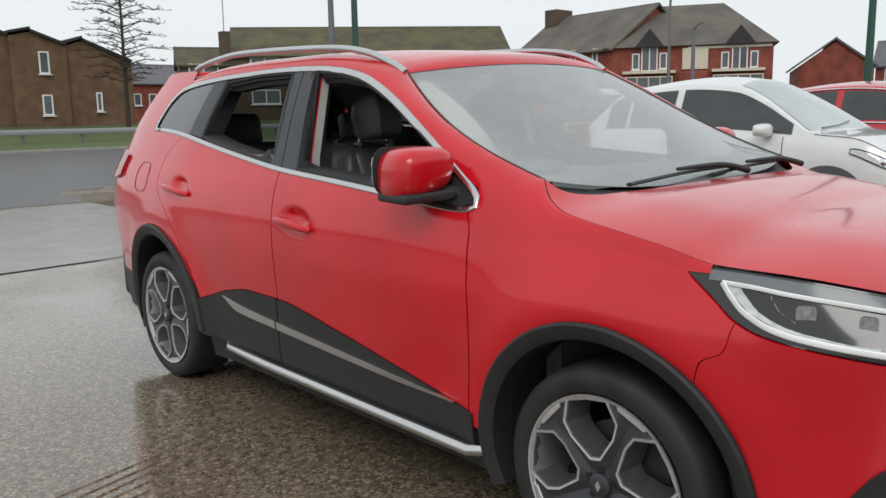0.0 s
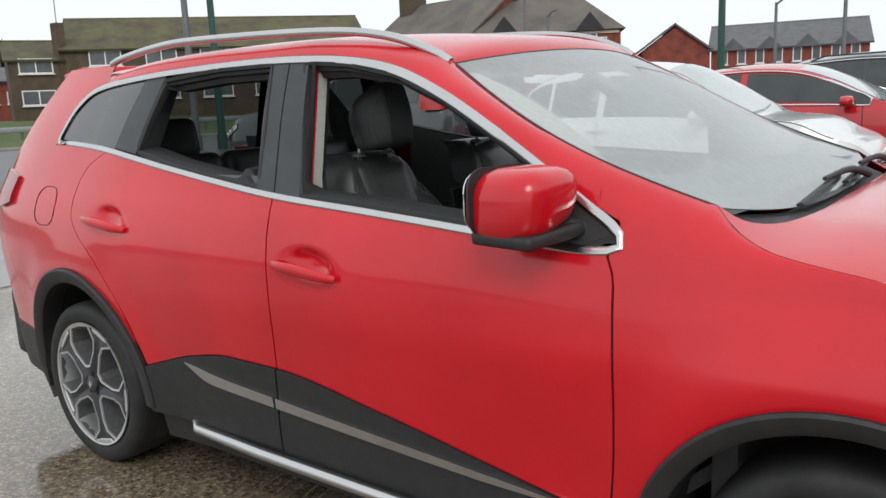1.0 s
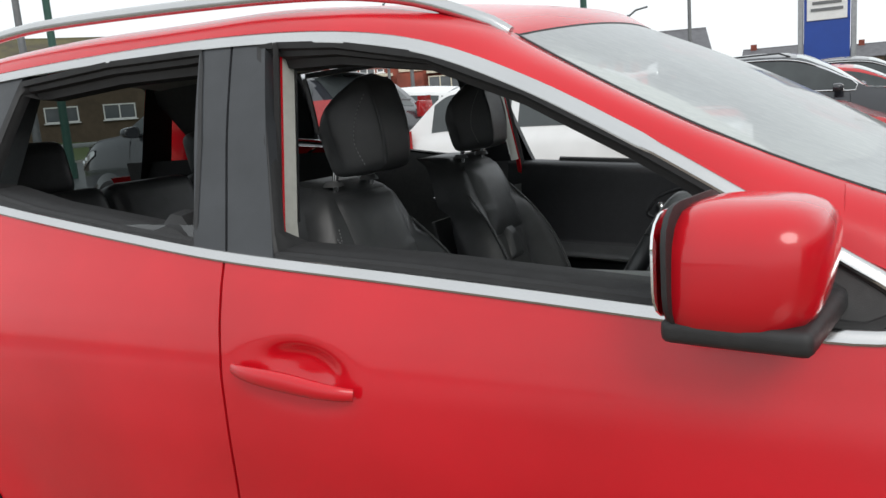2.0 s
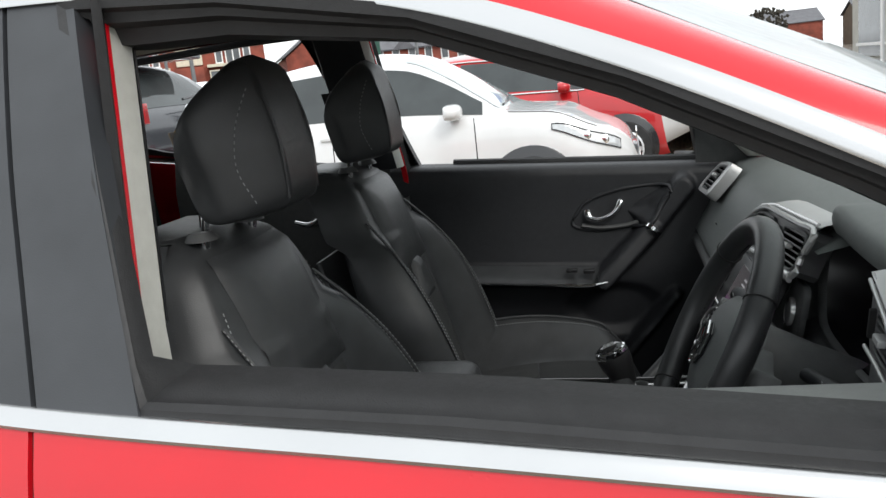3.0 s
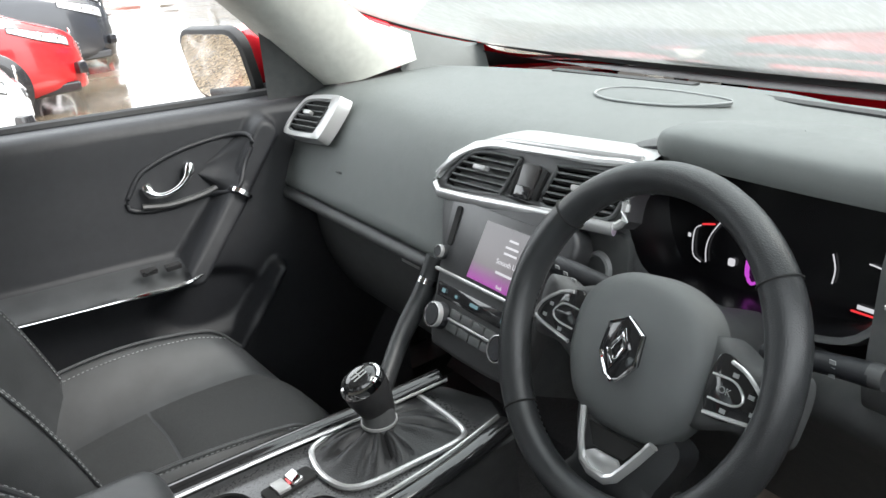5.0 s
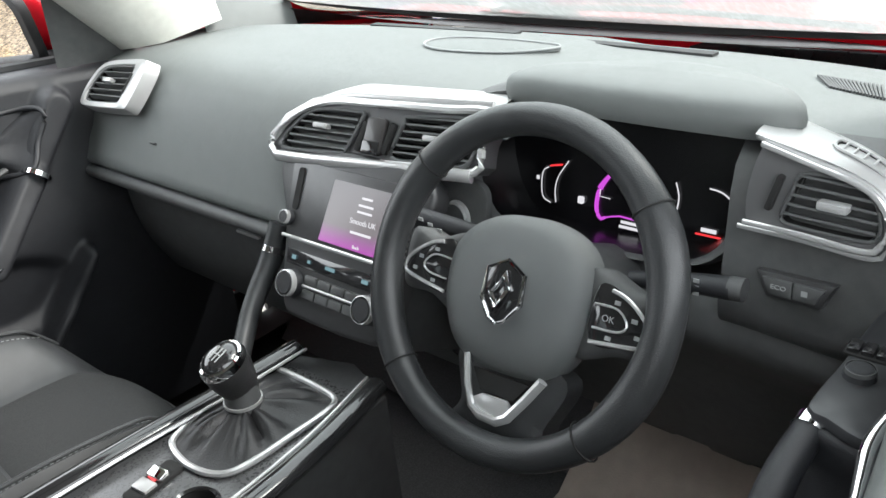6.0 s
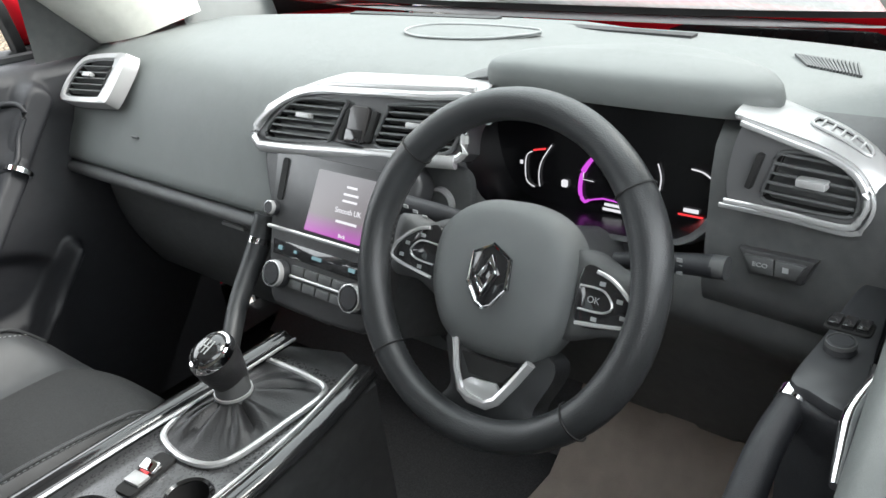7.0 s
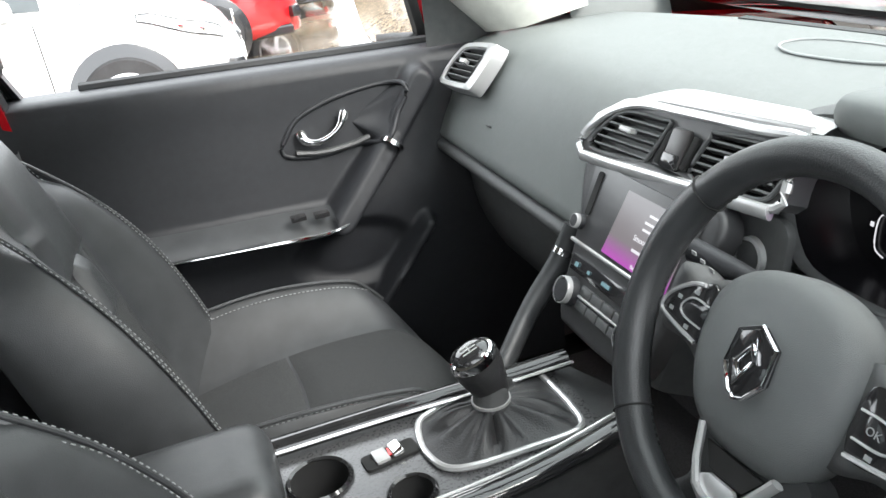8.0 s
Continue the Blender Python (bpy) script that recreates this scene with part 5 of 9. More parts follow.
    part("mirror_sail_inner", skin([[Vector((0.50 + (0.17 if s < 0 else 0.0) + 0.17 * i / 6, s * (0.755 - 0.02 * j / 4), sill(0.5 + 0.17 * i / 6) + (0.135 * (1 - i / 6) + 0.004) * j / 4)) for j in range(5)] for i in range(7)]), DASHLOW, car, "black corner trim behind the mirror")

# roof lining
rings = []
for i in range(19):
    x = -1.70 + 1.96 * i / 18
    e = abs(on_side(min(x, 0.22), arc_top(min(max(x, -1.36), 0.3)), 1).y) - 0.09
    ring = []
    for j in range(15):
        u = -1 + 2 * j / 14
        zc = roof_c(x) - 0.05 - (0.02 if x > 0.1 else 0)
        ze = arc_top(min(max(x, -1.36), 0.24)) - 0.02
        ring.append(Vector((x, e * u, zc - (zc - ze) * abs(u) ** 2.4)))
    rings.append(ring)
part("headliner", skin(rings), BEIGE, car, "pale grey roof lining")
for cy in (-0.34, 0.34):
    part("sun_visor", box((0.18, cy, 1.425), (0.16, 0.36, 0.018), 0.008, 3, (0, 14, 0)), BEIGE, car, "folded pale sun visor")
part("roof_console", box((0.16, -0.02, 1.455), (0.22, 0.16, 0.03), 0.012, 3, (0, 8, 0)), DASHLOW, car, "dark roof light console")
mm = part("interior_mirror", place(plate(rrect(0.255, 0.072, 0.03, 6), 0.028, 0.010, 3), basis(Vector((0.372, -0.050, 1.362)), (0.30, -0.95, 0.0), (0.0, 0.0, 1.0)) @ Matrix.Rotation(radians(180), 4, "X") @ Matrix.Translation((0, 0, -0.0))), GLOSSBLACK, car, "black rear-view mirror")
part("mirror_face", place(plate(rrect(0.240, 0.060, 0.026, 6), 0.002), basis(Vector((0.3725, -0.050, 1.362)) + Vector((-0.95, -0.30, 0)) * 0.001, (0.30, -0.95, 0.0), (0.0, 0.0, 1.0))), MIRROR, mm, "rear-view mirror glass")
part("mirror_stalk", tube([(0.385, -0.04, 1.365), (0.40, -0.035, 1.395), (0.39, -0.03, 1.425)], 0.012, 8), DASHLOW, mm)
part("sensor_box", box((0.44, -0.05, 1.375), (0.12, 0.10, 0.03), 0.012, 3, (0, 30, 0)), GLOSSBLACK, car, "black sensor housing on the windscreen")

# dashboard pad, swept across the car
def dash_ring(y):
    a = abs(y)
    top = 1.098 - 0.010 * (a / 0.7) ** 2
    e = max(0.0, (a - 0.72) / 0.085) ** 2              # the ends round off towards the doors
    p = [(1.02 - 0.10 * (a / 0.74) ** 4, top - 0.026), (0.94 - 0.05 * (a / 0.74) ** 4, top - 0.010), (0.82 - 0.06 * (a / 0.74) ** 3, top - 0.002), (0.70 - 0.03 * (a / 0.74) ** 2, top), (0.642, top - 0.004), (0.604, top - 0.014), (0.576, top - 0.032), (0.555, top - 0.058), (0.538, top - 0.088), (0.523, top - 0.122), (0.509, 0.945), (0.498, 0.922), (0.491, 0.909), (0.493, 0.900), (0.506, 0.894), (0.532, 0.882), (0.566, 0.850), (0.60, 0.78), (0.64, 0.66), (0.70, 0.58)]
    return [Vector((x + e * 0.03 * min(1.0, max(0.0, (1.09 - z) / 0.12)), y, z)) for x, z in p]


rings = [dash_ring(-0.05 + 0.850 * i / 44) for i in range(45)]
dash = part("dashboard", skin(rings), DASH, car, "charcoal soft-touch dashboard", 60)
# rounded ledge over the glovebox, its lid and catch
gl = [Vector((0.494 + 0.03 * max(0.0, (y - 0.72) / 0.085) ** 2, y, 0.884)) for y in [0.115 + 0.665 * k / 20 for k in range(21)]]
part("glovebox_lip", tube(gl, 0.0125, 12, flat=1.15), DASHLOW, dash, "rounded ledge above the glovebox")
part("glovebox_lid", skin([[Vector((0.530 + 0.06 * j / 6 - 0.02 * math.sin(math.pi * j / 6), 0.16 + 0.52 * i / 8, 0.862 - 0.22 * j / 6)) for j in range(7)] for i in range(9)]), DASHLOW, dash, "dark glovebox lid")
part("glovebox_catch", box((0.526, 0.275, 0.838), (0.008, 0.060, 0.006), 0.002), SATIN, dash, "glovebox catch")
part("passenger_panel_mark", box((0.5185, 0.500, 0.962), (0.003, 0.020, 0.009), 0.0008, 2, (0, -28, 0)), DASHLOW, dash)
# driver's side: top pad behind the dials, the fascia beside them and the panel below
rings = []
for i in range(33):
    row = [q - Vector((0, 0, 0.006)) * max(0.0, min(1.0, (-0.10 - q.y) / 0.08)) for q in dash_ring(-0.05 - 0.750 * i / 32)[:7]]
    if row[0].y < -0.245:
        row[5], row[6] = row[4] - Vector((0, 0, 0.002)), row[4] - Vector((0, 0, 0.004))
    rings.append(row)
part("dashboard_driver_pad", skin(rings), DASH, dash, "charcoal dashboard top")
fascia = []
for i in range(19):
    y = -0.505 - 0.235 * i / 18
    e = max(0.0, (abs(y) - 0.66) / 0.085) ** 2 * 0.05
    lean = 0.10 * max(0.0, abs(y) - 0.52)
    fascia.append([Vector((0.642 + e, y, 1.094)), Vector((0.606 + e - 0.4 * lean, y, 1.088)), Vector((0.586 + e - lean, y, 1.070)), Vector((0.578 + e - lean, y, 1.045)), Vector((0.574 + e - lean, y, 1.015)), Vector((0.570 + e - lean, y, 0.985)), Vector((0.566 + e - lean, y, 0.955)), Vector((0.562 + e - lean, y, 0.930)), Vector((0.566 + e - lean, y, 0.910)), Vector((0.585 + e - lean, y, 0.890)), Vector((0.62 + e, y, 0.86))])
part("outer_fascia", skin(fascia), DASHLOW, dash, "dark fascia round the outer vent", 60)
lower = []
for i in range(31):
    y = -0.115 - 0.625 * i / 30
    lean = 0.10 * max(0.0, abs(y) - 0.52)
    lower.append([Vector((0.600 - lean, y, 0.930)), Vector((0.584 - lean, y, 0.922)), Vector((0.572 - lean, y, 0.906)), Vector((0.566 - lean, y, 0.886)), Vector((0.570 - lean, y, 0.868)), Vector((0.590 - lean, y, 0.846)), Vector((0.625, y, 0.805)), Vector((0.665, y, 0.72)), Vector((0.72, y, 0.60))])
# darker than the dash top: the shade low down is put into the colour
part("knee_panel", skin(lower), DASHLOW, dash, "panel under the steering column, coloured darker for the shade there", 60)


def vent(M, outline, slats, tab_at, parent, frame_mat=TRIMSILVER, frame_r=0.006, depth=0.035, label="air vent with dark slats"):
    """Outline in the local x, y of M; slats are lines across it."""
    pts = [M @ Vector((x, y, 0.0)) for x, y in outline]
    v = part("air_vent", tube(curve(pts, 48, True), frame_r, 8, True), frame_mat, parent, label)
    inner = curve([Vector((x, y, 0)) for x, y in outline], 48, True)
    mid = sum(inner, Vector()) / 48
    part("vent_duct", skin([[M @ p for p in inner], [M @ (mid + (p - mid) * 0.96 + Vector((0, 0, -depth))) for p in inner], [M @ (mid + (p - mid) * 0.05 + Vector((0, 0, -depth))) for p in inner]], True), DARKGAP, v, "dark vent duct")
    for a, b in slats:
        part("slat", box_between(M @ Vector((*a, -0.004)), M @ Vector((*b, -0.004)), M.to_3x3() @ Vector((0, 0.35, 1)), 0.012, 0.0026), DASHLOW, v)
    if tab_at:
        part("vent_tab", place(box((0, 0, 0.004), (0.026, 0.008, 0.012), 0.002, 2), M @ Matrix.Translation((*tab_at, 0))), SATIN, v, "silver vent tab")
    return v


def open_sheet(outer, inners, depth):
    """A flat panel with openings, its rims running back by depth."""
    bm = bmesh.new()
    loops = [[bm.verts.new((q[0], q[1], 0)) for q in lp] for lp in [outer] + list(inners)]
    edges = [bm.edges.new((lp[k], lp[(k + 1) % len(lp)])) for lp in loops for k in range(len(lp))]
    bmesh.ops.triangle_fill(bm, use_beauty=True, use_dissolve=False, edges=edges)
    for lp in loops:
        low = [bm.verts.new((v.co.x, v.co.y, -depth)) for v in lp]
        for k in range(len(lp)):
            bm.faces.new((lp[k], lp[(k + 1) % len(lp)], low[(k + 1) % len(lp)], low[k]))
    return bm


def box_between(a, b, wide, w, t):
    """A flat strip from a to b, w wide along the direction wide."""
    d = (b - a)
    x = d.normalized()
    wv = Vector(wide)
    wv = (wv - x * wv.dot(x)).normalized()
    n = x.cross(wv)
    bm = bmesh.new()
    vs = [bm.verts.new(p + wv * w * i + n * t * j) for p in (a, b) for i, j in ((-0.5, -0.5), (0.5, -0.5), (0.5, 0.5), (-0.5, 0.5))]
    for q in ((0, 1, 2, 3), (7, 6, 5, 4), (0, 4, 5, 1), (1, 5, 6, 2), (2, 6, 7, 3), (3, 7, 4, 0)):
        bm.faces.new([vs[k] for k in q])
    return bm


# centre vents in one silver frame
MV = basis(Vector((0.536, -0.030, 1.012)), (0.06, -1, 0), (0.45, 0, 1)) @ Matrix.Diagonal((0.968, 0.92, 1, 1))
frame_line = [(-0.190, 0.004), (-0.172, 0.030), (-0.130, 0.060), (-0.075, 0.078), (0.0, 0.082), (0.12, 0.086), (0.196, 0.088), (0.190, 0.045), (0.184, 0.010), (0.10, 0.005), (0.0, -0.002), (-0.10, -0.010), (-0.170, -0.014)]
cv = part("centre_vent_frame", tube([MV @ Vector((x, y, 0.004)) for x, y in [tuple(p)[:2] for p in curve([Vector((*q, 0)) for q in frame_line], 80, True)]], 0.0055, 8, True), TRIMSILVER, dash, "chrome-edged frame round the centre vents")
fp = curve([Vector((*q, 0)) for q in frame_line], 60, True)
VENT_L = [(-0.165, 0.006), (-0.150, 0.030), (-0.105, 0.062), (-0.020, 0.067), (-0.012, 0.062), (-0.036, 0.010), (-0.046, 0.005), (-0.10, 0.0), (-0.155, -0.002)]
VENT_R = [(0.048, 0.012), (0.062, 0.062), (0.072, 0.070), (0.172, 0.074), (0.170, 0.018), (0.10, 0.012)]
part("centre_vent_bed", place(open_sheet([(p.x, p.y) for p in fp], [[(p.x, p.y) for p in curve([Vector((*q, 0)) for q in lp], 40, True)] for lp in (VENT_L, VENT_R)], 0.030), MV), mat("grey vent surround", (0.09, 0.09, 0.092), 0.4, 0.2, 0.06, 80), cv, "dark grey vent surround")
# lower silver moulding of the frame
part("frame_moulding", tube([MV @ Vector((*q, 0.006)) for q in [(-0.186, -0.004), (-0.172, -0.016), (-0.10, -0.013), (0.0, -0.006), (0.10, 0.000), (0.182, 0.005)]], 0.0085, 10, flat=0.6), TRIMSILVER, cv, "bright lower moulding")
part("frame_moulding", tube([MV @ Vector((*q, 0.002)) for q in [(-0.188, 0.010), (-0.160, 0.046), (-0.110, 0.074), (-0.04, 0.088), (0.08, 0.093), (0.196, 0.098)]], 0.006, 10, flat=0.6), TRIMSILVER, cv, "bright upper moulding")
# satin white top panel over the vents, running back to the dash top
tp_rings = []
for i in range(21):
    u = -0.165 + 0.375 * i / 20
    k = math.sqrt(max(0.0, min(1, (u + 0.165) / 0.12)))
    front_ = MV @ Vector((u, (0.040 + 0.050 * k) if u < -0.04 else 0.090 + 0.03 * (u + 0.04), 0.004))
    tp_rings.append([front_, front_ + Vector((0.008, 0, 0.003 * k)), front_ + Vector((0.024, 0, 0.005 * k)), front_ + Vector((0.040, 0, 0.005 * k)), front_ + Vector((0.050, 0, 0.002 * k)), front_ + Vector((0.052, 0, -0.008))])
part("top_panel", skin(tp_rings), SATIN, cv, "satin silver panel above the vents")
MVf = MV @ Matrix.Translation((0, 0, 0.003))
vent(MVf, VENT_L, [((-0.155 + 0.5 * max(0, 0.011 * k - 0.004), 0.008 + 0.011 * k), (-0.036 + 0.004 * k, 0.010 + 0.011 * k)) for k in range(6)], (-0.085, 0.040), cv, DASHLOW, 0.003)
vent(MVf, VENT_R, [((0.050 + 0.004 * k, 0.018 + 0.010 * k), (0.171, 0.022 + 0.010 * k)) for k in range(6)], (0.115, 0.045), cv, DASHLOW, 0.003)
for x, y, w, h in ((-0.008, 0.034, 0.010, 0.046), (0.040, 0.036, 0.010, 0.046)):
    part("vent_wheel", place(box((0, 0, 0), (w, h, 0.008), 0.003, 2), MVf @ Matrix.Translation((x, y, 0.001)) @ Matrix.Rotation(radians(-14), 4, "Z")), DARKGAP, cv, "vent thumb wheel")
hz = part("hazard_switch", place(plate([(p[0] + 0.10 * p[1], p[1]) for p in rrect(0.034, 0.052, 0.006)], 0.006, 0.002), MVf @ Matrix.Translation((0.016, 0.037, 0.0))), mat("grey-black switch", (0.045, 0.042, 0.042), 0.3), cv, "dark hazard switch")
part("lock_switch", place(plate([(p[0] + 0.10 * p[1], p[1]) for p in rrect(0.030, 0.020, 0.003)], 0.0075, 0.001), MVf @ Matrix.Translation((0.013, 0.020, 0.0))), GLOSSBLACK, hz, "glossy lock switch")

# outer vents
def ring_plate(M, outer, inner, lift, back, n=60):
    """A moulded frame between two outlines: a raised face with rounded edges, running back at its outer side."""
    o_ = curve([Vector((*q, 0)) for q in outer], n, True)
    c = sum(o_, Vector()) / n
    i_ = []
    base = curve([Vector((*q, 0)) for q in inner], 240, True)
    for p in o_:
        d = (p - c).normalized()
        i_.append(max(base, key=lambda q: (q - c).normalized().dot(d)))
    rows = []
    for k, h in ((-0.06, -back), (0.0, -0.004), (0.04, lift * 0.7), (0.16, lift), (0.80, lift), (0.95, lift * 0.6), (1.0, -0.004), (1.02, -0.014)):
        rows.append([M @ (a.lerp(b, k) + Vector((0, 0, h))) for a, b in zip(o_, i_)])
    return skin(rows, True)


Mo = basis(Vector((0.538, 0.610, 1.046)), (0.03, -1, 0.05), (0.055, 0, 0.066))
outer_o = [(-0.100, -0.028), (-0.092, 0.006), (-0.068, 0.036), (-0.034, 0.047), (0.066, 0.052), (0.082, 0.045), (0.084, 0.020), (0.070, -0.034), (0.052, -0.043), (-0.080, -0.044)]
inner_o = [(-0.086, -0.022), (-0.077, 0.006), (-0.056, 0.029), (-0.028, 0.036), (0.040, 0.039), (0.046, 0.032), (0.034, -0.026), (0.024, -0.032), (-0.072, -0.033)]
v = vent(Mo @ Matrix.Translation((0, 0, 0.008)), inner_o, [((-0.080 + 0.75 * max(0, 0.0115 * k - 0.014), -0.022 + 0.0115 * k), (0.031 + 0.003 * k, -0.022 + 0.0115 * k)) for k in range(6)], (-0.022, 0.008), dash, DASHLOW, 0.002, 0.03, "passenger side air vent in a silver frame")
part("vent_housing", ring_plate(Mo @ Matrix.Translation((0, 0, 0.008)), outer_o, inner_o, 0.005, 0.022), SATIN, v, "silver vent housing")
part("vent_wheel", place(box((0, 0, 0.004), (0.005, 0.040, 0.006), 0.002, 2), Mo @ Matrix.Translation((0.047, 0.004, 0.008)) @ Matrix.Rotation(radians(-14), 4, "Z")), DARKGAP, v, "vent thumb wheel")

Mo = basis(Vector((0.564, -0.592, 1.058)), (-0.02, -0.2, 0.0), (0.05, 0, 1))
outl = [(-0.031, -0.023), (-0.024, 0.004), (-0.017, 0.022), (0.006, 0.026), (0.026, 0.024), (0.044, 0.014), (0.053, -0.006), (0.052, -0.021), (0.040, -0.026), (-0.010, -0.027)]
v = vent(Mo @ Matrix.Translation((0, 0, 0.006)), outl, [((-0.029 + 0.25 * 0.0095 * k, -0.018 + 0.0095 * k), (0.051 - 0.45 * max(0, 0.0095 * k - 0.016), -0.018 + 0.0092 * k)) for k in range(5)], (0.015, 0.001), dash, DASHLOW, 0.002, 0.035, "driver side air vent")
loop = [(-0.065, -0.033), (-0.010, -0.032), (0.045, -0.033), (0.057, -0.024), (0.061, -0.005), (0.049, 0.015), (0.028, 0.026), (-0.007, 0.034), (-0.054, 0.045)]
part("vent_trim", tube(curve([Mo @ Vector((*q, 0.010)) for q in loop], 48), 0.0030, 8, flat=0.8), TRIMSILVER, v, "chrome band round the vent")
part("vent_trim", tube(curve([Mo @ Vector((q[0] * 1.09 - 0.001, (q[1] - 0.004) * 1.16 + 0.003, 0.006)) for q in loop], 48), 0.0026, 8, flat=0.7), TRIMSILVER, v, "second chrome band")
part("vent_wheel", place(box((0, 0, 0.002), (0.006, 0.036, 0.010), 0.002, 2), Mo @ Matrix.Translation((-0.038, 0.002, 0.006)) @ Matrix.Rotation(radians(-16), 4, "Z")), DARKGAP, v, "vent thumb wheel")
part("vent_bed", ring_plate(Mo @ Matrix.Translation((0, 0, 0.004)), loop, outl, 0.002, 0.012), mat("grey vent bed", (0.10, 0.10, 0.102), 0.42), v, "grey panel round the vent")
# silver wing from the cluster hood down to the vent, with a small demister slot
wing = []
wcurve = curve([Mo @ Vector((*q, 0.008)) for q in ((-0.062, 0.052), (-0.020, 0.044), (0.020, 0.035), (0.050, 0.022), (0.066, 0.002))], 17)
bcurve = curve([Vector(q) for q in ((0.672, -0.520, 1.098), (0.645, -0.560, 1.097), (0.612, -0.612, 1.094), (0.588, -0.648, 1.084), (0.574, -0.668, 1.066))], 17)
for a, f_ in zip(wcurve, bcurve):
    wing.append([a + Vector((0.004, 0, -0.006)), a, a.lerp(f_, 0.12) + Vector((0, 0, 0.003)), a.lerp(f_, 0.4) + Vector((0, 0, 0.005)), a.lerp(f_, 0.75) + Vector((0, 0, 0.004)), f_, f_ + Vector((0.004, 0, -0.006))])
wg = part("silver_wing", skin(wing), SATIN, dash, "satin silver trim beside the cluster", 60)
slot = []
for q, k_ in ((7.2, 0.50), (7.6, 0.34), (9.5, 0.30), (11.5, 0.30), (13.2, 0.34), (13.6, 0.48), (13.0, 0.62), (11.0, 0.66), (9.0, 0.66), (7.6, 0.64)):
    i_, r_ = int(q), q - int(q)
    slot.append(wcurve[i_].lerp(wcurve[i_ + 1], r_).lerp(bcurve[i_].lerp(bcurve[i_ + 1], r_), k_) + Vector((0, 0, 0.0062)))
sc_ = sum(slot, Vector()) / len(slot)
sp_ = curve(slot, 36, True)
ds = part("demister_slot", skin([sp_, [p.lerp(sc_, 0.10) + Vector((0.001, 0, -0.0012)) for p in sp_], [p.lerp(sc_, 0.95) + Vector((0.001, 0, -0.0012)) for p in sp_]], True), DARKGAP, wg, "dark demister slot")
part("slot_rim", tube(sp_, 0.0016, 6, True), SATIN, ds, "silver rim of the slot")
for k in range(5):
    q = 8.2 + 1.05 * k
    i_, r_ = int(q), q - int(q)
    w_, b_ = wcurve[i_].lerp(wcurve[i_ + 1], r_), bcurve[i_].lerp(bcurve[i_ + 1], r_)
    part("slot_bar", tube([w_.lerp(b_, 0.34) + Vector((0, 0, 0.0064)), w_.lerp(b_, 0.62) + Vector((0, 0, 0.0064))], 0.0013, 6), SATIN, ds)
# windscreen demister strips, speaker grille and side grille on the dash top
for y0, y1 in ((0.36, 0.02), (-0.02, -0.33)):
    part("demister_grille", box_between(Vector((0.945, y0, 1.0862 if y1 > -0.1 else 1.0835)), Vector((0.925 if y1 < -0.1 else 0.950, y1, 1.0875 if y1 > -0.1 else 1.083)), Vector((1, 0, 0)), 0.018, 0.004), RUBBER, dash, "dark demister grille")
gp_ = curve([Vector((x, y, 1.0995)) for x, y in ((0.822, 0.100), (0.792, 0.085), (0.775, 0.03), (0.785, -0.06), (0.815, -0.115), (0.850, -0.130), (0.862, -0.02), (0.850, 0.07))], 40, True)
sg = part("centre_speaker", place(plate([(p.x, p.y) for p in gp_], 0.004, 0.001), Matrix.Translation((0, 0, 1.0945))), DASH, dash, "flat speaker grille on the dash top")
part("speaker_rim", tube(gp_, 0.0016, 6, True), STITCH, sg, "pale line round the speaker")
for k in range(17):
    q = k / 16
    part("side_grille_bar", box_between(Vector((0.862 - 0.020 * q, -0.485 - 0.075 * q, 1.0842)), Vector((0.815 - 0.024 * q, -0.515 - 0.062 * q, 1.0848)), Vector((0, 1, 0)), 0.0022, 0.003), DASHLOW, dash)
# cluster hood
hood_o = [(0.600, -0.222), (0.592, -0.300), (0.588, -0.400), (0.588, -0.490), (0.592, -0.538), (0.612, -0.558), (0.655, -0.536), (0.710, -0.478), (0.748, -0.410), (0.748, -0.330), (0.702, -0.258), (0.645, -0.218)]
ho = curve([Vector((*q, 0)) for q in hood_o], 64, True)
hc = sum(ho, Vector()) / 64
rings = []
for k, h in ((0.80, -0.018), (0.955, -0.019), (0.99, -0.012), (1.0, -0.002), (0.985, 0.007), (0.95, 0.013), (0.85, 0.0175), (0.65, 0.021), (0.40, 0.023), (0.05, 0.024)):
    rings.append([Vector((hc.x + (p.x - hc.x) * k, hc.y + (p.y - hc.y) * k, 1.113 + h * (0.45 + 0.55 * max(0.0, min(1.0, (0.745 - p.x) / 0.10))))) for p in ho])
part("cluster_hood", skin(rings, True), DASH, dash, "rounded charcoal hood over the dials", 70)
# cluster: deep dark well with a glossy display
MC = basis(Vector((0.664, -0.338, 0.978)), (0, -1, 0), (0.16, 0, 1))
well = [(-0.176, 0.060), (-0.172, 0.020), (-0.152, -0.024), (-0.115, -0.047), (0.0, -0.049), (0.100, -0.042), (0.142, -0.024), (0.166, 0.020), (0.172, 0.066), (0.160, 0.100), (0.090, 0.112), (-0.090, 0.112), (-0.165, 0.095)]
wp = curve([Vector((*q, 0)) for q in well], 60, True)
cl = part("instrument_panel", skin([[MC @ (p * 1.0 + Vector((0, 0, 0.062))) for p in wp], [MC @ (p * 0.97 + Vector((0, 0, 0.040))) for p in wp], [MC @ (Vector((p.x * 0.92, p.y * 0.92 - 0.002, 0))) for p in wp], [MC @ (p * 0.03) for p in wp]], True), mat("black dial face", (0.006, 0.006, 0.007), 0.25), dash, "dark instrument cluster with lit dials")
VIOLET = glow("violet display light", (0.62, 0.08, 0.70), 0.16)
WHITEGLOW = glow("white display light", (0.9, 0.9, 0.95), 0.13)
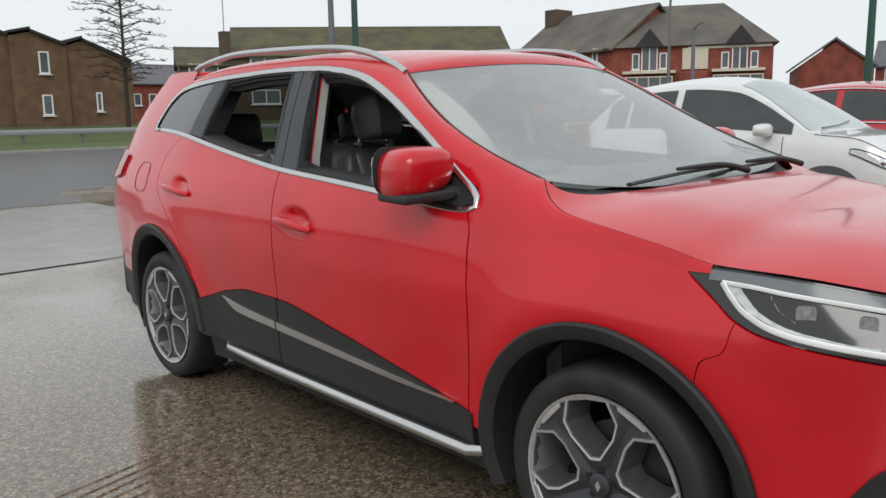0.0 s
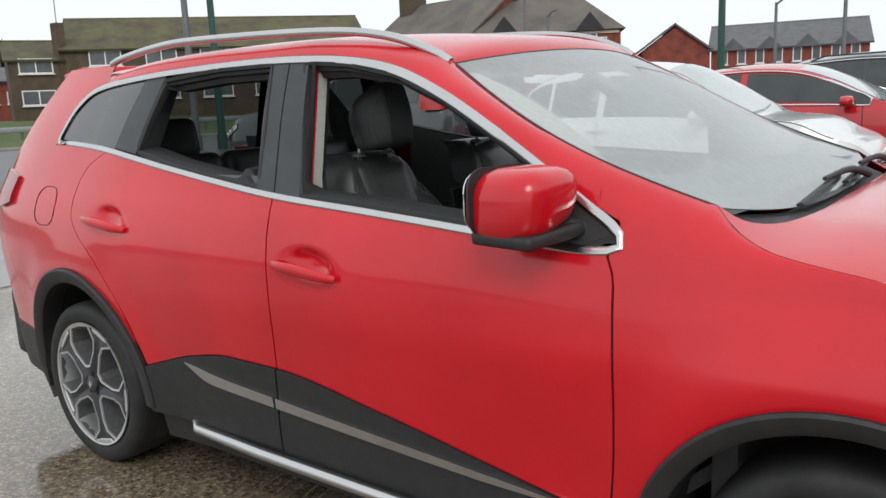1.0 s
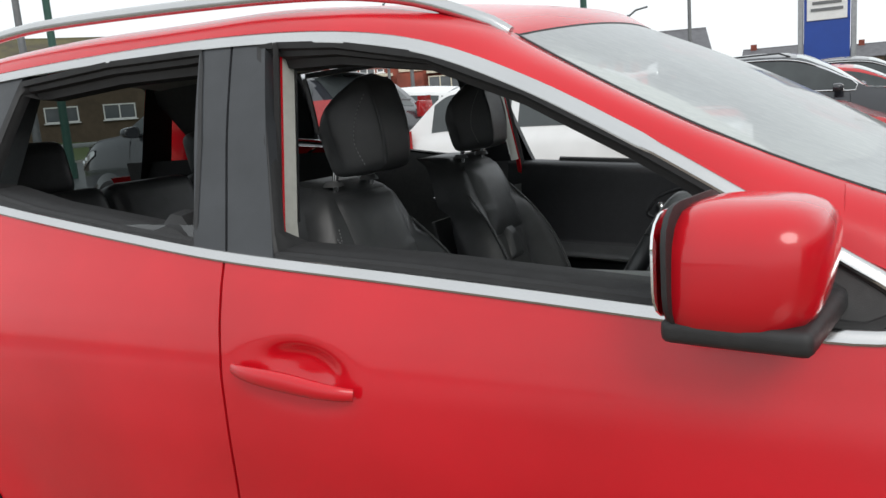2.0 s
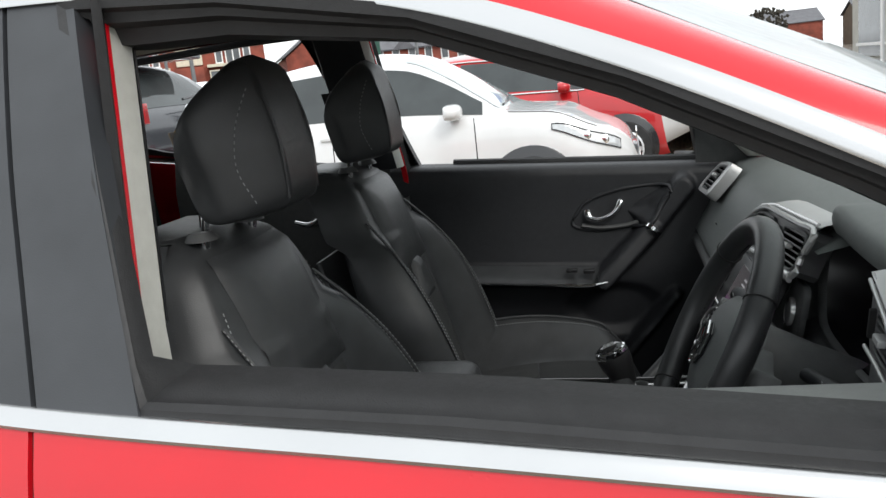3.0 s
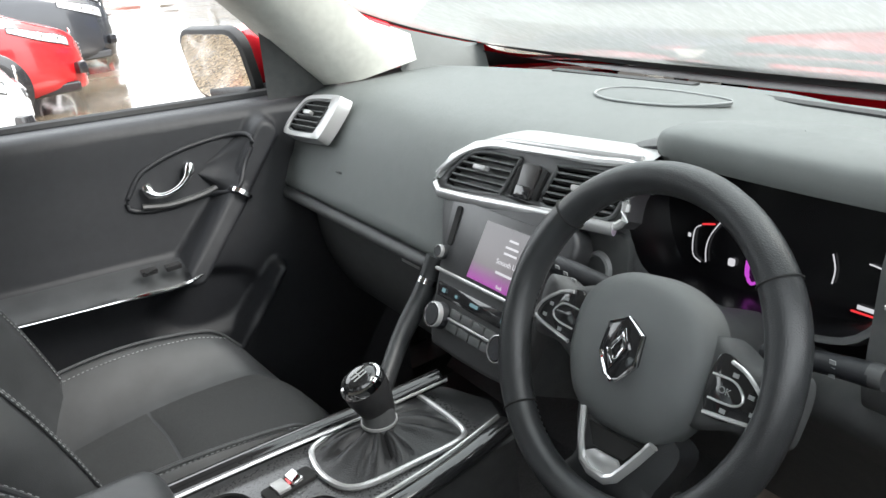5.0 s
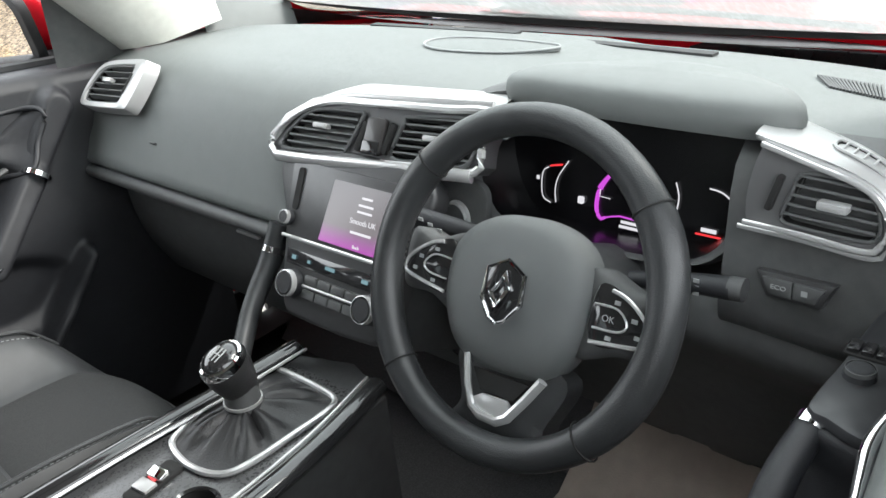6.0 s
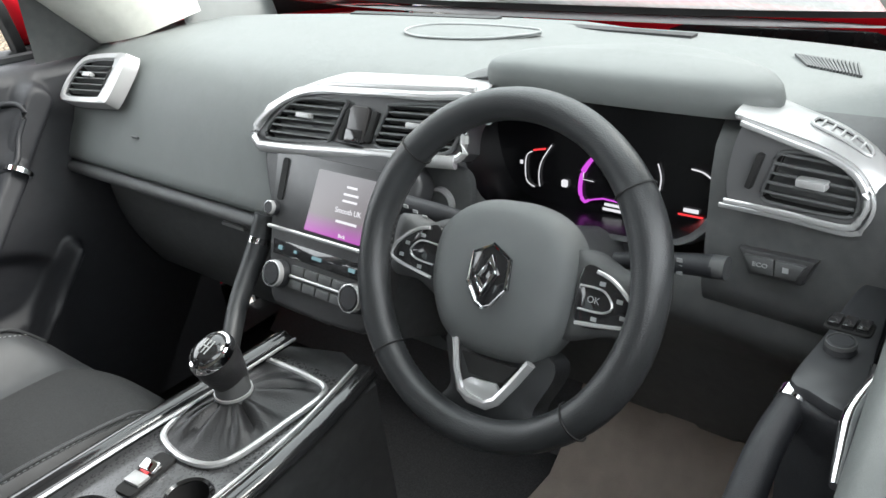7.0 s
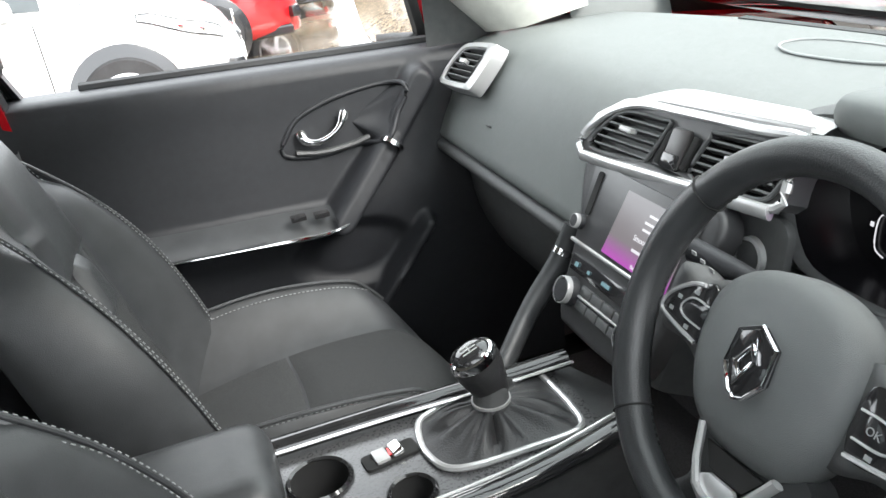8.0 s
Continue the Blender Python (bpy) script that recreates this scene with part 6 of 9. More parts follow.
REDGLOW = glow("red display light", (1.0, 0.05, 0.06), 0.16)


def write(txt, M, size, material, parent, label=""):
    """Letters with the built-in font, turned into a mesh."""
    cu = bpy.data.curves.new("text", "FONT")
    cu.body, cu.size, cu.extrude, cu.align_x, cu.align_y = txt, size, 0.0003, "CENTER", "CENTER"
    tmp = bpy.data.objects.new("text", cu)
    scene.collection.objects.link(tmp)
    me = bpy.data.meshes.new_from_object(tmp.evaluated_get(bpy.context.evaluated_depsgraph_get()))
    bpy.data.objects.remove(tmp)
    bpy.data.curves.remove(cu)
    bm = bmesh.new()
    bm.from_mesh(me)
    bpy.data.meshes.remove(me)
    place(bm, M)
    return part("lettering", bm, material, parent, label, 0)


part("cluster_bezel", skin([[MC @ (p * 1.0 + Vector((0, 0, 0.062))) for p in wp], [MC @ (p * 1.03 + Vector((0, 0, 0.070))) for p in wp], [MC @ (p * 1.07 + Vector((0, 0, 0.072))) for p in wp], [MC @ (p * 1.12 + Vector((0, 0, 0.060))) for p in wp], [MC @ (p * 1.14 + Vector((0, 0, 0.030))) for p in wp]], True), DASHLOW, cl, "dark moulded bezel round the dials", 70)
part("dial_arc", tube(curve([MC @ Vector((*q, 0.003)) for q in ((-0.010, 0.026), (-0.020, 0.016), (-0.029, 0.002), (-0.032, -0.010), (-0.032, -0.026), (-0.026, -0.036), (-0.019, -0.033))], 24), lambda q: 0.0018 + 0.0022 * math.sin(math.pi * q), 6, flat=0.6), VIOLET, cl, "violet rev scale")
part("dial_base", tube([MC @ Vector((*q, 0.003)) for q in ((-0.026, -0.036), (-0.012, -0.031), (0.000, -0.028), (0.030, -0.029), (0.042, -0.034))], 0.0010, 6), VIOLET, cl, "violet line under the dial")
part("dial_base", tube([MC @ Vector((*q, 0.003)) for q in ((0.042, -0.034), (0.048, -0.039))], 0.0012, 6), REDGLOW, cl)
part("dial_tick", tube([MC @ Vector((*q, 0.003)) for q in ((-0.033, -0.008), (-0.014, -0.009))], 0.0005, 5), WHITEGLOW, cl)
write("2", MC @ Matrix.Translation((-0.011, 0.025, 0.004)), 0.011, WHITEGLOW, cl, "lit numeral")
write("1", MC @ Matrix.Translation((-0.028, -0.003, 0.004)), 0.010, WHITEGLOW, cl, "lit numeral")
write("0", MC @ Matrix.Translation((0.014, 0.010, 0.004)), 0.016, WHITEGLOW, cl, "lit speed numeral")
for y, w in ((-0.034, 0.022), (-0.040, 0.026)):
    part("readout_bar", place(box((0, 0, 0), (w, 0.0034, 0.001)), MC @ Matrix.Translation((0.014, y, 0.004))), WHITEGLOW, cl, "small lit readout")
part("gauge_line", tube(curve([MC @ Vector((*q, 0.003)) for q in ((-0.105, 0.016), (-0.113, 0.010), (-0.115, -0.006), (-0.112, -0.024), (-0.100, -0.030))], 16), 0.0008, 6), WHITEGLOW, cl, "lit temperature gauge")
part("gauge_line", tube([MC @ Vector((*q, 0.003)) for q in ((-0.103, 0.018), (-0.085, 0.022))], 0.0012, 6), REDGLOW, cl)
part("gauge_line", tube(curve([MC @ Vector((*q, 0.003)) for q in ((-0.076, 0.028), (-0.090, 0.006), (-0.094, -0.012), (-0.092, -0.028))], 12), 0.0008, 6), WHITEGLOW, cl)
part("gauge_line", tube(curve([MC @ Vector((*q, 0.003)) for q in ((0.068, 0.026), (0.073, 0.010), (0.072, -0.006))], 10), 0.0009, 6), WHITEGLOW, cl)
part("gauge_line", tube(curve([MC @ Vector((*q, 0.003)) for q in ((0.108, 0.026), (0.122, 0.024), (0.134, 0.017))], 8), 0.0009, 6), WHITEGLOW, cl, "lit fuel gauge")
part("gauge_line", place(box((0.112, -0.028, 0.003), (0.030, 0.0020, 0.001)), MC), REDGLOW, cl)
part("gauge_icon", place(box((0.112, -0.022, 0.003), (0.018, 0.0045, 0.001)), MC), WHITEGLOW, cl, "lit fuel icon")
part("gauge_icon", place(box((-0.121, 0.000, 0.003), (0.004, 0.005, 0.001)), MC), WHITEGLOW, cl)
part("gauge_icon", place(box((-0.055, -0.018, 0.003), (0.008, 0.009, 0.001), 0.002), MC), WHITEGLOW, cl, "lit warning icon")

# centre stack: display, climate strip and knobs
MS = basis(Vector((0.5215, -0.0295, 1.0028)), (0, -1, 0), (0.105, 0, 0.2)) @ Matrix.Scale(0.965, 4)
so = [(-0.150, 0.010), (0.125, 0.010), (0.120, -0.10), (0.105, -0.205), (0.07, -0.222), (-0.06, -0.225), (-0.100, -0.210), (-0.128, -0.10)]
st = part("console_panel", place(plate([(p.x, p.y) for p in curve([Vector((*q, 0)) for q in so], 60, True)], 0.030, 0.008, 3), MS @ Matrix.Translation((0, 0, -0.030))), mat("dark grey console plastic", (0.040, 0.040, 0.042), 0.42, 0, 0.08, 80, 0.15, 1200), dash, "dark centre console with display")
part("stack_body", box((0.585, -0.02, 0.86), (0.16, 0.20, 0.26), 0.02, 2, (0, 27, 0)), DASHLOW, st)
part("display_bezel", place(plate([(-0.132, -0.004), (0.115, -0.004), (0.110, -0.112), (-0.118, -0.112)], 0.003, 0.001), MS), mat("satin grey bezel", (0.050, 0.050, 0.052), 0.35, 0, 0.08, 80), st, "black display bezel")
scr = bpy.data.materials.new("lit display")
scr.use_nodes = True
nt = scr.node_tree
b = nt.nodes["Principled BSDF"]
b.inputs["Base Color"].default_value = (0.02, 0.02, 0.02, 1)
b.inputs["Roughness"].default_value = 0.18
tc = nt.nodes.new("ShaderNodeTexCoord")
sep = nt.nodes.new("ShaderNodeSeparateXYZ")
nt.links.new(tc.outputs["Generated"], sep.inputs["Vector"])
cr = nt.nodes.new("ShaderNodeValToRGB")
cr.color_ramp.elements[0].position, cr.color_ramp.elements[0].color = 0.0, (0.42, 0.06, 0.42, 1)
cr.color_ramp.elements[1].position, cr.color_ramp.elements[1].color = 0.32, (0.17, 0.15, 0.16, 1)
e3 = cr.color_ramp.elements.new(1.0)
e3.color = (0.13, 0.12, 0.13, 1)
nt.links.new(sep.outputs["Z"], cr.inputs["Fac"])
nt.links.new(cr.outputs["Color"], b.inputs["Emission Color"])
b.inputs["Emission Strength"].default_value = 0.17
sc = part("display", place(plate([(-0.036, -0.018), (0.104, -0.018), (0.100, -0.106), (-0.046, -0.106)], 0.0015), MS @ Matrix.Translation((0, 0, 0.003))), scr, st, "lit radio display with violet foot")
for k, (y, w, h) in enumerate(((-0.030, 0.020, 0.003), (-0.040, 0.028, 0.003), (-0.049, 0.028, 0.003), (-0.078, 0.040, 0.0035))):
    part("display_line", place(box((0.034, y - 0.004, 0.005), (w, h, 0.0008)), MS), WHITEGLOW, sc, "line of small display text")
write("Smooth UK", MS @ Matrix.Translation((0.034, -0.067, 0.0048)), 0.0105, WHITEGLOW, sc, "lit station line")
write("Back", MS @ Matrix.Translation((0.030, -0.101, 0.0048)), 0.007, WHITEGLOW, sc, "lit menu line")
part("radio_slot", place(plate(rrect(0.012, 0.062, 0.005), 0.002), MS @ Matrix.Translation((-0.108, -0.044, 0.003))), DARKGAP, st, "slot with volume keys")
def knob(M, r, h, parent, label, ring=TRIMSILVER):
    k = part("rotary_knob", place(turned([(0, h), (r * 0.72, h), (r * 0.80, h * 0.9), (r * 0.93, h * 0.3), (r, 0)], 32), M), DOORTRIM, parent, label)
    part("knob_ring", place(turned([(r * 0.84, h * 1.03), (r * 0.90, h * 1.02), (r * 0.94, h * 0.8), (r * 0.95, h * 0.6), (r * 0.86, h * 0.6), (r * 0.84, h * 1.03)], 32), M), ring, k, "chrome knob ring")
    part("knob_face", place(turned([(0, h * 1.06), (r * 0.70, h * 1.05), (r * 0.72, h * 0.9)], 28), M), DOORTRIM, k)
    return k
knob(MS @ Matrix.Translation((-0.116, -0.088, 0.002)), 0.011, 0.014, st, "small chrome radio knob")
part("stack_strip", tube([MS @ Vector((-0.125, -0.115, 0.002)), MS @ Vector((0.11, -0.113, 0.002))], 0.003, 8), TRIMSILVER, st, "chrome line under the display")
cd = part("climate_display", place(plate([(-0.108, -0.131), (0.098, -0.129), (0.095, -0.152), (-0.104, -0.152)], 0.003, 0.001), MS), GLOSSBLACK, st, "dark climate display")
TEAL = glow("pale blue segment light", (0.45, 0.8, 0.9), 0.06)
for x, w, h in ((-0.088, 0.014, 0.011), (-0.055, 0.010, 0.008), (-0.010, 0.032, 0.009), (0.06, 0.02, 0.010)):
    part("display_segment", place(box((x, -0.141, 0.0045), (w * 0.6, h * 0.55, 0.0008)), MS), TEAL, cd, "lit climate segment")
knob(MS @ Matrix.Translation((-0.080, -0.178, 0.002)), 0.021, 0.018, st, "chrome-ringed climate knob")
knob(MS @ Matrix.Translation((0.078, -0.174, 0.002)), 0.021, 0.018, st, "chrome-ringed climate knob")
part("key_strip", tube([MS @ Vector((-0.058, -0.176, 0.004)), MS @ Vector((0.056, -0.174, 0.004))], 0.0022, 8), TRIMSILVER, st, "chrome line between the keys")
for row, y in enumerate((-0.166, -0.186)):
    for k in range(4):
        part("climate_key", place(box((-0.043 + 0.0285 * k, y, 0.003), (0.026, 0.013, 0.006), 0.0015, 2), MS), DASHLOW, st, "dark climate key")
# start button beside the stack
MB = basis(Vector((0.553, -0.167, 0.953)), (0, -1, 0), (0.2, 0, 1))
sb = part("start_panel", place(plate(rrect(0.09, 0.10, 0.02), 0.01, 0.003), MB @ Matrix.Translation((0, 0, -0.012))), DASHLOW, dash, "dark panel with start button")
part("start_button", place(turned([(0, 0.006), (0.016, 0.006), (0.018, 0.002)], 28), MB), DASHLOW, sb, "round start button")
part("button_ring", place(turned([(0.018, 0.007), (0.022, 0.006), (0.023, 0.0), (0.018, 0.0), (0.018, 0.007)], 32), MB), TRIMSILVER, sb, "chrome button ring")
# eco panel
ME = basis(Vector((0.559, -0.582, 0.970)), (-0.10, -1, 0.06), (0.14, 0, 1)) @ Matrix.Diagonal((0.86, 0.86, 1, 1)) @ Matrix.Diagonal((0.84, 0.66, 1, 1))
eo = [(-0.045, 0.017), (0.045, 0.017), (0.030, -0.019), (-0.032, -0.019)]
ep = part("eco_panel", place(plate([(1.14 * x, 1.22 * y) for x, y in eo], 0.010, 0.003), ME @ Matrix.Translation((0, 0, -0.002))), mat("satin dark frame", (0.07, 0.07, 0.072), 0.3, 0.4), dash, "framed pair of switches")
for k, txt in ((-1, "ECO"), (1, "")):
    q = [(-0.041, 0.013), (-0.001, 0.013), (-0.001, -0.015), (-0.030, -0.015)] if k < 0 else [(0.001, 0.013), (0.041, 0.013), (0.029, -0.015), (0.001, -0.015)]
    part("switch_key", place(plate(q, 0.004, 0.0012), ME @ Matrix.Translation((0, 0, 0.008))), DASHLOW, ep, "dark switch key")
    if txt:
        write(txt, ME @ Matrix.Translation((-0.018, 0.0, 0.0126)), 0.0105, STITCH, ep, "pale switch lettering")
    else:
        part("switch_icon", place(box((0.016, 0.0, 0.0125), (0.008, 0.009, 0.0006)), ME), STITCH, ep, "small pale symbol")

# steering wheel
T = radians(27)
MW = basis(Vector((0.424, -0.358, 0.966)), (0, -1, 0), (math.sin(T), 0, math.cos(T)))
rc, R, RZ = 0.006, 0.1640, 0.016
rings = []
for k in range(72):
    a = 2 * math.pi * k / 72
    rad = Vector((math.cos(a), math.sin(a), 0))
    fat = 0.0168 + 0.0024 * math.exp(-((abs(math.degrees(math.atan2(math.sin(a), abs(math.cos(a))))) - 25) / 18) ** 2)
    ring = []
    for j in range(14):
        b_ = 2 * math.pi * j / 14
        ring.append(MW @ (Vector((0, rc, RZ)) + rad * (R + fat * math.cos(b_)) + Vector((0, 0, 0.0180 * math.sin(b_)))))
    rings.append(ring)
rings.append(rings[0])
bm = skin(rings, True)
bmesh.ops.remove_doubles(bm, verts=bm.verts[:], dist=1e-6)
sw = part("steering_wheel", bm, WHEELHIDE, car, "black leather three-spoke steering wheel", 70)
for a in (38, 142, 225, 315):
    ra = radians(a)
    rad = Vector((math.cos(ra), math.sin(ra), 0))
    part("rim_joint", tube([MW @ (Vector((0, rc, RZ)) + rad * (R + 0.0192 * math.cos(q)) + Vector((0, 0, 0.0186 * math.sin(q)))) for q in [2 * math.pi * j / 16 for j in range(16)]], 0.0011, 5, True), DARKGAP, sw)
# perforated rear stitching along the inner rim
part("rim_stitching", stitches([MW @ (Vector((0, rc, RZ - 0.008)) + Vector((math.cos(radians(a)), math.sin(radians(a)), 0)) * (R - 0.0150)) for a in range(120, 241, 8)], 0.007, 0.0012), DARKGAP, sw, "dark rim thread", 0)["kind"] = "stuff"


def dome(outline, h, M, rings_=6, flat=0.55):
    """A softly domed pad over an outline."""
    p = curve([Vector((*q, 0)) for q in outline], 56, True)
    c = sum(p, Vector()) / 56
    rows = [[M @ (v + Vector((0, 0, -0.03))) for v in p]]
    for i in range(rings_ + 1):
        k = i / rings_
        rows.append([M @ (c + (v - c) * (1 - k * 0.97) + Vector((0, 0, h * math.sqrt(max(0, 1 - (1 - k * flat) ** 2)) / math.sqrt(1 - (1 - flat) ** 2)))) for v in p])
    return skin(rows, True)


ab = [(-0.086, 0.030), (-0.066, 0.055), (-0.030, 0.072), (0.014, 0.075), (0.052, 0.064), (0.074, 0.040), (0.080, 0.0), (0.076, -0.040), (0.056, -0.072), (0.028, -0.082), (-0.025, -0.084), (-0.062, -0.070), (-0.084, -0.035), (-0.090, 0.0)]
part("airbag_cover", dome(ab, 0.022, MW @ Matrix.Translation((0, 0, 0.0))), CHARCOAL, sw, "charcoal airbag cover", 75)
hexo = [(0, 0.031), (0.021, 0.020), (0.023, -0.010), (0.009, -0.029), (0, -0.033), (-0.009, -0.029), (-0.023, -0.010), (-0.021, 0.020)]
bd = part("wheel_badge", place(plate(hexo, 0.006, 0.002), MW @ Matrix.Translation((0, 0, 0.0205))), GLOSSBLACK, sw, "plain chrome diamond badge on black")
part("badge_edge", tube([MW @ Vector((*q, 0.026)) for q in hexo], 0.0022, 6, True), BRIGHT, bd, "chrome badge edge")
for pts_ in (((0.003, 0.022), (0.013, 0.003), (0.007, 0.003), (0.001, 0.011), (-0.006, -0.003), (-0.011, -0.003)), ((-0.003, -0.023), (-0.013, -0.003), (-0.007, -0.003), (-0.001, -0.011), (0.006, 0.003), (0.011, 0.003))):
    part("badge_diamond", place(plate(pts_, 0.005, 0.0015), MW @ Matrix.Translation((0, 0, 0.0262))), BRIGHT, bd, "chrome diamond half")
for s in (-1, 1):
    spoke = [(0.070, 0.040), (0.120, 0.030), (0.156, 0.034), (0.160, -0.010), (0.152, -0.032), (0.115, -0.032), (0.070, -0.042)]
    part("wheel_spoke", dome([(s * x, y) for x, y in spoke], 0.008, MW @ Matrix.Translation((0, 0, -0.010)), 4), DASHLOW, sw, "dark side spoke", 75)
    keyo = [(0.088, 0.030), (0.118, 0.024), (0.143, 0.006), (0.150, -0.008), (0.142, -0.016), (0.090, -0.024)]
    kp = [(s * x, y) for x, y in keyo]
    part("key_field", place(plate([(p.x, p.y) for p in curve([Vector((*q, 0)) for q in kp], 40, True)], 0.004, 0.001), MW @ Matrix.Translation((0, 0, -0.003))), GLOSSBLACK, sw, "black key field")
    part("key_field_edge", tube(curve([MW @ Vector((*q, 0.002)) for q in kp], 40)[4:], 0.0022, 6), TRIMSILVER, sw, "chrome line round the keys")
    inn = [(0.088, 0.012), (0.112, 0.012), (0.124, 0.0), (0.116, -0.008), (0.090, -0.010)]
    part("key_line", tube(curve([MW @ Vector((s * x, y, 0.002)) for x, y in inn], 20), 0.0012, 6), TRIMSILVER, sw, "inner chrome line")
    for kx, ky in ((0.110, 0.018), (0.130, 0.006), (0.108, -0.016), (0.136, -0.008)):
        part("key_mark", place(box((s * kx, ky, 0.0018), (0.006, 0.004, 0.0006)), MW), STITCH, sw, "small pale key symbol")
write("OK", MW @ Matrix.Translation((0.104, 0.001, 0.0018)), 0.009, STITCH, sw, "pale key lettering")
part("lower_spoke", dome([(-0.060, -0.070), (-0.050, -0.13), (-0.065, -0.160), (0, -0.166), (0.065, -0.160), (0.055, -0.13), (0.065, -0.070)], 0.006, MW @ Matrix.Translation((0, 0, -0.016)), 4), LEATHER, sw, "dark lower spoke", 75)
part("lower_spoke_trim", tube([MW @ Vector((*q, 0.004)) for q in ((-0.040, -0.075), (-0.032, -0.105), (-0.022, -0.126), (-0.010, -0.132), (0.012, -0.132), (0.024, -0.124), (0.040, -0.100), (0.054, -0.076))], 0.0058, 8, flat=0.7), TRIMSILVER, sw, "chrome lower spoke trim")
part("lower_spoke_plate", place(plate([(-0.024, -0.118), (-0.012, -0.128), (0.014, -0.128), (0.028, -0.116), (0.018, -0.108), (-0.012, -0.110)], 0.004, 0.001), MW @ Matrix.Translation((0, 0, 0.0))), TRIMSILVER, sw, "bright plate in the lower spoke")
part("lower_spoke_hole", place(plate([(-0.032, -0.088), (0.038, -0.086), (0.024, -0.106), (-0.018, -0.108)], 0.003), MW @ Matrix.Translation((0, 0, -0.003))), DARKGAP, sw, "dark gap in the lower spoke")
part("steering_column", tube([MW @ Vector((0, -0.005, -0.02)), MW @ Vector((0, -0.005, -0.11)), MW @ Vector((0, 0.0, -0.22))], 0.062, 20), DASHLOW, car, "black steering column shroud")
# stalks
part("lamp_stalk", tube(curve([Vector((0.505, -0.305, 0.962)), Vector((0.490, -0.235, 0.978)), Vector((0.474, -0.178, 0.988))], 8), lambda q: 0.0085 + 0.004 * q, 14), DOORTRIM, car, "black lamp stalk")
part("wiper_stalk", tube(curve([Vector((0.520, -0.43, 0.955)), Vector((0.530, -0.485, 0.962)), Vector((0.535, -0.530, 0.966))], 8), lambda q: 0.0085 + 0.003 * q, 14, flat=1.1), DOORTRIM, car, "black wiper stalk")
part("stalk_tip", tube([Vector((0.535, -0.528, 0.966)), Vector((0.5355, -0.542, 0.967))], 0.0115, 14, flat=1.1), DASHLOW, car, "dark stalk tip")
for k in range(3):
    part("stalk_mark", place(box((0, 0, 0), (0.006, 0.004, 0.001)), Matrix.Translation((0.5215, -0.500, 0.972 - 0.007 * k)) @ Matrix.Rotation(radians(90), 4, 'Z') @ Matrix.Rotation(radians(90), 4, 'X')), STITCH, car, "pale stalk symbol")
    part("stalk_mark", place(box((0, 0, 0), (0.007, 0.004, 0.001)), Matrix.Translation((0.4655, -0.192 - 0.014 * k, 0.992 - 0.004 * k)) @ Matrix.Rotation(radians(90), 4, 'Z') @ Matrix.Rotation(radians(90), 4, 'X')), STITCH, car, "pale stalk symbol")

# centre console with gear lever
KY = -0.028
CUPS = ((0.062, 0.004, 0.037), (0.068, -0.090, 0.037), (0.156, -0.070, 0.026))


def holed_plate(outline, holes, z0, z1):
    """A block with round wells cut through its top."""
    bm = bmesh.new()
    loops = [[bm.verts.new((x, y, z1)) for x, y in outline]]
    for cx, cy, r in holes:
        loops.append([bm.verts.new((cx + r * math.cos(2 * math.pi * k / 32), cy + r * math.sin(2 * math.pi * k / 32), z1)) for k in range(32)])
    edges = [bm.edges.new((lp[k], lp[(k + 1) % len(lp)])) for lp in loops for k in range(len(lp))]
    bmesh.ops.triangle_fill(bm, use_beauty=True, use_dissolve=False, edges=edges)
    for lp, zz in zip(loops, [z0] + [z1 - 0.01] * len(holes)):
        low = [bm.verts.new((v.co.x, v.co.y, zz)) for v in lp]
        for k in range(len(lp)):
            bm.faces.new((lp[k], lp[(k + 1) % len(lp)], low[(k + 1) % len(lp)], low[k]))
    return bm


cons_o = [(-0.02, 0.095), (0.16, 0.095), (0.32, 0.090), (0.43, 0.085), (0.46, 0.0), (0.43, -0.095), (0.32, -0.105), (0.16, -0.115), (-0.02, -0.115)]
cons = part("centre_tunnel", place(holed_plate(cons_o, CUPS, 0.295, 0.733), Matrix.Translation((0, KY, 0))), DASHLOW, car, "dark centre tunnel")
part("console_top", place(holed_plate([(-0.015, 0.062), (0.10, 0.066), (0.20, 0.068), (0.40, 0.066), (0.405, -0.088), (0.20, -0.094), (0.08, -0.112), (-0.015, -0.112)], CUPS, 0.7335, 0.745), Matrix.Translation((0, KY, 0))), mat("satin grey console", (0.10, 0.10, 0.102), 0.28, 0.5, 0.06, 60), cons, "satin grey console panel")
for s, (ya, yb) in ((1, (0.088, 0.072)), (-1, (-0.130, -0.100))):
    rp = curve([(-0.02, KY + ya, 0.752), (0.15, KY + ya * 0.98, 0.752), (0.30, KY + (ya + yb) / 2, 0.752), (0.42, KY + yb * 0.95, 0.760)], 24)
    part("console_rail", tube(rp, 0.012, 10, flat=1.3), GLOSSBLACK, cons, "gloss black console edge")
    part("console_rail_strip", tube([p + Vector((0, -s * 0.020, 0.004)) for p in rp], 0.0022, 6), TRIMSILVER, cons, "thin chrome console line")
gf = [(0.20, 0.02), (0.19, -0.02), (0.192, -0.055), (0.205, -0.083), (0.235, -0.094), (0.30, -0.096), (0.355, -0.096), (0.376, -0.085), (0.381, -0.05), (0.380, 0.0), (0.376, 0.04), (0.36, 0.057), (0.33, 0.059), (0.27, 0.048), (0.225, 0.034)]
gp2 = curve([Vector((x, y, 0.749)) for x, y in gf], 75, True)
part("gaiter_frame", tube(gp2, lambda q: 0.0045, 8, True), TRIMSILVER, cons, "chrome frame round the gear gaiter")
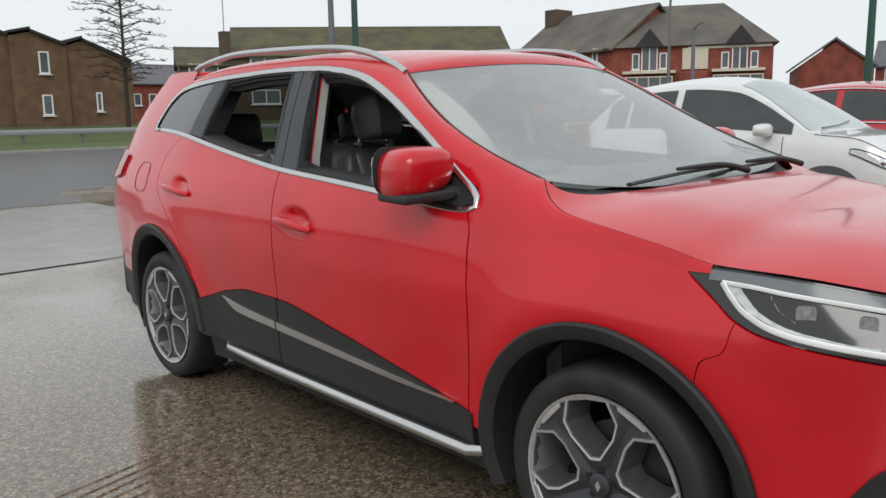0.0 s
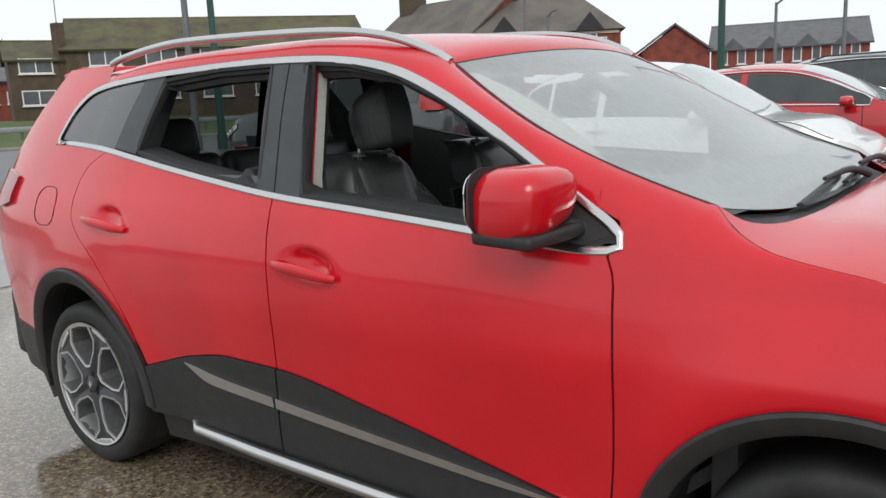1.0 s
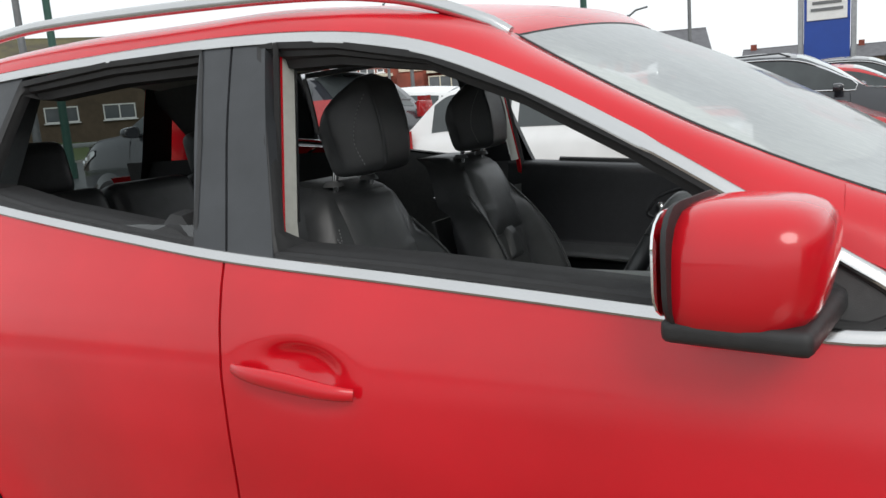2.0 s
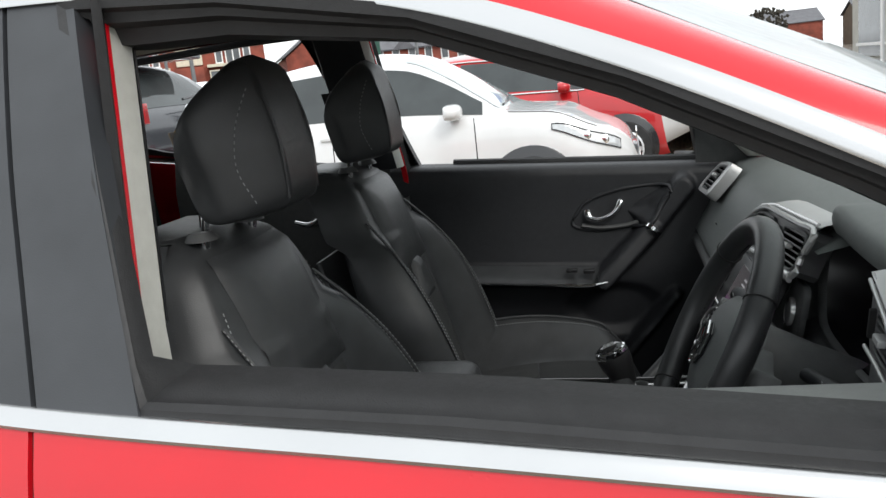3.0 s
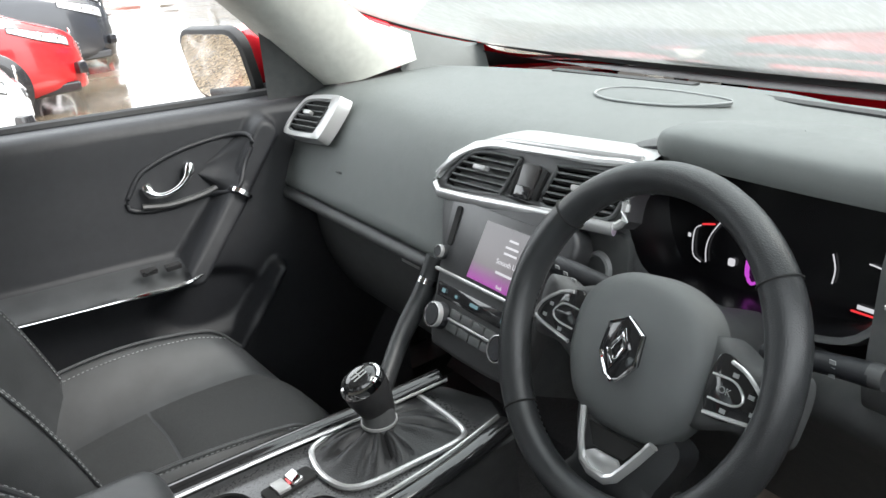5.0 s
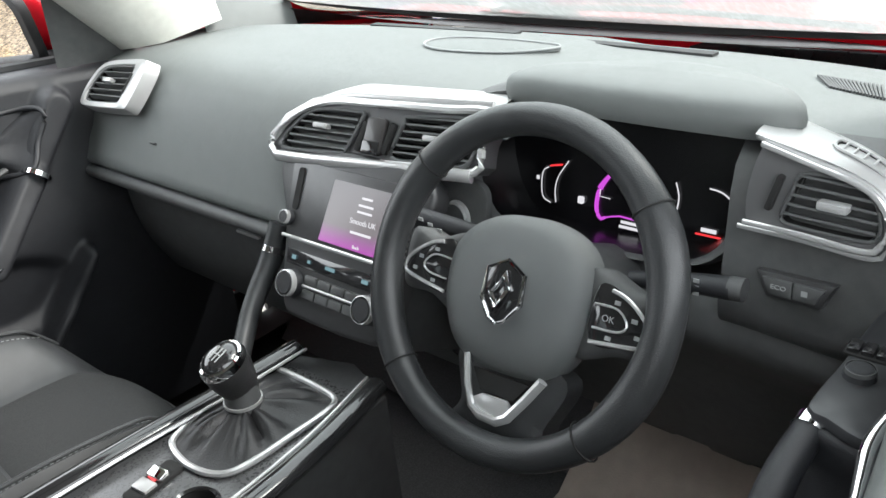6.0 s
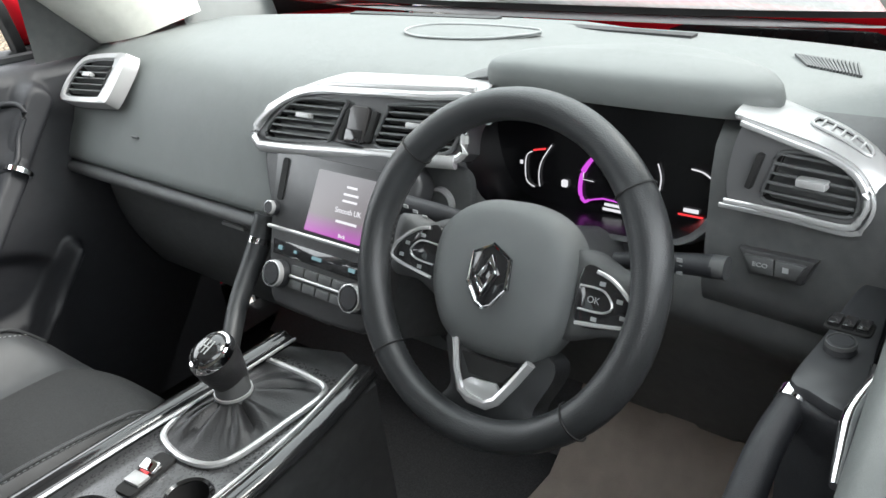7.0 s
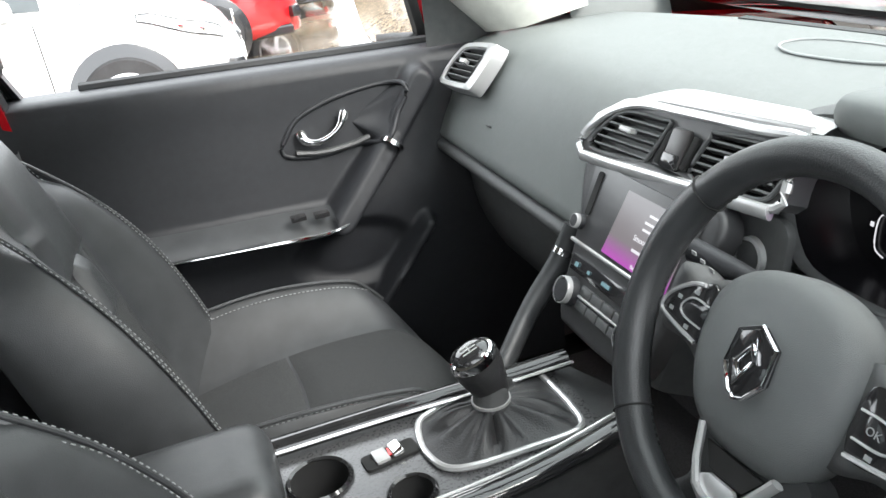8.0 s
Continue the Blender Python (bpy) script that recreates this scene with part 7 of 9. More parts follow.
top = Vector((0.288, -0.016, 0.0))
rings = []
for i in range(14):
    k = i / 13
    ring = []
    for j, p in enumerate(gp2):
        an = 2 * math.pi * j / 75
        fold = (0.010 * math.sin(5 * an + 0.6) + 0.005 * math.sin(9 * an)) * math.sin(math.pi * min(1, k * 1.05))
        q = top.lerp(Vector((p.x, p.y, 0)), (0.97 - 0.86 * k))
        ring.append(Vector((q.x, q.y, 0.7478 + 0.026 * k ** 1.7 + abs(fold) * 0.9)))
    rings.append(ring)
part("gear_gaiter", skin(rings, True), GAITER, cons, "soft black leather gear gaiter", 70)
gk = part("gear_lever", tube([(0.288, -0.016, 0.765), (0.289, -0.015, 0.782), (0.289, -0.014, 0.800)], lambda q: 0.024 - 0.003 * q, 20), DASHLOW, cons, "black gear lever collar")
part("gear_collar_ring", tube([(0.2885, -0.0155, 0.772), (0.2885, -0.0155, 0.776)], 0.0250, 20), SATIN, gk, "silver collar ring")
MK = Matrix.Translation((0.291, -0.014, 0.792)) @ Euler((radians(6), radians(-20), 0)).to_matrix().to_4x4()
KM = MK @ Matrix.Diagonal((0.98, 0.82, 1.0, 1))
part("gear_knob", place(turned([(0.0, 0.060), (0.024, 0.060), (0.0290, 0.056), (0.0318, 0.046), (0.0305, 0.030), (0.0270, 0.012), (0.0235, -0.002), (0.0210, -0.012)], 36), KM), GAITER, gk, "black leather gear knob", 70)
part("knob_ring", place(turned([(0.0255, 0.0625), (0.0290, 0.0610), (0.0315, 0.0560), (0.0322, 0.0515), (0.0290, 0.0510), (0.0255, 0.0625)], 36), KM), BRIGHT, gk, "chrome ring on the knob")
part("knob_cap", place(turned([(0.0, 0.0690), (0.016, 0.0682), (0.0225, 0.0655), (0.0258, 0.061)], 30), KM), GLOSSBLACK, gk, "gloss black cap with gear pattern")
for x, y, w, h in ((0, 0, 0.0016, 0.020), (0.006, 0.0, 0.0016, 0.020), (-0.006, 0.0, 0.0016, 0.020), (0, 0, 0.014, 0.0016)):
    part("gear_pattern", place(box((y, x, 0.0692), (h, w, 0.0008)), MK), STITCH, gk, "white gear pattern line")
# cup holders, parking brake switch, armrest
for cx, cy, r in CUPS:
    c = part("cup_holder", place(turned([(r + 0.002, 0.000), (r - 0.001, -0.001), (r - 0.004, -0.06), (r - 0.010, -0.065), (0, -0.066)], 32), Matrix.Translation((cx, KY + cy, 0.747))), DARKGAP, cons, "dark round cup holder")
    part("cup_rim", place(turned([(r - 0.002, 0.002), (r + 0.001, 0.0045), (r + 0.004, 0.001)], 32), Matrix.Translation((cx, KY + cy, 0.747))), GLOSSBLACK, c, "rim of the cup holder")
pb = part("brake_switch", place(plate(rrect(0.070, 0.030, 0.006), 0.004, 0.001), Matrix.Translation((0.150, KY + 0.006, 0.745)) @ Matrix.Rotation(radians(8), 4, "Z")), DARKGAP, cons, "dark recess with parking brake switch")
part("brake_lever", box((0.158, KY + 0.008, 0.752), (0.016, 0.026, 0.008), 0.003, 3, (0, -15, 8)), BRIGHT, pb, "silver parking brake tab")
part("brake_key", box((0.138, KY + 0.005, 0.750), (0.018, 0.026, 0.006), 0.002, 2, (0, 0, 8)), SATIN, pb)
part("brake_light", place(box((0.149, KY + 0.006, 0.7525), (0.003, 0.014, 0.001)), Matrix()), REDGLOW, pb, "small red brake light")
part("console_armrest", box((-0.122, KY + 0.004, 0.766), (0.285, 0.172, 0.100), 0.046, 6), LEATHER, car, "black leather centre armrest", 75)
part("armrest_box", box((-0.12, KY, 0.56), (0.26, 0.17, 0.40), 0.02, 2), DASHLOW, car, "dark armrest base")
# padded struts from the dash to the console
for y0, y1 in ((0.118, 0.066),):
    gs = curve([(0.492, y0 + 0.006, 0.905), (0.462, y0 + 0.010, 0.855), (0.405, y0, 0.800), (0.335, y1 + 0.008, 0.745)], 14)
    gb = part("console_strut", tube(gs, lambda q: 0.019 - 0.003 * q, 12, flat=0.8), LEATHER, car, "padded strut beside the console")
    part("strut_band", tube([gs[2], gs[2].lerp(gs[3], 0.5)], 0.0195, 14, flat=0.8), BRIGHT, gb, "chrome band on the strut")
# switch panel on the driver's door
pnl_o = [(0.572, -0.666), (0.545, -0.654), (0.465, -0.652), (0.394, -0.649), (0.384, -0.664), (0.378, -0.700), (0.464, -0.692), (0.546, -0.682)]
pnl = part("switch_panel", place(plate([(p.x, p.y) for p in curve([Vector((*q, 0)) for q in pnl_o], 48, True)], 0.010, 0.004), Matrix.Translation((0, 0, 0.962))), mat("grey switch panel", (0.030, 0.031, 0.034), 0.4), car, "driver's door switch panel")
MP = Matrix.Translation((0, 0, 0.972))
knob(MP @ Matrix.Translation((0.446, -0.669, 0.0)), 0.0125, 0.008, pnl, "mirror adjuster knob", ring=DASHLOW)
part("key_well", place(plate([(p[0] + 0.481, p[1] - 0.666) for p in rrect(0.022, 0.036, 0.004)], 0.002, 0.0008), MP), DARKGAP, pnl, "dark well of the door keys")
for k in range(3):
    part("panel_key", place(box((0.481, -0.655 - 0.011 * k, 0.003), (0.017, 0.0095, 0.006), 0.0018, 2), MP), GLOSSBLACK, pnl, "small door switch")
# the car stands across the slope: its roof leans a little, higher on the passenger side
LEANING = ("roof_side_rail", "window_trim", "pillar_panel", "quarter_panel", "quarter_window", "window_frame", "roof", "roof_rail", "windscreen", "windscreen_seal", "tailgate_pillar", "rear_window", "rear_pillar", "spoiler", "headliner", "sun_visor", "roof_console", "windscreen_pillar_trim", "pillar_trim", "belt_cover", "seat_belt", "rear_pillar_trim", "rear_side_trim", "door_jamb", "door_seal")
for ob in car.children_recursive:
    if ob.type == "MESH" and ob.name.split(".")[0] in LEANING:
        for v in ob.data.vertices:
            k = max(0.0, min(1.0, (v.co.z - 1.13) / 0.30))
            v.co.z += 0.030 * max(0.0, v.co.y + 0.60) * k * k * (3 - 2 * k)

# ==== the place outside ====
def wet_ground():
    """Brown concrete under a film of rain: rough stone shows through where it drains, puddles mirror the sky."""
    m = mat("wet concrete", (0.19, 0.155, 0.115), 0.3, 0, 0.22, 26.0, tint=(0.085, 0.066, 0.048))
    nt = m.node_tree
    b = nt.nodes["Principled BSDF"]
    tc = nt.nodes.new("ShaderNodeTexCoord")
    big = nt.nodes.new("ShaderNodeTexNoise")
    big.inputs["Scale"].default_value = 0.55
    big.inputs["Detail"].default_value = 5
    nt.links.new(tc.outputs["Object"], big.inputs["Vector"])
    r = nt.nodes.new("ShaderNodeMapRange")
    r.inputs["From Min"].default_value, r.inputs["From Max"].default_value = 0.42, 0.62
    r.inputs["To Min"].default_value, r.inputs["To Max"].default_value = 0.06, 0.30
    nt.links.new(big.outputs["Fac"], r.inputs["Value"])
    nt.links.new(r.outputs["Result"], b.inputs["Roughness"])
    st = nt.nodes.new("ShaderNodeTexVoronoi")
    st.inputs["Scale"].default_value = 75
    nt.links.new(tc.outputs["Object"], st.inputs["Vector"])
    h = nt.nodes.new("ShaderNodeMath")
    h.operation = "MULTIPLY"
    nt.links.new(st.outputs["Distance"], h.inputs[0])
    nt.links.new(r.outputs["Result"], h.inputs[1])
    bp = nt.nodes.new("ShaderNodeBump")
    bp.inputs["Strength"].default_value = 0.16
    bp.inputs["Distance"].default_value = 0.010
    sp = nt.nodes.new("ShaderNodeTexVoronoi")
    sp.inputs["Scale"].default_value = 95
    nt.links.new(tc.outputs["Object"], sp.inputs["Vector"])
    hue = nt.nodes.new("ShaderNodeSeparateColor")
    nt.links.new(sp.outputs["Color"], hue.inputs["Color"])
    fine = nt.nodes.new("ShaderNodeMapRange")
    fine.inputs["From Min"].default_value, fine.inputs["From Max"].default_value = 0.55, 1.0
    fine.inputs["To Min"].default_value, fine.inputs["To Max"].default_value = 0.0, 0.75
    nt.links.new(hue.outputs["Red"], fine.inputs["Value"])
    old = b.inputs["Base Color"].links[0].from_socket
    mx = nt.nodes.new("ShaderNodeMix")
    mx.data_type = "RGBA"
    mx.inputs["B"].default_value = (0.46, 0.36, 0.24, 1)
    nt.links.new(fine.outputs["Result"], mx.inputs["Factor"])
    nt.links.new(old, mx.inputs["A"])
    dark = nt.nodes.new("ShaderNodeMapRange")
    dark.inputs["From Min"].default_value, dark.inputs["From Max"].default_value = 0.0, 0.5
    dark.inputs["To Min"].default_value, dark.inputs["To Max"].default_value = 0.75, 0.0
    nt.links.new(hue.outputs["Green"], dark.inputs["Value"])
    mx2 = nt.nodes.new("ShaderNodeMix")
    mx2.data_type = "RGBA"
    mx2.inputs["B"].default_value = (0.045, 0.034, 0.024, 1)
    nt.links.new(dark.outputs["Result"], mx2.inputs["Factor"])
    nt.links.new(mx.outputs["Result"], mx2.inputs["A"])
    nt.links.new(mx2.outputs["Result"], b.inputs["Base Color"])
    nt.links.new(h.outputs["Value"], bp.inputs["Height"])
    nt.links.new(bp.outputs["Normal"], b.inputs["Normal"])
    b.inputs["Coat Weight"].default_value = 0.35
    b.inputs["Coat Roughness"].default_value = 0.06
    return m


GROUND = wet_ground()
ASPHALT = mat("wet asphalt", (0.055, 0.057, 0.062), 0.35, 0, 0.2, 3.0, 0.4, 120)
PALE = mat("pale wet concrete", (0.26, 0.255, 0.24), 0.22, 0, 0.12, 2.5, 0.25, 90)
GRASS = mat("wet grass", (0.075, 0.105, 0.030), 0.9, 0, 0.35, 9.0, 0.8, 60)
KERB = mat("concrete kerb", (0.30, 0.29, 0.27), 0.6, 0, 0.15, 6)
BROWNBRICK = mat("brown brick wall", (0.150, 0.088, 0.050), 0.85, 0, 0.22, 1.4, 0.5, 14, tint=(0.105, 0.060, 0.036))
DARKBRICK = mat("dark brown brick", (0.095, 0.068, 0.045), 0.85, 0, 0.22, 1.4, 0.5, 14)
REDBRICK = mat("red brick wall", (0.24, 0.060, 0.038), 0.85, 0, 0.25, 1.2, 0.5, 14, tint=(0.16, 0.042, 0.028))
OLDTILE = mat("weathered brown roof tiles", (0.125, 0.108, 0.088), 0.75, 0, 0.2, 0.5, 0.6, 9, tint=(0.085, 0.078, 0.072))
SLATE = mat("grey slate roof", (0.115, 0.115, 0.125), 0.6, 0, 0.2, 1.5, 0.6, 9)
MOSS = mat("mossy roof tiles", (0.090, 0.082, 0.035), 0.85, 0, 0.35, 0.8, 0.6, 9, tint=(0.060, 0.052, 0.040))
DARKROOF = mat("dark roof edge", (0.028, 0.026, 0.030), 0.7, 0, 0.2, 2)
UPVC = mat("white window frame", (0.78, 0.78, 0.77), 0.4, 0, 0.04, 10)
CREAM = mat("cream stone", (0.62, 0.57, 0.45), 0.7, 0, 0.1, 5)
PANE = mat("reflecting window pane", (0.10, 0.11, 0.12), 0.06, 0, 0.3, 0.6)
GALV = mat("galvanised steel", (0.36, 0.37, 0.38), 0.45, 0.7, 0.1, 12)
GREENPOLE = mat("green painted steel", (0.02, 0.075, 0.055), 0.45, 0, 0.12, 6)
GREYPOLE = mat("grey painted steel", (0.16, 0.165, 0.17), 0.5, 0.2, 0.12, 6)
BARK = mat("wet bark", (0.050, 0.036, 0.026), 0.9, 0, 0.3, 12, 0.6, 60)
NEEDLE = mat("brown twigs", (0.035, 0.030, 0.022), 0.9, 0, 0.4, 20)

def ease(v):
    v = max(0.0, min(1.0, v))
    return v * v * (3 - 2 * v)


def rise(x, y):
    """The forecourt climbs a little towards the row of parked cars."""
    return (0.10 + 0.08 * ease((-x - 1.0) / 3.5)) * ease((y - 1.8) / 2.4) * (1 - ease((y - 24) / 10)) * ease((x + 14.0) / 4.0) * (1 - ease((x - 4.5) / 3.0))


gx = [-900, -200, -60, -30, -18] + [-14 + 0.5 * k for k in range(45)] + [12, 30, 80, 250, 900]
gy = [-900, -200, -60, -20, -6, 0] + [1.5 + 0.5 * k for k in range(66)] + [50, 90, 250, 900]
solid("ground", skin([[Vector((x, y, rise(x, y))) for y in gy] for x in gx]), GROUND, "wet brown concrete forecourt ground", "ground", kind="structure", smooth=30)
solid("pavement", box((-7.9, 25, -0.046), (5.6, 210, 0.10), 0.01, 1), PALE, "paler wet concrete strip by the road", "pavement", kind="structure", smooth=0)
solid("road", box((-22.2, 25, -0.046), (22.6, 260, 0.10)), ASPHALT, "wet asphalt road beyond the forecourt", "road", kind="structure", smooth=0)
bm = bmesh.new()
solid("kerb_far", box((-33.62, 25, 0.06), (0.25, 260, 0.13), 0.02, 2), KERB, "concrete kerb along the road", "kerb", kind="structure", smooth=0)
rings = []
for i in range(13):
    x = -33.75 - 40 * i / 12
    z = 0.115 + 0.95 * max(0, min(1, (-x - 44) / 12))
    rings.append([Vector((x, -110 + 270 * j / 30, z + 0.06 * math.sin(j * 1.7 + i))) for j in range(31)])
solid("grass_bank", skin(rings), GRASS, "wet grass verge rising to the houses", "grass", kind="stuff")
joint = thing("concrete_joint", "dark wandering joint across the concrete", "joint", kind="structure")
for x0, y0, y1, sd in ((-5.12, -9, 7.5, 3), (2.9, -9, 3.0, 7)):
    random.seed(sd)
    p = [Vector((x0 + 0.05 * math.sin(y * 1.1 + sd) + random.uniform(-0.012, 0.012), y, 0.003)) for y in [y0 + (y1 - y0) * k / 60 for k in range(61)]]
    part("joint", tube(p, 0.006, 4, flat=1.0), DARKGAP, joint)
# ribs of the rough strip beside the car
ribs = thing("drain_ribs", "shallow brushed ribs in the concrete", "joint", kind="structure")
for k in range(9):
    x0 = -0.34 + 0.062 * k
    part("rib", tube([Vector((x0 - 0.31 * q + 0.006 * math.sin(7 * q + k), -1.75 + 1.25 * q, -0.003)) for q in [j / 24 for j in range(25)]], 0.0085, 5), GROUND, ribs)

# guard rail and verge posts
rail = thing("guard_rail", "galvanised steel guard rail along the verge", "barrier")
part("rail_beam", box((-43.0, 25, 0.72), (0.09, 180, 0.30), 0.04, 2), GALV, rail, "grey steel beam")
for k in range(60):
    part("rail_post", box((-43.12, -62 + 3 * k, 0.42), (0.10, 0.14, 0.86), 0.01, 1), GREYPOLE, rail)


# buildings --------------------------------------------------------------
def window(parent, M, u, z, w, h, panes=2, frame=UPVC):
    """A framed window on the wall whose lower left corner is M, at u along it and z up."""
    f = 0.09
    bars = [box((u, -0.03, z - h / 2 + f / 2), (w, 0.10, f)), box((u, -0.03, z + h / 2 - f / 2), (w, 0.10, f))]
    for k in range(panes + 1):
        bars.append(box((u - w / 2 + f / 2 + (w - f) * k / panes, -0.031, z), (f, 0.10, h - 2 * f)))
    win = part("window", place(join(*bars), M), frame, parent, "white framed window", 0)
    for k in range(panes):
        c = u - w / 2 + f / 2 + (w - f) * (k + 0.5) / panes
        part("pane", place(box((c, 0.0, z), ((w - f) / panes - f, 0.03, h - 2 * f)), M), PANE, win, "", 0)
    part("sill", place(box((u, -0.08, z - h / 2 - 0.05), (w + 0.2, 0.22, 0.07)), M), frame, win, "", 0)
    return win


def building(name, label, p0, p1, depth, z0, eaves, ridge, wall, roof, shape="ridge", windows=(), over=0.35, category="building"):
    """A block whose front runs from p0 to p1 (left to right as one faces it). shape: ridge along the front, gable to the front, hip, or peak (eaves is then left height, right height and the peak's place)."""
    a, b = Vector((*p0, z0)), Vector((*p1, z0))
    w = (b - a).length
    x = (b - a).normalized()
    y = Vector((-x.y, x.x, 0))
    M = Matrix.Translation(a) @ Matrix((x, y, Vector((0, 0, 1)))).transposed().to_4x4()
    ob = thing(name, label, category, at=M)
    E, R, d, o = (0.0 if shape == "peak" else eaves - z0), ridge - z0, depth, over
    bm = bmesh.new()
    if shape == "gable":
        prof = [(0, 0), (w, 0), (w, E), (w / 2, R), (0, E)]
        rows = [[Vector((px, q, pz)) for px, pz in prof] for q in (0, d)]
    elif shape == "peak":
        left, right, pk = eaves[0] - z0, eaves[1] - z0, eaves[2]
        prof = [(0, 0), (w, 0), (w, right), (pk, R), (0, left)]
        rows = [[Vector((px, q, pz)) for px, pz in prof] for q in (0, d)]
    elif shape == "ridge":
        prof = [(0, 0), (d, 0), (d, E), (d / 2, R), (0, E)]
        rows = [[Vector((q, py, pz)) for py, pz in prof] for q in (0, w)]
    else:
        rows = [[Vector((0, 0, q)), Vector((w, 0, q)), Vector((w, d, q)), Vector((0, d, q))] for q in (0, E)]
    part("wall", place(skin(rows, True, True), M), wall, ob, "", 0)
    t = 0.16

    def sheet(c):
        return thick(skin([[c[0], c[1]], [c[3], c[2]]]), t)
    if shape == "gable":
        for k in (0, 1):
            ex = -o if k == 0 else w + o
            ez = E - o * (R - E) / (w / 2)
            part("roof", place(sheet([Vector((ex, -o, ez + t)), Vector((ex, d + o, ez + t)), Vector((w / 2, d + o, R + t)), Vector((w / 2, -o, R + t))]), M), roof, ob, "", 0)
    elif shape == "peak":
        for u, h in ((0, left), (w, right)):
            part("roof", place(sheet([Vector((u, -o, h + t)), Vector((u, d + o, h + t)), Vector((pk, d + o, R + t)), Vector((pk, -o, R + t))]), M), roof, ob, "", 0)
    elif shape == "ridge":
        for k in (0, 1):
            ey = -o if k == 0 else d + o
            ez = E - o * (R - E) / (d / 2)
            part("roof", place(sheet([Vector((-o, ey, ez + t)), Vector((w + o, ey, ez + t)), Vector((w + o, d / 2, R + t)), Vector((-o, d / 2, R + t))]), M), roof, ob, "", 0)
    else:
        i = min(d / 2, w / 2) * 0.62
        P = [Vector((-o, -o, E)), Vector((w + o, -o, E)), Vector((w + o, d + o, E)), Vector((-o, d + o, E)), Vector((0.6, d / 2, R)), Vector((w - i, d / 2, R))]
        bm = bmesh.new()
        V = [bm.verts.new(p) for p in P]
        for f in ((0, 1, 5, 4), (1, 2, 5), (2, 3, 4, 5), (3, 0, 4), (3, 2, 1, 0)):
            bm.faces.new([V[k] for k in f])
        part("roof", place(bm, M), roof, ob, "", 0)
    for wd in windows:
        window(ob, M, *wd)
    return ob, M


# stepped brown houses by the verge, each with one lopsided gable
for x, y0, y1, pk, e0, e1, r, ws_ in ((-55.3, 5.0, 13.0, 7.0, 4.9, 6.75, 7.15, ()), (-55.0, 13.0, 16.45, 1.3, 6.75, 6.25, 7.05, ((2.0, 4.5, 0.65, 1.45, 1), (2.0, 1.75, 0.65, 1.35, 1))), (-55.2, 16.45, 20.9, 1.15, 6.25, 5.3, 6.65, ((2.0, 1.95, 0.4, 1.3, 1),))):
    building("brown_house", "brown brick house with a dark lopsided gable roof", (x, y0), (x, y1), 9, 0.6, (e0, e1, pk), r, BROWNBRICK, DARKROOF, "peak", ws_, 0.25)
building("far_terrace", "far red brick terrace with a grey roof", (-80, 28.5), (-80, 41), 9, 0.0, 4.9, 6.9, REDBRICK, SLATE, "ridge", [(1.2 + 1.6 * k, 3.3, 0.8, 1.2, 1) for k in range(7)])
# two-storey flats with white windows
building("flats_wing", "low brown brick wing with a mossy roof", (-61.9, 27.6), (-60.4, 31.0), 9, 0.6, 5.6, 7.2, DARKBRICK, MOSS, "ridge", [(1.9, 4.6, 2.4, 1.15, 2), (1.9, 2.2, 2.4, 1.15, 2)], 0.3)
building("apartment_block", "long brown brick flats with a mossy tiled roof", (-60.3, 31.2), (-46.3, 50.6), 10, 0.6, 6.4, 9.0, DARKBRICK, MOSS, "ridge", [(3.0 + 4.2 * k, 5.1, 2.4, 1.2, 2) for k in range(5)] + [(3.0 + 4.2 * k, 2.4, 2.4, 1.2, 2) for k in range(5)])
ch = solid("brick_chimney", box((-60.75, 31.2, 4.5), (0.8, 0.7, 7.9), 0.03, 1), DARKBRICK, "dark brick chimney stack with an aerial", "chimney", smooth=0)
part("chimney_aerial", tube([(-60.75, 31.2, 8.4), (-60.7, 31.2, 11.4)], 0.04, 5), GREYPOLE, ch)
# red brick hipped house with bays
hipped, MH = building("brick_villa", "large red brick house with a hipped slate roof", (-38.5, 54.4), (-27.3, 60.8), 12, 0.4, 6.45, 10.35, REDBRICK, OLDTILE, "hip", [(2.3, 4.9, 0.6, 1.3, 1), (3.4, 5.1, 1.3, 2.0, 2), (4.5, 4.9, 0.6, 1.3, 1), (9.3, 4.8, 0.6, 1.3, 1), (10.4, 5.0, 1.2, 1.9, 2), (11.5, 4.8, 0.6, 1.3, 1)], 0.4)
for nm, bm_, mt in (("bay_panel", box((7.0, -0.08, 5.0), (2.0, 0.18, 1.7), 0.02), CREAM), ("band_course", box((9.6, -0.06, 5.85), (6.4, 0.14, 0.20)), CREAM), ("bay_lintel", box((3.4, -0.35, 4.0), (4.2, 0.7, 0.22)), CREAM), ("bay_lintel", box((10.3, -0.35, 4.0), (4.0, 0.7, 0.22)), CREAM), ("porch", box((6.9, -0.5, 2.2), (2.2, 1.0, 3.6), 0.03), REDBRICK)):
    part(nm, place(bm_, MH), mt, hipped, "", 0)
for u in (3.4, 10.3):
    window(hipped, MH @ Matrix.Translation((0, -0.62, 0)), u, 2.9, 3.8, 1.5, 4, CREAM)
    part("bay_wall", place(box((u, -0.30, 1.2), (4.1, 0.62, 2.0)), MH), REDBRICK, hipped, "", 0)
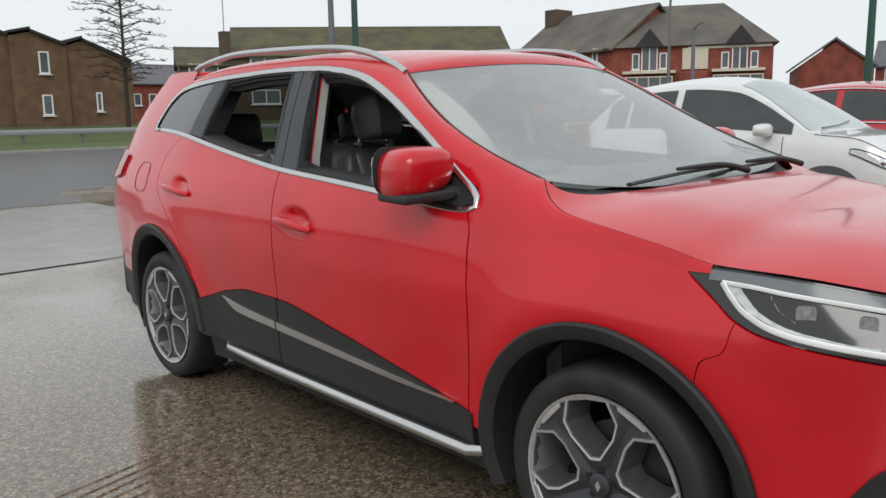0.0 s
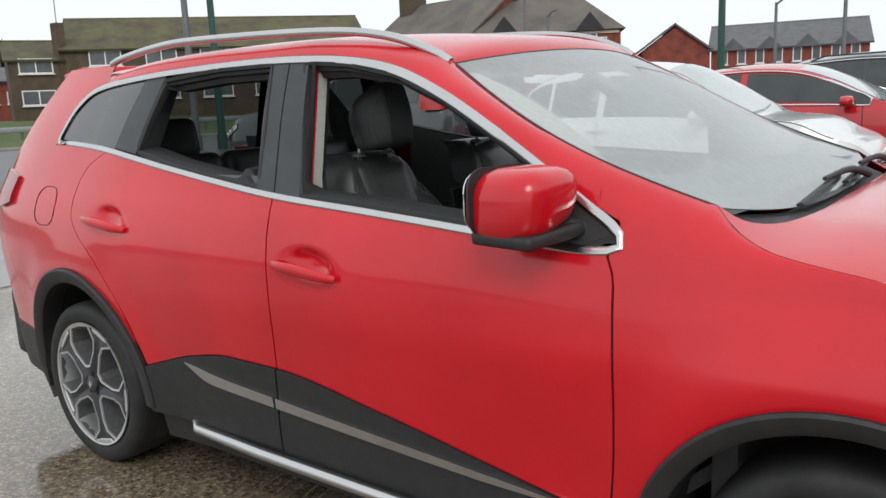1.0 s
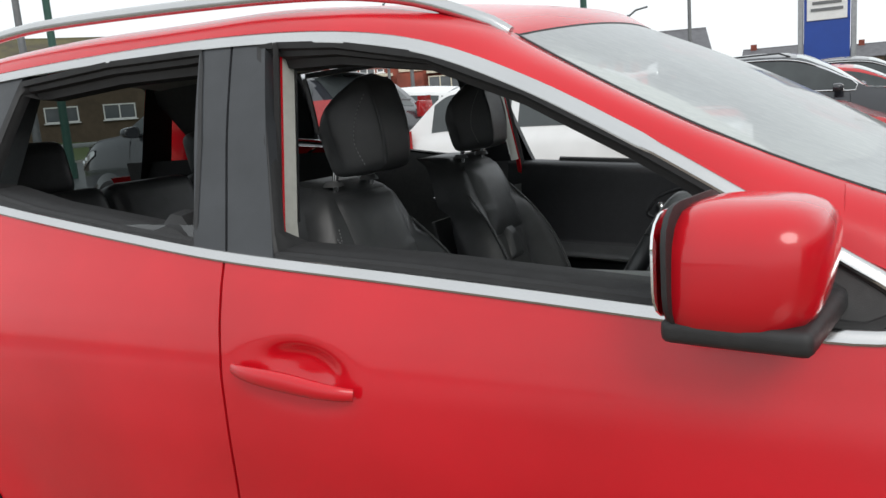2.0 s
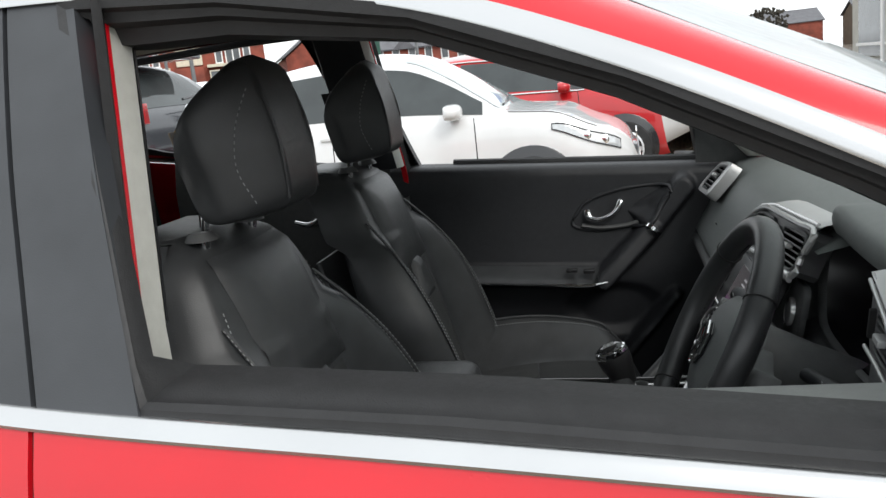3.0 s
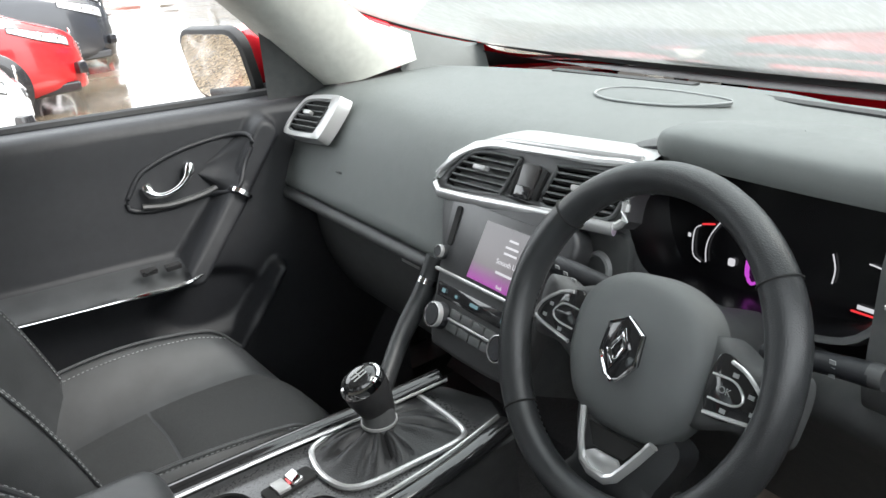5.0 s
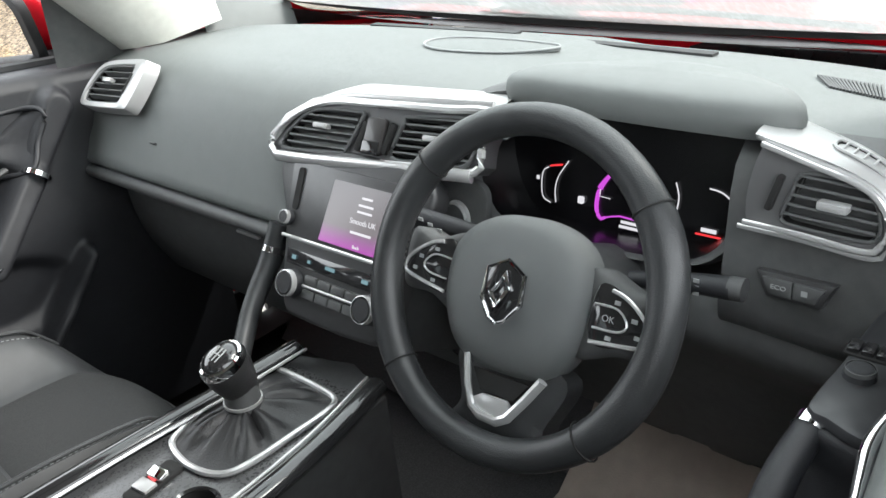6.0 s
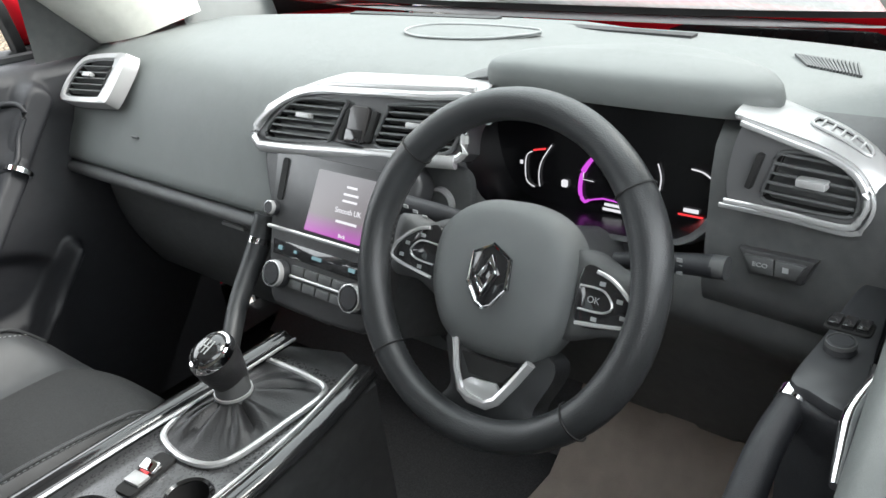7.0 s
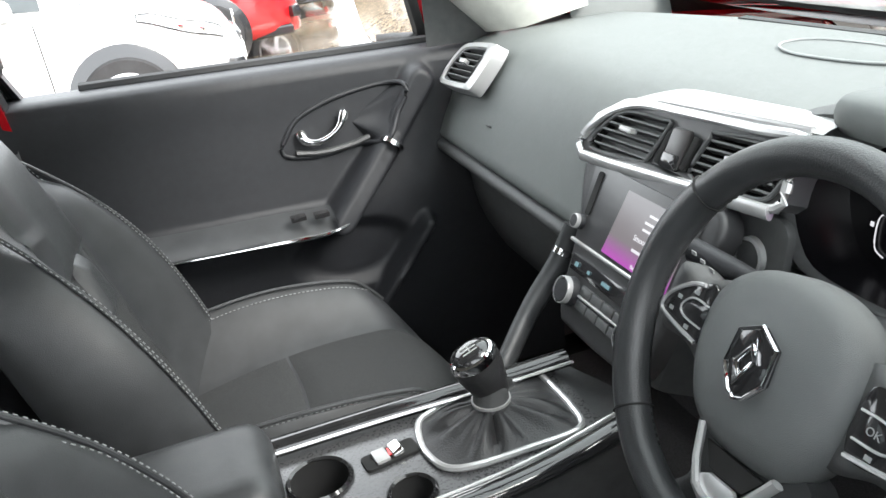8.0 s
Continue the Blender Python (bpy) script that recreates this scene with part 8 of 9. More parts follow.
for u in (3.4, 10.4):
    g = bmesh.new()
    vs = [g.verts.new(p) for p in ((u - 1.2, -0.45, 6.0), (u + 1.2, -0.45, 6.0), (u, -0.45, 7.5), (u - 1.2, 3.0, 6.0), (u + 1.2, 3.0, 6.0), (u, 3.0, 7.5))]
    for f in ((0, 1, 2), (5, 4, 3), (0, 2, 5, 3), (2, 1, 4, 5), (1, 0, 3, 4)):
        g.faces.new([vs[k] for k in f])
    part("dormer_gable", place(g, MH), DARKROOF, hipped, "dark gable over the bay", 0)
for u in (2.2, 5.0, 7.8):
    part("skylight", place(box((u + 2.2, 3.6, 8.42), (0.5, 0.8, 0.1), 0.0, 2, (32, 0, 0)), MH), UPVC, hipped, "small roof light", 0)
wing, _ = building("villa_wing", "red brick side wing with slate roof", (-50.5, 56.0), (-38.3, 54.45), 11, 0.4, 6.45, 10.2, REDBRICK, OLDTILE, "ridge", [(3.0, 5.3, 1.1, 1.6, 2), (5.0, 5.3, 1.1, 1.6, 2), (8.0, 5.4, 0.6, 1.6, 1), (10.6, 5.4, 0.6, 1.6, 1)], 0.4)
part("chimney", box((-49.3, 61.2, 10.0), (1.5, 2.4, 2.2), 0.03), DARKBRICK, wing, "", 0)
# red terraces
building("gabled_house", "red brick end house with a pitched slate roof", (-29.6, 70.6), (-24.2, 73.4), 12, 0.3, 4.9, 7.1, REDBRICK, SLATE, "gable", (), 0.3)
terrace, MT = building("terrace_row", "red brick terrace with small dormer gables", (-24.1, 73.4), (-11.5, 76.8), 9, 0.3, 4.7, 6.9, REDBRICK, SLATE, "ridge", [(1.1 + 1.55 * k, 3.7, 0.75, 1.3, 1) for k in range(8)], 0.3)
for u in (1.9, 5.0, 8.1, 11.2):
    g = bmesh.new()
    vs = [g.verts.new(p) for p in ((u - 1.1, -0.4, 4.3), (u + 1.1, -0.4, 4.3), (u, -0.4, 5.4), (u - 1.1, 2.4, 4.3), (u + 1.1, 2.4, 4.3), (u, 2.4, 5.4))]
    for f in ((0, 1, 2), (5, 4, 3), (0, 2, 5, 3), (2, 1, 4, 5), (1, 0, 3, 4)):
        g.faces.new([vs[k] for k in f])
    part("dormer_gable", place(g, MT), SLATE, terrace, "", 0)
# low far roofs behind the car row
for k, (x, y, w, h) in enumerate(((-16, 140, 14, 6.6), (0, 150, 16, 6.2), (18, 150, 17, 6.0), (38, 140, 18, 6.2))):
    far, _ = building("far_house", "distant grey rendered house with slate roof", (x, y), (x + w, y + 0.6), 9, 0.0, h - 1.6, h + 0.4, DARKBRICK if k % 2 else REDBRICK, SLATE, "ridge", [(2 + 2.6 * q, 2.0, 1.0, 1.2, 2) for q in range(3)], 0.3)
    part("chimney", box((x + 1.2, y + 4.5, h + 0.6), (0.9, 0.7, 1.5)), REDBRICK, far, "", 0)
for k, (x, y, s_) in enumerate(((4.0, 78, 3.4), (13.5, 76, 4.2), (-13, 84, 3.0))):
    tr = thing("far_tree", "distant bare winter tree crown", "tree")
    part("trunk", tube([(x, y, 0), (x, y, s_ * 0.6)], 0.16, 6), BARK, tr)
    random.seed(20 + k)
    tw = []
    for q in range(140):
        a, b_ = random.uniform(0, 6.28), random.uniform(0.1, 1)
        r_ = s_ * 0.45 * math.sqrt(1 - (b_ * 2 - 1) ** 2) * random.uniform(0.4, 1)
        p = Vector((x + r_ * math.cos(a), y + r_ * math.sin(a), s_ * (0.45 + 0.6 * b_)))
        tw.append(box(p, (random.uniform(0.1, 0.4), random.uniform(0.1, 0.4), random.uniform(0.05, 0.25)), 0, 2, (random.uniform(0, 90), random.uniform(0, 90), 0)))
    part("crown", join(*tw), NEEDLE, tr, "", 0)

# bare conifer by the houses: trunk, whorls of drooping limbs and fine twigs
tree = thing("conifer_tree", "sparse brown conifer with drooping limbs", "tree")
tx, ty = -46.5, 16.9
part("trunk", tube([(tx, ty, 0.8), (tx + 0.1, ty, 5), (tx, ty + 0.1, 10.4)], lambda q: 0.17 * (1 - 0.8 * q), 8), BARK, tree, "slim dark trunk")
random.seed(11)
tw = []
for k in range(64):
    z = 3.4 + 6.8 * k / 64 + random.uniform(-0.1, 0.1)
    a = k * 2.4 + random.uniform(-0.3, 0.3)
    L = (0.6 + 2.4 * math.sin(math.pi * min(1, 0.15 + 0.85 * (1 - (z - 3.4) / 7.4)) * 0.75)) * random.uniform(0.7, 1.1)
    d = Vector((math.cos(a), math.sin(a), 0))
    p = [Vector((tx, ty, z)), Vector((tx, ty, z + 0.15 * L)) + d * L * 0.5, Vector((tx, ty, z + 0.10 * L)) + d * L]
    part("limb", tube(p, lambda q: 0.035 * (1 - 0.7 * q), 4), BARK, tree, "", 0)
    for q in range(11):
        u = 0.25 + 0.75 * q / 10
        c = p[0].lerp(p[1], min(1, u * 2)) if u < 0.5 else p[1].lerp(p[2], u * 2 - 1)
        e = Vector((random.uniform(-0.5, 0.5), random.uniform(-0.5, 0.5), random.uniform(-0.1, 0.28))) * (0.5 + 0.4 * L / 3)
        tw.append(tube([c, c + e], 0.018, 3))
        tw.append(tube([c + e * 0.5, c + e * 0.5 + Vector((random.uniform(-0.3, 0.3), random.uniform(-0.3, 0.3), random.uniform(0, 0.2)))], 0.014, 3))
part("crown", join(*tw), NEEDLE, tree, "fine twigs of the crown", 0)

# poles and wires
for x, y, h, r, m_, lb in ((-22.0, 14.8, 9, 0.13, GREYPOLE, "grey steel street lamp post"), (-21.4, 15.4, 9, 0.14, GREENPOLE, "green painted traction pole"), (-7.7, 26.0, 9, 0.14, GREENPOLE, "green painted traction pole by the cars"), (-9.9, 41.0, 5.4, 0.11, GREYPOLE, "short grey street lamp post"), (-7.8, 46.6, 9, 0.13, GREYPOLE, "tall grey post beyond the cars"), (-27.5, 46.0, 8.5, 0.12, GREYPOLE, "thin lamp post before the villa"), (-26.0, 46.5, 6.6, 0.16, GREYPOLE, "stout dark post before the villa"), (5.0, 52.0, 7.0, 0.10, GREYPOLE, "far grey lamp post")):
    po = solid("street_pole", tube([(x, y, 0), (x, y, h)], lambda q: r * (1 - 0.35 * q), 12), m_, lb, "pole", "poles round the forecourt")
    part("pole_base", place(turned([(0, 0.5), (r * 1.25, 0.5), (r * 1.3, 0.0), (0, 0)], 14), Matrix.Translation((x, y, 0))), m_, po)
    part("pole_arm", tube([(x, y, h - 0.1), (x + 0.5, y - 0.4, h + 0.15), (x + 1.2, y - 0.9, h + 0.2)], 0.05, 6), GREYPOLE, po)
wires = thing("overhead_wires", "thin overhead wires across the sky", "wire")
for (a, b_) in (((-60, -5, 11.5), (-7.7, 26.0, 8.8)), ((-60, -2, 9.8), (-9, 60, 9.5)), ((-21.4, 15.4, 8.9), (-7.7, 26.0, 8.9)), ((-60, 10, 12.5), (20, 60, 11)), ((-7.7, 26, 6.6), (-4.0, 25.0, 6.9))):
    p = [Vector(a).lerp(Vector(b_), k / 16) - Vector((0, 0, 0.9 * math.sin(math.pi * k / 16))) for k in range(17)]
    part("wire", tube(p, 0.012, 4), GREYPOLE, wires)

# blue sign board
BLUE = mat("blue sign", (0.015, 0.06, 0.32), 0.35, 0, 0.06, 4)
sign = thing("forecourt_sign", "tall blue and white forecourt sign", "sign")
part("sign_panel", box((0.0, 23.2, 1.55), (1.15, 0.16, 2.9), 0.02, 1), BLUE, sign, "blue panel", 0)
part("sign_head", box((0.0, 23.11, 3.55), (1.0, 0.05, 1.2), 0.01, 1), UPVC, sign, "white panel with small print", 0)
part("sign_back", box((0.0, 23.2, 3.7), (1.15, 0.16, 1.5), 0.02, 1), BLUE, sign, "", 0)
for s in (-1, 1):
    part("sign_post", box((0.66 * s, 23.2, 2.3), (0.14, 0.16, 4.6), 0.02, 1), GALV, sign, "grey post", 0)
for k in range(5):
    part("print_bar", box((0.0, 23.075, 3.95 - 0.18 * k), (0.8 - 0.08 * (k % 2), 0.02, 0.08)), mat("red print", (0.35, 0.05, 0.05), 0.6) if k < 2 else GREYPOLE, sign, "", 0)

# showroom along the end of the row
SHOP = mat("grey rendered showroom", (0.42, 0.41, 0.37), 0.8, 0, 0.08, 2)
shop = thing("showroom_building", "grey showroom with white framed glass front", "building")
part("wall", box((11.5, 12, 2.2), (5.6, 38, 4.4)), SHOP, shop, "", 0)
part("plinth", box((8.66, 12, 0.25), (0.12, 38.05, 0.5), 0.02, 1), PALE, shop, "", 0)
part("fascia", box((8.60, 12, 3.7), (0.24, 38.2, 1.0), 0.02, 1), UPVC, shop, "white fascia", 0)
for k in range(11):
    y = -5.0 + 3.2 * k
    wn_ = part("shop_window", box((8.665, y + 1.6, 1.85), (0.06, 2.86, 2.5)), PANE, shop, "large dark window", 0)
    part("mullion", box((8.60, y, 1.75), (0.20, 0.26, 2.9), 0.02, 1), UPVC, wn_, "white window post", 0)
    part("transom", box((8.62, y + 1.6, 1.0), (0.12, 2.9, 0.10)), UPVC, wn_, "", 0)
banner = thing("low_banner", "low blue banner with unreadable white print", "banner")
part("banner_sheet", box((8.30, 5.6, 0.55), (0.05, 5.0, 0.55), 0.01, 1), BLUE, banner, "", 0)
for k in range(9):
    part("print_bar", box((8.268, 3.6 + 0.45 * k, 0.55), (0.01, 0.30, 0.20)), UPVC, banner, "", 0)
for y in (3.3, 7.9):
    part("banner_post", box((8.36, y, 0.45), (0.06, 0.06, 0.9)), GREYPOLE, banner, "", 0)


# parked cars -------------------------------------------------------------
def plain_paint(name, c):
    return mat(name, c, 0.22, 0.0, 0.05, 3.0, coat=0.8)


WHITE = plain_paint("white car paint", (0.74, 0.75, 0.75))
CARRED = plain_paint("bright red car paint", (0.50, 0.012, 0.016))
CARGREY = plain_paint("dark grey car paint", (0.030, 0.033, 0.040))
CARBLACK = plain_paint("black car paint", (0.012, 0.012, 0.014))
LENS = mat("clear lamp lens", (0.55, 0.57, 0.58), 0.08, 0.3, 0.15, 30, coat=1.0)
REDLENS = mat("red tail lens", (0.40, 0.008, 0.010), 0.15, 0, 0.1, 20, coat=1.0)
PLATEYELLOW = mat("yellow plate", (0.75, 0.45, 0.02), 0.5)
PLATEWHITE = mat("white plate", (0.75, 0.75, 0.73), 0.5)
CARGLASS = mat("dark car glass", (0.055, 0.064, 0.066), 0.05, 0, 0.2, 3)


def parked_car(label, paint_, M, L=3.7, Wd=1.66, H=1.5, hood=0.92, nose_z=0.72, ws0=0.80, ws1=1.55, rear1=0.35, rear0=0.10, wheelbase=2.4, fo=0.72, tail_z=0.95, chrome=False, roofrail=False, up=0.0):
    """A parked car heading +x in its own frame, its nose at x = 0. ws0, ws1: foot and head of the windscreen behind the nose;
    rear0, rear1: foot and head of the back window ahead of the tail."""
    c = thing("parked_car", label, "car", "cars parked in a row", at=M)
    hw, belt = Wd / 2, hood
    roof = spl([-L, -L + 0.02, -L + 0.08, -L + rear0 + 0.10, -L + rear1 + 0.40, -L * 0.55 - 0.2, -ws1 - 0.25, -ws1, -(ws0 * 0.4 + ws1 * 0.6), -(ws0 * 0.75 + ws1 * 0.25), -ws0, -ws0 * 0.62, -0.34, -0.17, -0.06, 0.0], [0.50, 0.72, tail_z, tail_z + 0.08, H - 0.07, H, H - 0.015, H - 0.055, belt + 0.62 * (H - belt), belt + 0.27 * (H - belt), belt + 0.025, belt - 0.015, nose_z + 0.10, nose_z + 0.035, nose_z - 0.06, 0.50])
    plan = spl([-L, -L + 0.06, -L + 0.3, -L + 1.0, -1.2, -0.6, -0.30, -0.12, -0.03, 0.0], [hw * 0.70, hw * 0.86, hw * 0.955, hw, hw, hw * 0.975, hw * 0.90, hw * 0.76, hw * 0.60, hw * 0.46])

    def side_z(x):
        return min(belt - 0.015 + 0.035 * max(0.0, (-x - ws0) / L), roof(x) - 0.035)

    def S(x, v, s, out=0.0):
        """The car's skin: v 0 to 1 up the flank, 1 to 1.55 up the side glass, on to 2 at the middle of the roof or bonnet."""
        w, t, b = plan(x), roof(x), side_z(x)
        if v <= 1:
            kz = ((0.88, 0.20), (0.975, 0.27), (1.0, 0.42), (1.0, 0.24 + 0.45 * b), (0.99, 0.12 + 0.72 * b), (0.965, b - 0.05), (0.925, b))
            f = v * 6
            n = min(5, int(f))
            k = kz[n][0] + (kz[n + 1][0] - kz[n][0]) * (f - n)
            return Vector((x, s * (w * k + out), kz[n][1] + (kz[n + 1][1] - kz[n][1]) * (f - n)))
        hh = t - b
        wb = 0.925 * w
        wr, zr = wb - min(0.34 * hh, 0.30), b + hh * 0.84
        q = v - 1
        if q <= 0.55:
            e = q / 0.55
            return Vector((x, s * (wb + (wr - wb) * e + out), b + (zr - b) * e + 0.2 * out))
        e = (q - 0.55) / 0.45
        return Vector((x, s * wr * (1 - e) ** 1.15, zr + (t - zr) * (1 - (1 - e) ** 2.4) + out))
    vs = [k / 8 for k in range(8)] + [1 + 0.55 * k / 6 for k in range(6)] + [1.55 + 0.45 * (k / 8) for k in range(9)]
    xs = [-L + L * (0.5 - 0.5 * math.cos(math.pi * i / 72)) for i in range(73)]
    part("body", place(skin([[S(x, v, -1) for v in vs] + [S(x, v, 1) for v in vs[-2::-1]] for x in xs], False, False), M), paint_, c, "", 60)
    part("underside", place(box((-L / 2, 0, 0.24), (L - 0.25, Wd * 0.86, 0.10), 0.02, 1), M), CARBLACK, c)
    # panes laid on the skin
    def pane(name, x0, x1, va, vb, s, material, label, out=0.004, n=12, m_=6):
        return part(name, place(skin([[S(x0 + (x1 - x0) * i / n, va + (vb - va) * j / m_, s, out) for j in range(m_ + 1)] for i in range(n + 1)]), M), material, c, label, 60)
    across = [1.60 + 0.40 * k / 7 for k in range(8)]
    part("windscreen", place(skin([[S(x, v, -1, 0.005) for v in across] + [S(x, v, 1, 0.005) for v in across[-2::-1]] for x in [-ws0 - 0.03 - (ws1 - ws0 - 0.01) * i / 14 for i in range(15)]]), M), mat_glass_out, c, "wet windscreen", 60)
    across = [1.62 + 0.38 * k / 7 for k in range(8)]
    part("rear_window", place(skin([[S(x, v, -1, 0.005) for v in across] + [S(x, v, 1, 0.005) for v in across[-2::-1]] for x in [-L + rear0 + 0.11 + (rear1 - rear0 + 0.24) * i / 10 for i in range(11)]]), M), CARGLASS, c, "dark rear window", 60)
    for s in (-1, 1):
        cab0, cab1 = -ws0 - 0.16, -L + rear1 + 0.22
        mid_ = -ws1 - 0.62
        for x0, x1 in ((cab0, mid_ + 0.04), (mid_ - 0.04, max(cab1 + 0.30, mid_ - 0.85)), (max(cab1 + 0.26, mid_ - 0.89), cab1)):
            if x0 - x1 > 0.12:
                pane("side_window", x0, x1, 1.07, 1.50, s, CARGLASS, "dark side window")
        if chrome:
            line = [S(cab0 + (cab1 - cab0) * k / 12, 1.03, s, 0.007) for k in range(13)] + [S(cab1 + (cab0 - cab1) * k / 12, 1.53, s, 0.007) for k in range(13)]
            part("window_line", place(tube(curve(line, 60, True), 0.010, 6, True), M), BRIGHT, c, "chrome line round the side windows")
        mx = -ws0 - 0.38
        mp = S(mx, 1.0, s)
        hb = bmesh.new()
        bmesh.ops.create_uvsphere(hb, u_segments=18, v_segments=12, radius=1)
        for v in hb.verts:
            q = (abs(v.co.x) ** 3 + abs(v.co.y) ** 3 + abs(v.co.z) ** 3) ** (1 / 3)
            v.co = Vector((max(-0.045, v.co.x / q * 0.085), v.co.y / q * 0.105, v.co.z / q * (0.062 - 0.012 * v.co.y * s)))
        place(hb, Matrix.Translation((mx, mp.y + s * 0.125, mp.z + 0.055)))
        mr_ = part("door_mirror", place(hb, M), paint_, c, "painted door mirror", 60)
        part("mirror_foot", place(tube([(mx, mp.y, mp.z + 0.01), (mx, mp.y + s * 0.10, mp.z + 0.03)], 0.026, 8, flat=1.6), M), CARBLACK, mr_)
        lamp = [[S(-0.13 - 0.50 * i / 12, 0.62 + 0.10 * (i / 12) + (0.30 - 0.22 * (i / 12) ** 1.5) * j / 6, s, 0.006) for j in range(7)] for i in range(13)]
        hl_ = part("headlamp", place(skin(lamp), M), LENS, c, "clear headlamp", 60)
        part("lamp_edge", place(tube([r[0] for r in lamp] + [r[-1] for r in lamp[::-1]], 0.006, 5, True), M), CARBLACK, hl_, "dark rim of the headlamp")
        for lx in (-0.25, -0.38):
            part("lamp_bulb", place(turned([(0, 0.010), (0.030, 0.006), (0.040, 0.0)], 16, "y"), M @ Matrix.Translation(S(lx, 0.76, s, 0.004)) @ Matrix.Scale(-s, 4, (0, 1, 0))), BRIGHT, hl_)
        rings_ = [[Vector((-L + 0.05 + 0.24 * i / 5, s * (plan(-L + 0.05 + 0.24 * i / 5) * 0.995 + 0.008), 0.80 + up + 0.24 * j / 3)) for j in range(4)] for i in range(6)]
        part("tail_lamp", place(skin(rings_), M), REDLENS, c, "red tail lamp", 60)
        part("tail_lamp_back", place(box((-L + 0.055, s * hw * 0.72, 0.90 + up), (0.05, 0.24, 0.17), 0.01), M), REDLENS, c)
        for k, xh in enumerate((-ws1 - 0.62, -ws1 - 1.45)):
            if xh > -L + 0.7:
                part("door_handle", place(box(S(xh, 0.80, s, 0.010), (0.20, 0.035, 0.035), 0.012, 2), M), paint_, c)
        for xs_ in (-ws0 - 0.22, -ws1 - 0.62):
            part("door_gap", place(tube([S(xs_ - 0.05 * (v - 0.5) ** 2, v, s, 0.0005) for v in [0.16 + 0.82 * k / 12 for k in range(13)]], 0.0045, 4), M), CARBLACK, c)
        part("bonnet_gap", place(tube([S(-0.30 - (ws0 - 0.34) * k / 10, 1.42, s, 0.001) for k in range(11)], 0.004, 4), M), CARBLACK, c)
        for wx in (-fo, -fo - wheelbase):
            rad = 0.31
            part("wheel_arch", place(turned([(0, 0.004), (rad + 0.055, 0.004), (rad + 0.06, 0.0), (rad + 0.05, -0.02)], 36, "y"), M @ Matrix.Translation((wx, s * (hw - 0.002), 0.33)) @ Matrix.Scale(-s, 4, (0, 1, 0))), CARBLACK, c)
            wh = part("wheel", place(turned([(0.20, -0.10), (0.29, -0.10), (rad, -0.07), (rad, 0.07), (0.29, 0.095), (0.21, 0.10), (0.20, 0.08)], 36, "y"), M @ Matrix.Translation((wx, s * (hw - 0.075), rad)) @ Matrix.Scale(-s, 4, (0, 1, 0))), TYRE, c, "black tyre")
            rim = [turned([(0.0, 0.03), (0.055, 0.03), (0.06, 0.0)], 16), turned([(0.19, 0.035), (0.21, 0.03), (0.205, -0.02), (0.19, -0.02)], 36)] + [place(box((0.12, 0, 0.012), (0.16, 0.05, 0.02), 0.006, 1), Matrix.Rotation(radians(72 * k), 4, "Z")) for k in range(5)]
            part("rim", place(join(*rim), M @ Matrix.Translation((wx, s * (hw + 0.005), rad)) @ Matrix.Scale(-s, 4, (0, 1, 0)) @ Matrix.Rotation(radians(90), 4, "X")), ALLOY, wh, "silver five-spoke wheel")
            part("wheel_dark", place(turned([(0, -0.03), (0.2, -0.03), (0.2, -0.04)], 24, "y"), M @ Matrix.Translation((wx, s * (hw + 0.0), rad)) @ Matrix.Scale(-s, 4, (0, 1, 0))), CARBLACK, wh)
    gr = part("grille", place(box((-0.035, 0, nose_z - 0.20), (0.07, Wd * 0.42, 0.16), 0.03, 2), M), CARBLACK, c, "dark front grille")
    for k in range(4):
        part("grille_bar", place(box((0.002, 0, nose_z - 0.255 + 0.036 * k), (0.012, Wd * 0.40, 0.008)), M), GALV, gr)
    part("lower_grille", place(box((-0.03, 0, 0.33), (0.07, Wd * 0.5, 0.10), 0.02, 2), M), CARBLACK, c)
    for s in (-1, 1):
        part("fog_recess", place(box((-0.10, s * hw * 0.72, 0.40), (0.10, 0.20, 0.12), 0.03, 2, (0, 0, -25 * s)), M), CARBLACK, c, "dark fog lamp recess")
    for x, mt, z in ((0.012, PLATEWHITE, 0.44), (-L - 0.012 + 0.03 * (up > 0), PLATEYELLOW, 0.78 + 0.6 * up)):
        pl_ = part("number_plate", place(box((x, 0, z), (0.012, 0.50, 0.11), 0.003, 1), M), mt, c, "number plate")
        part("plate_bar", place(box((x + (0.007 if x > 0 else -0.007), 0, z), (0.003, 0.40, 0.06)), M), CARBLACK, pl_)
    part("wiper", place(tube([S(-ws0 - 0.05, 1.75, -1, 0.012), S(-ws0 - 0.07, 1.98, 1, 0.014), S(-ws0 - 0.12, 1.75, 1, 0.014)], 0.010, 5), M), CARBLACK, c)
    part("badge", place(turned([(0, 0.012), (0.05, 0.010), (0.055, 0.0)], 20, "x"), M @ Matrix.Translation((-0.012, 0, nose_z - 0.06))), BRIGHT, c, "plain chrome badge")
    if roofrail:
        for s in (-1, 1):
            part("roof_rail", place(tube([S(-ws1 - 0.1, 1.62, s, 0.0), S(-ws1 - 0.25, 1.62, s, 0.045), S(-L + rear1 + 0.75, 1.62, s, 0.045), S(-L + rear1 + 0.55, 1.62, s, 0.0)], 0.014, 6), M), CARBLACK, c, "black roof rail")
    return c


# the pale grey-green base colour imitates bright sky reflected in the wet glass
mat_glass_out = mat("wet car windscreen with painted sky sheen", (0.34, 0.40, 0.39), 0.22, 0, 0.18, 2.2, coat=1.0, spec=0.9)


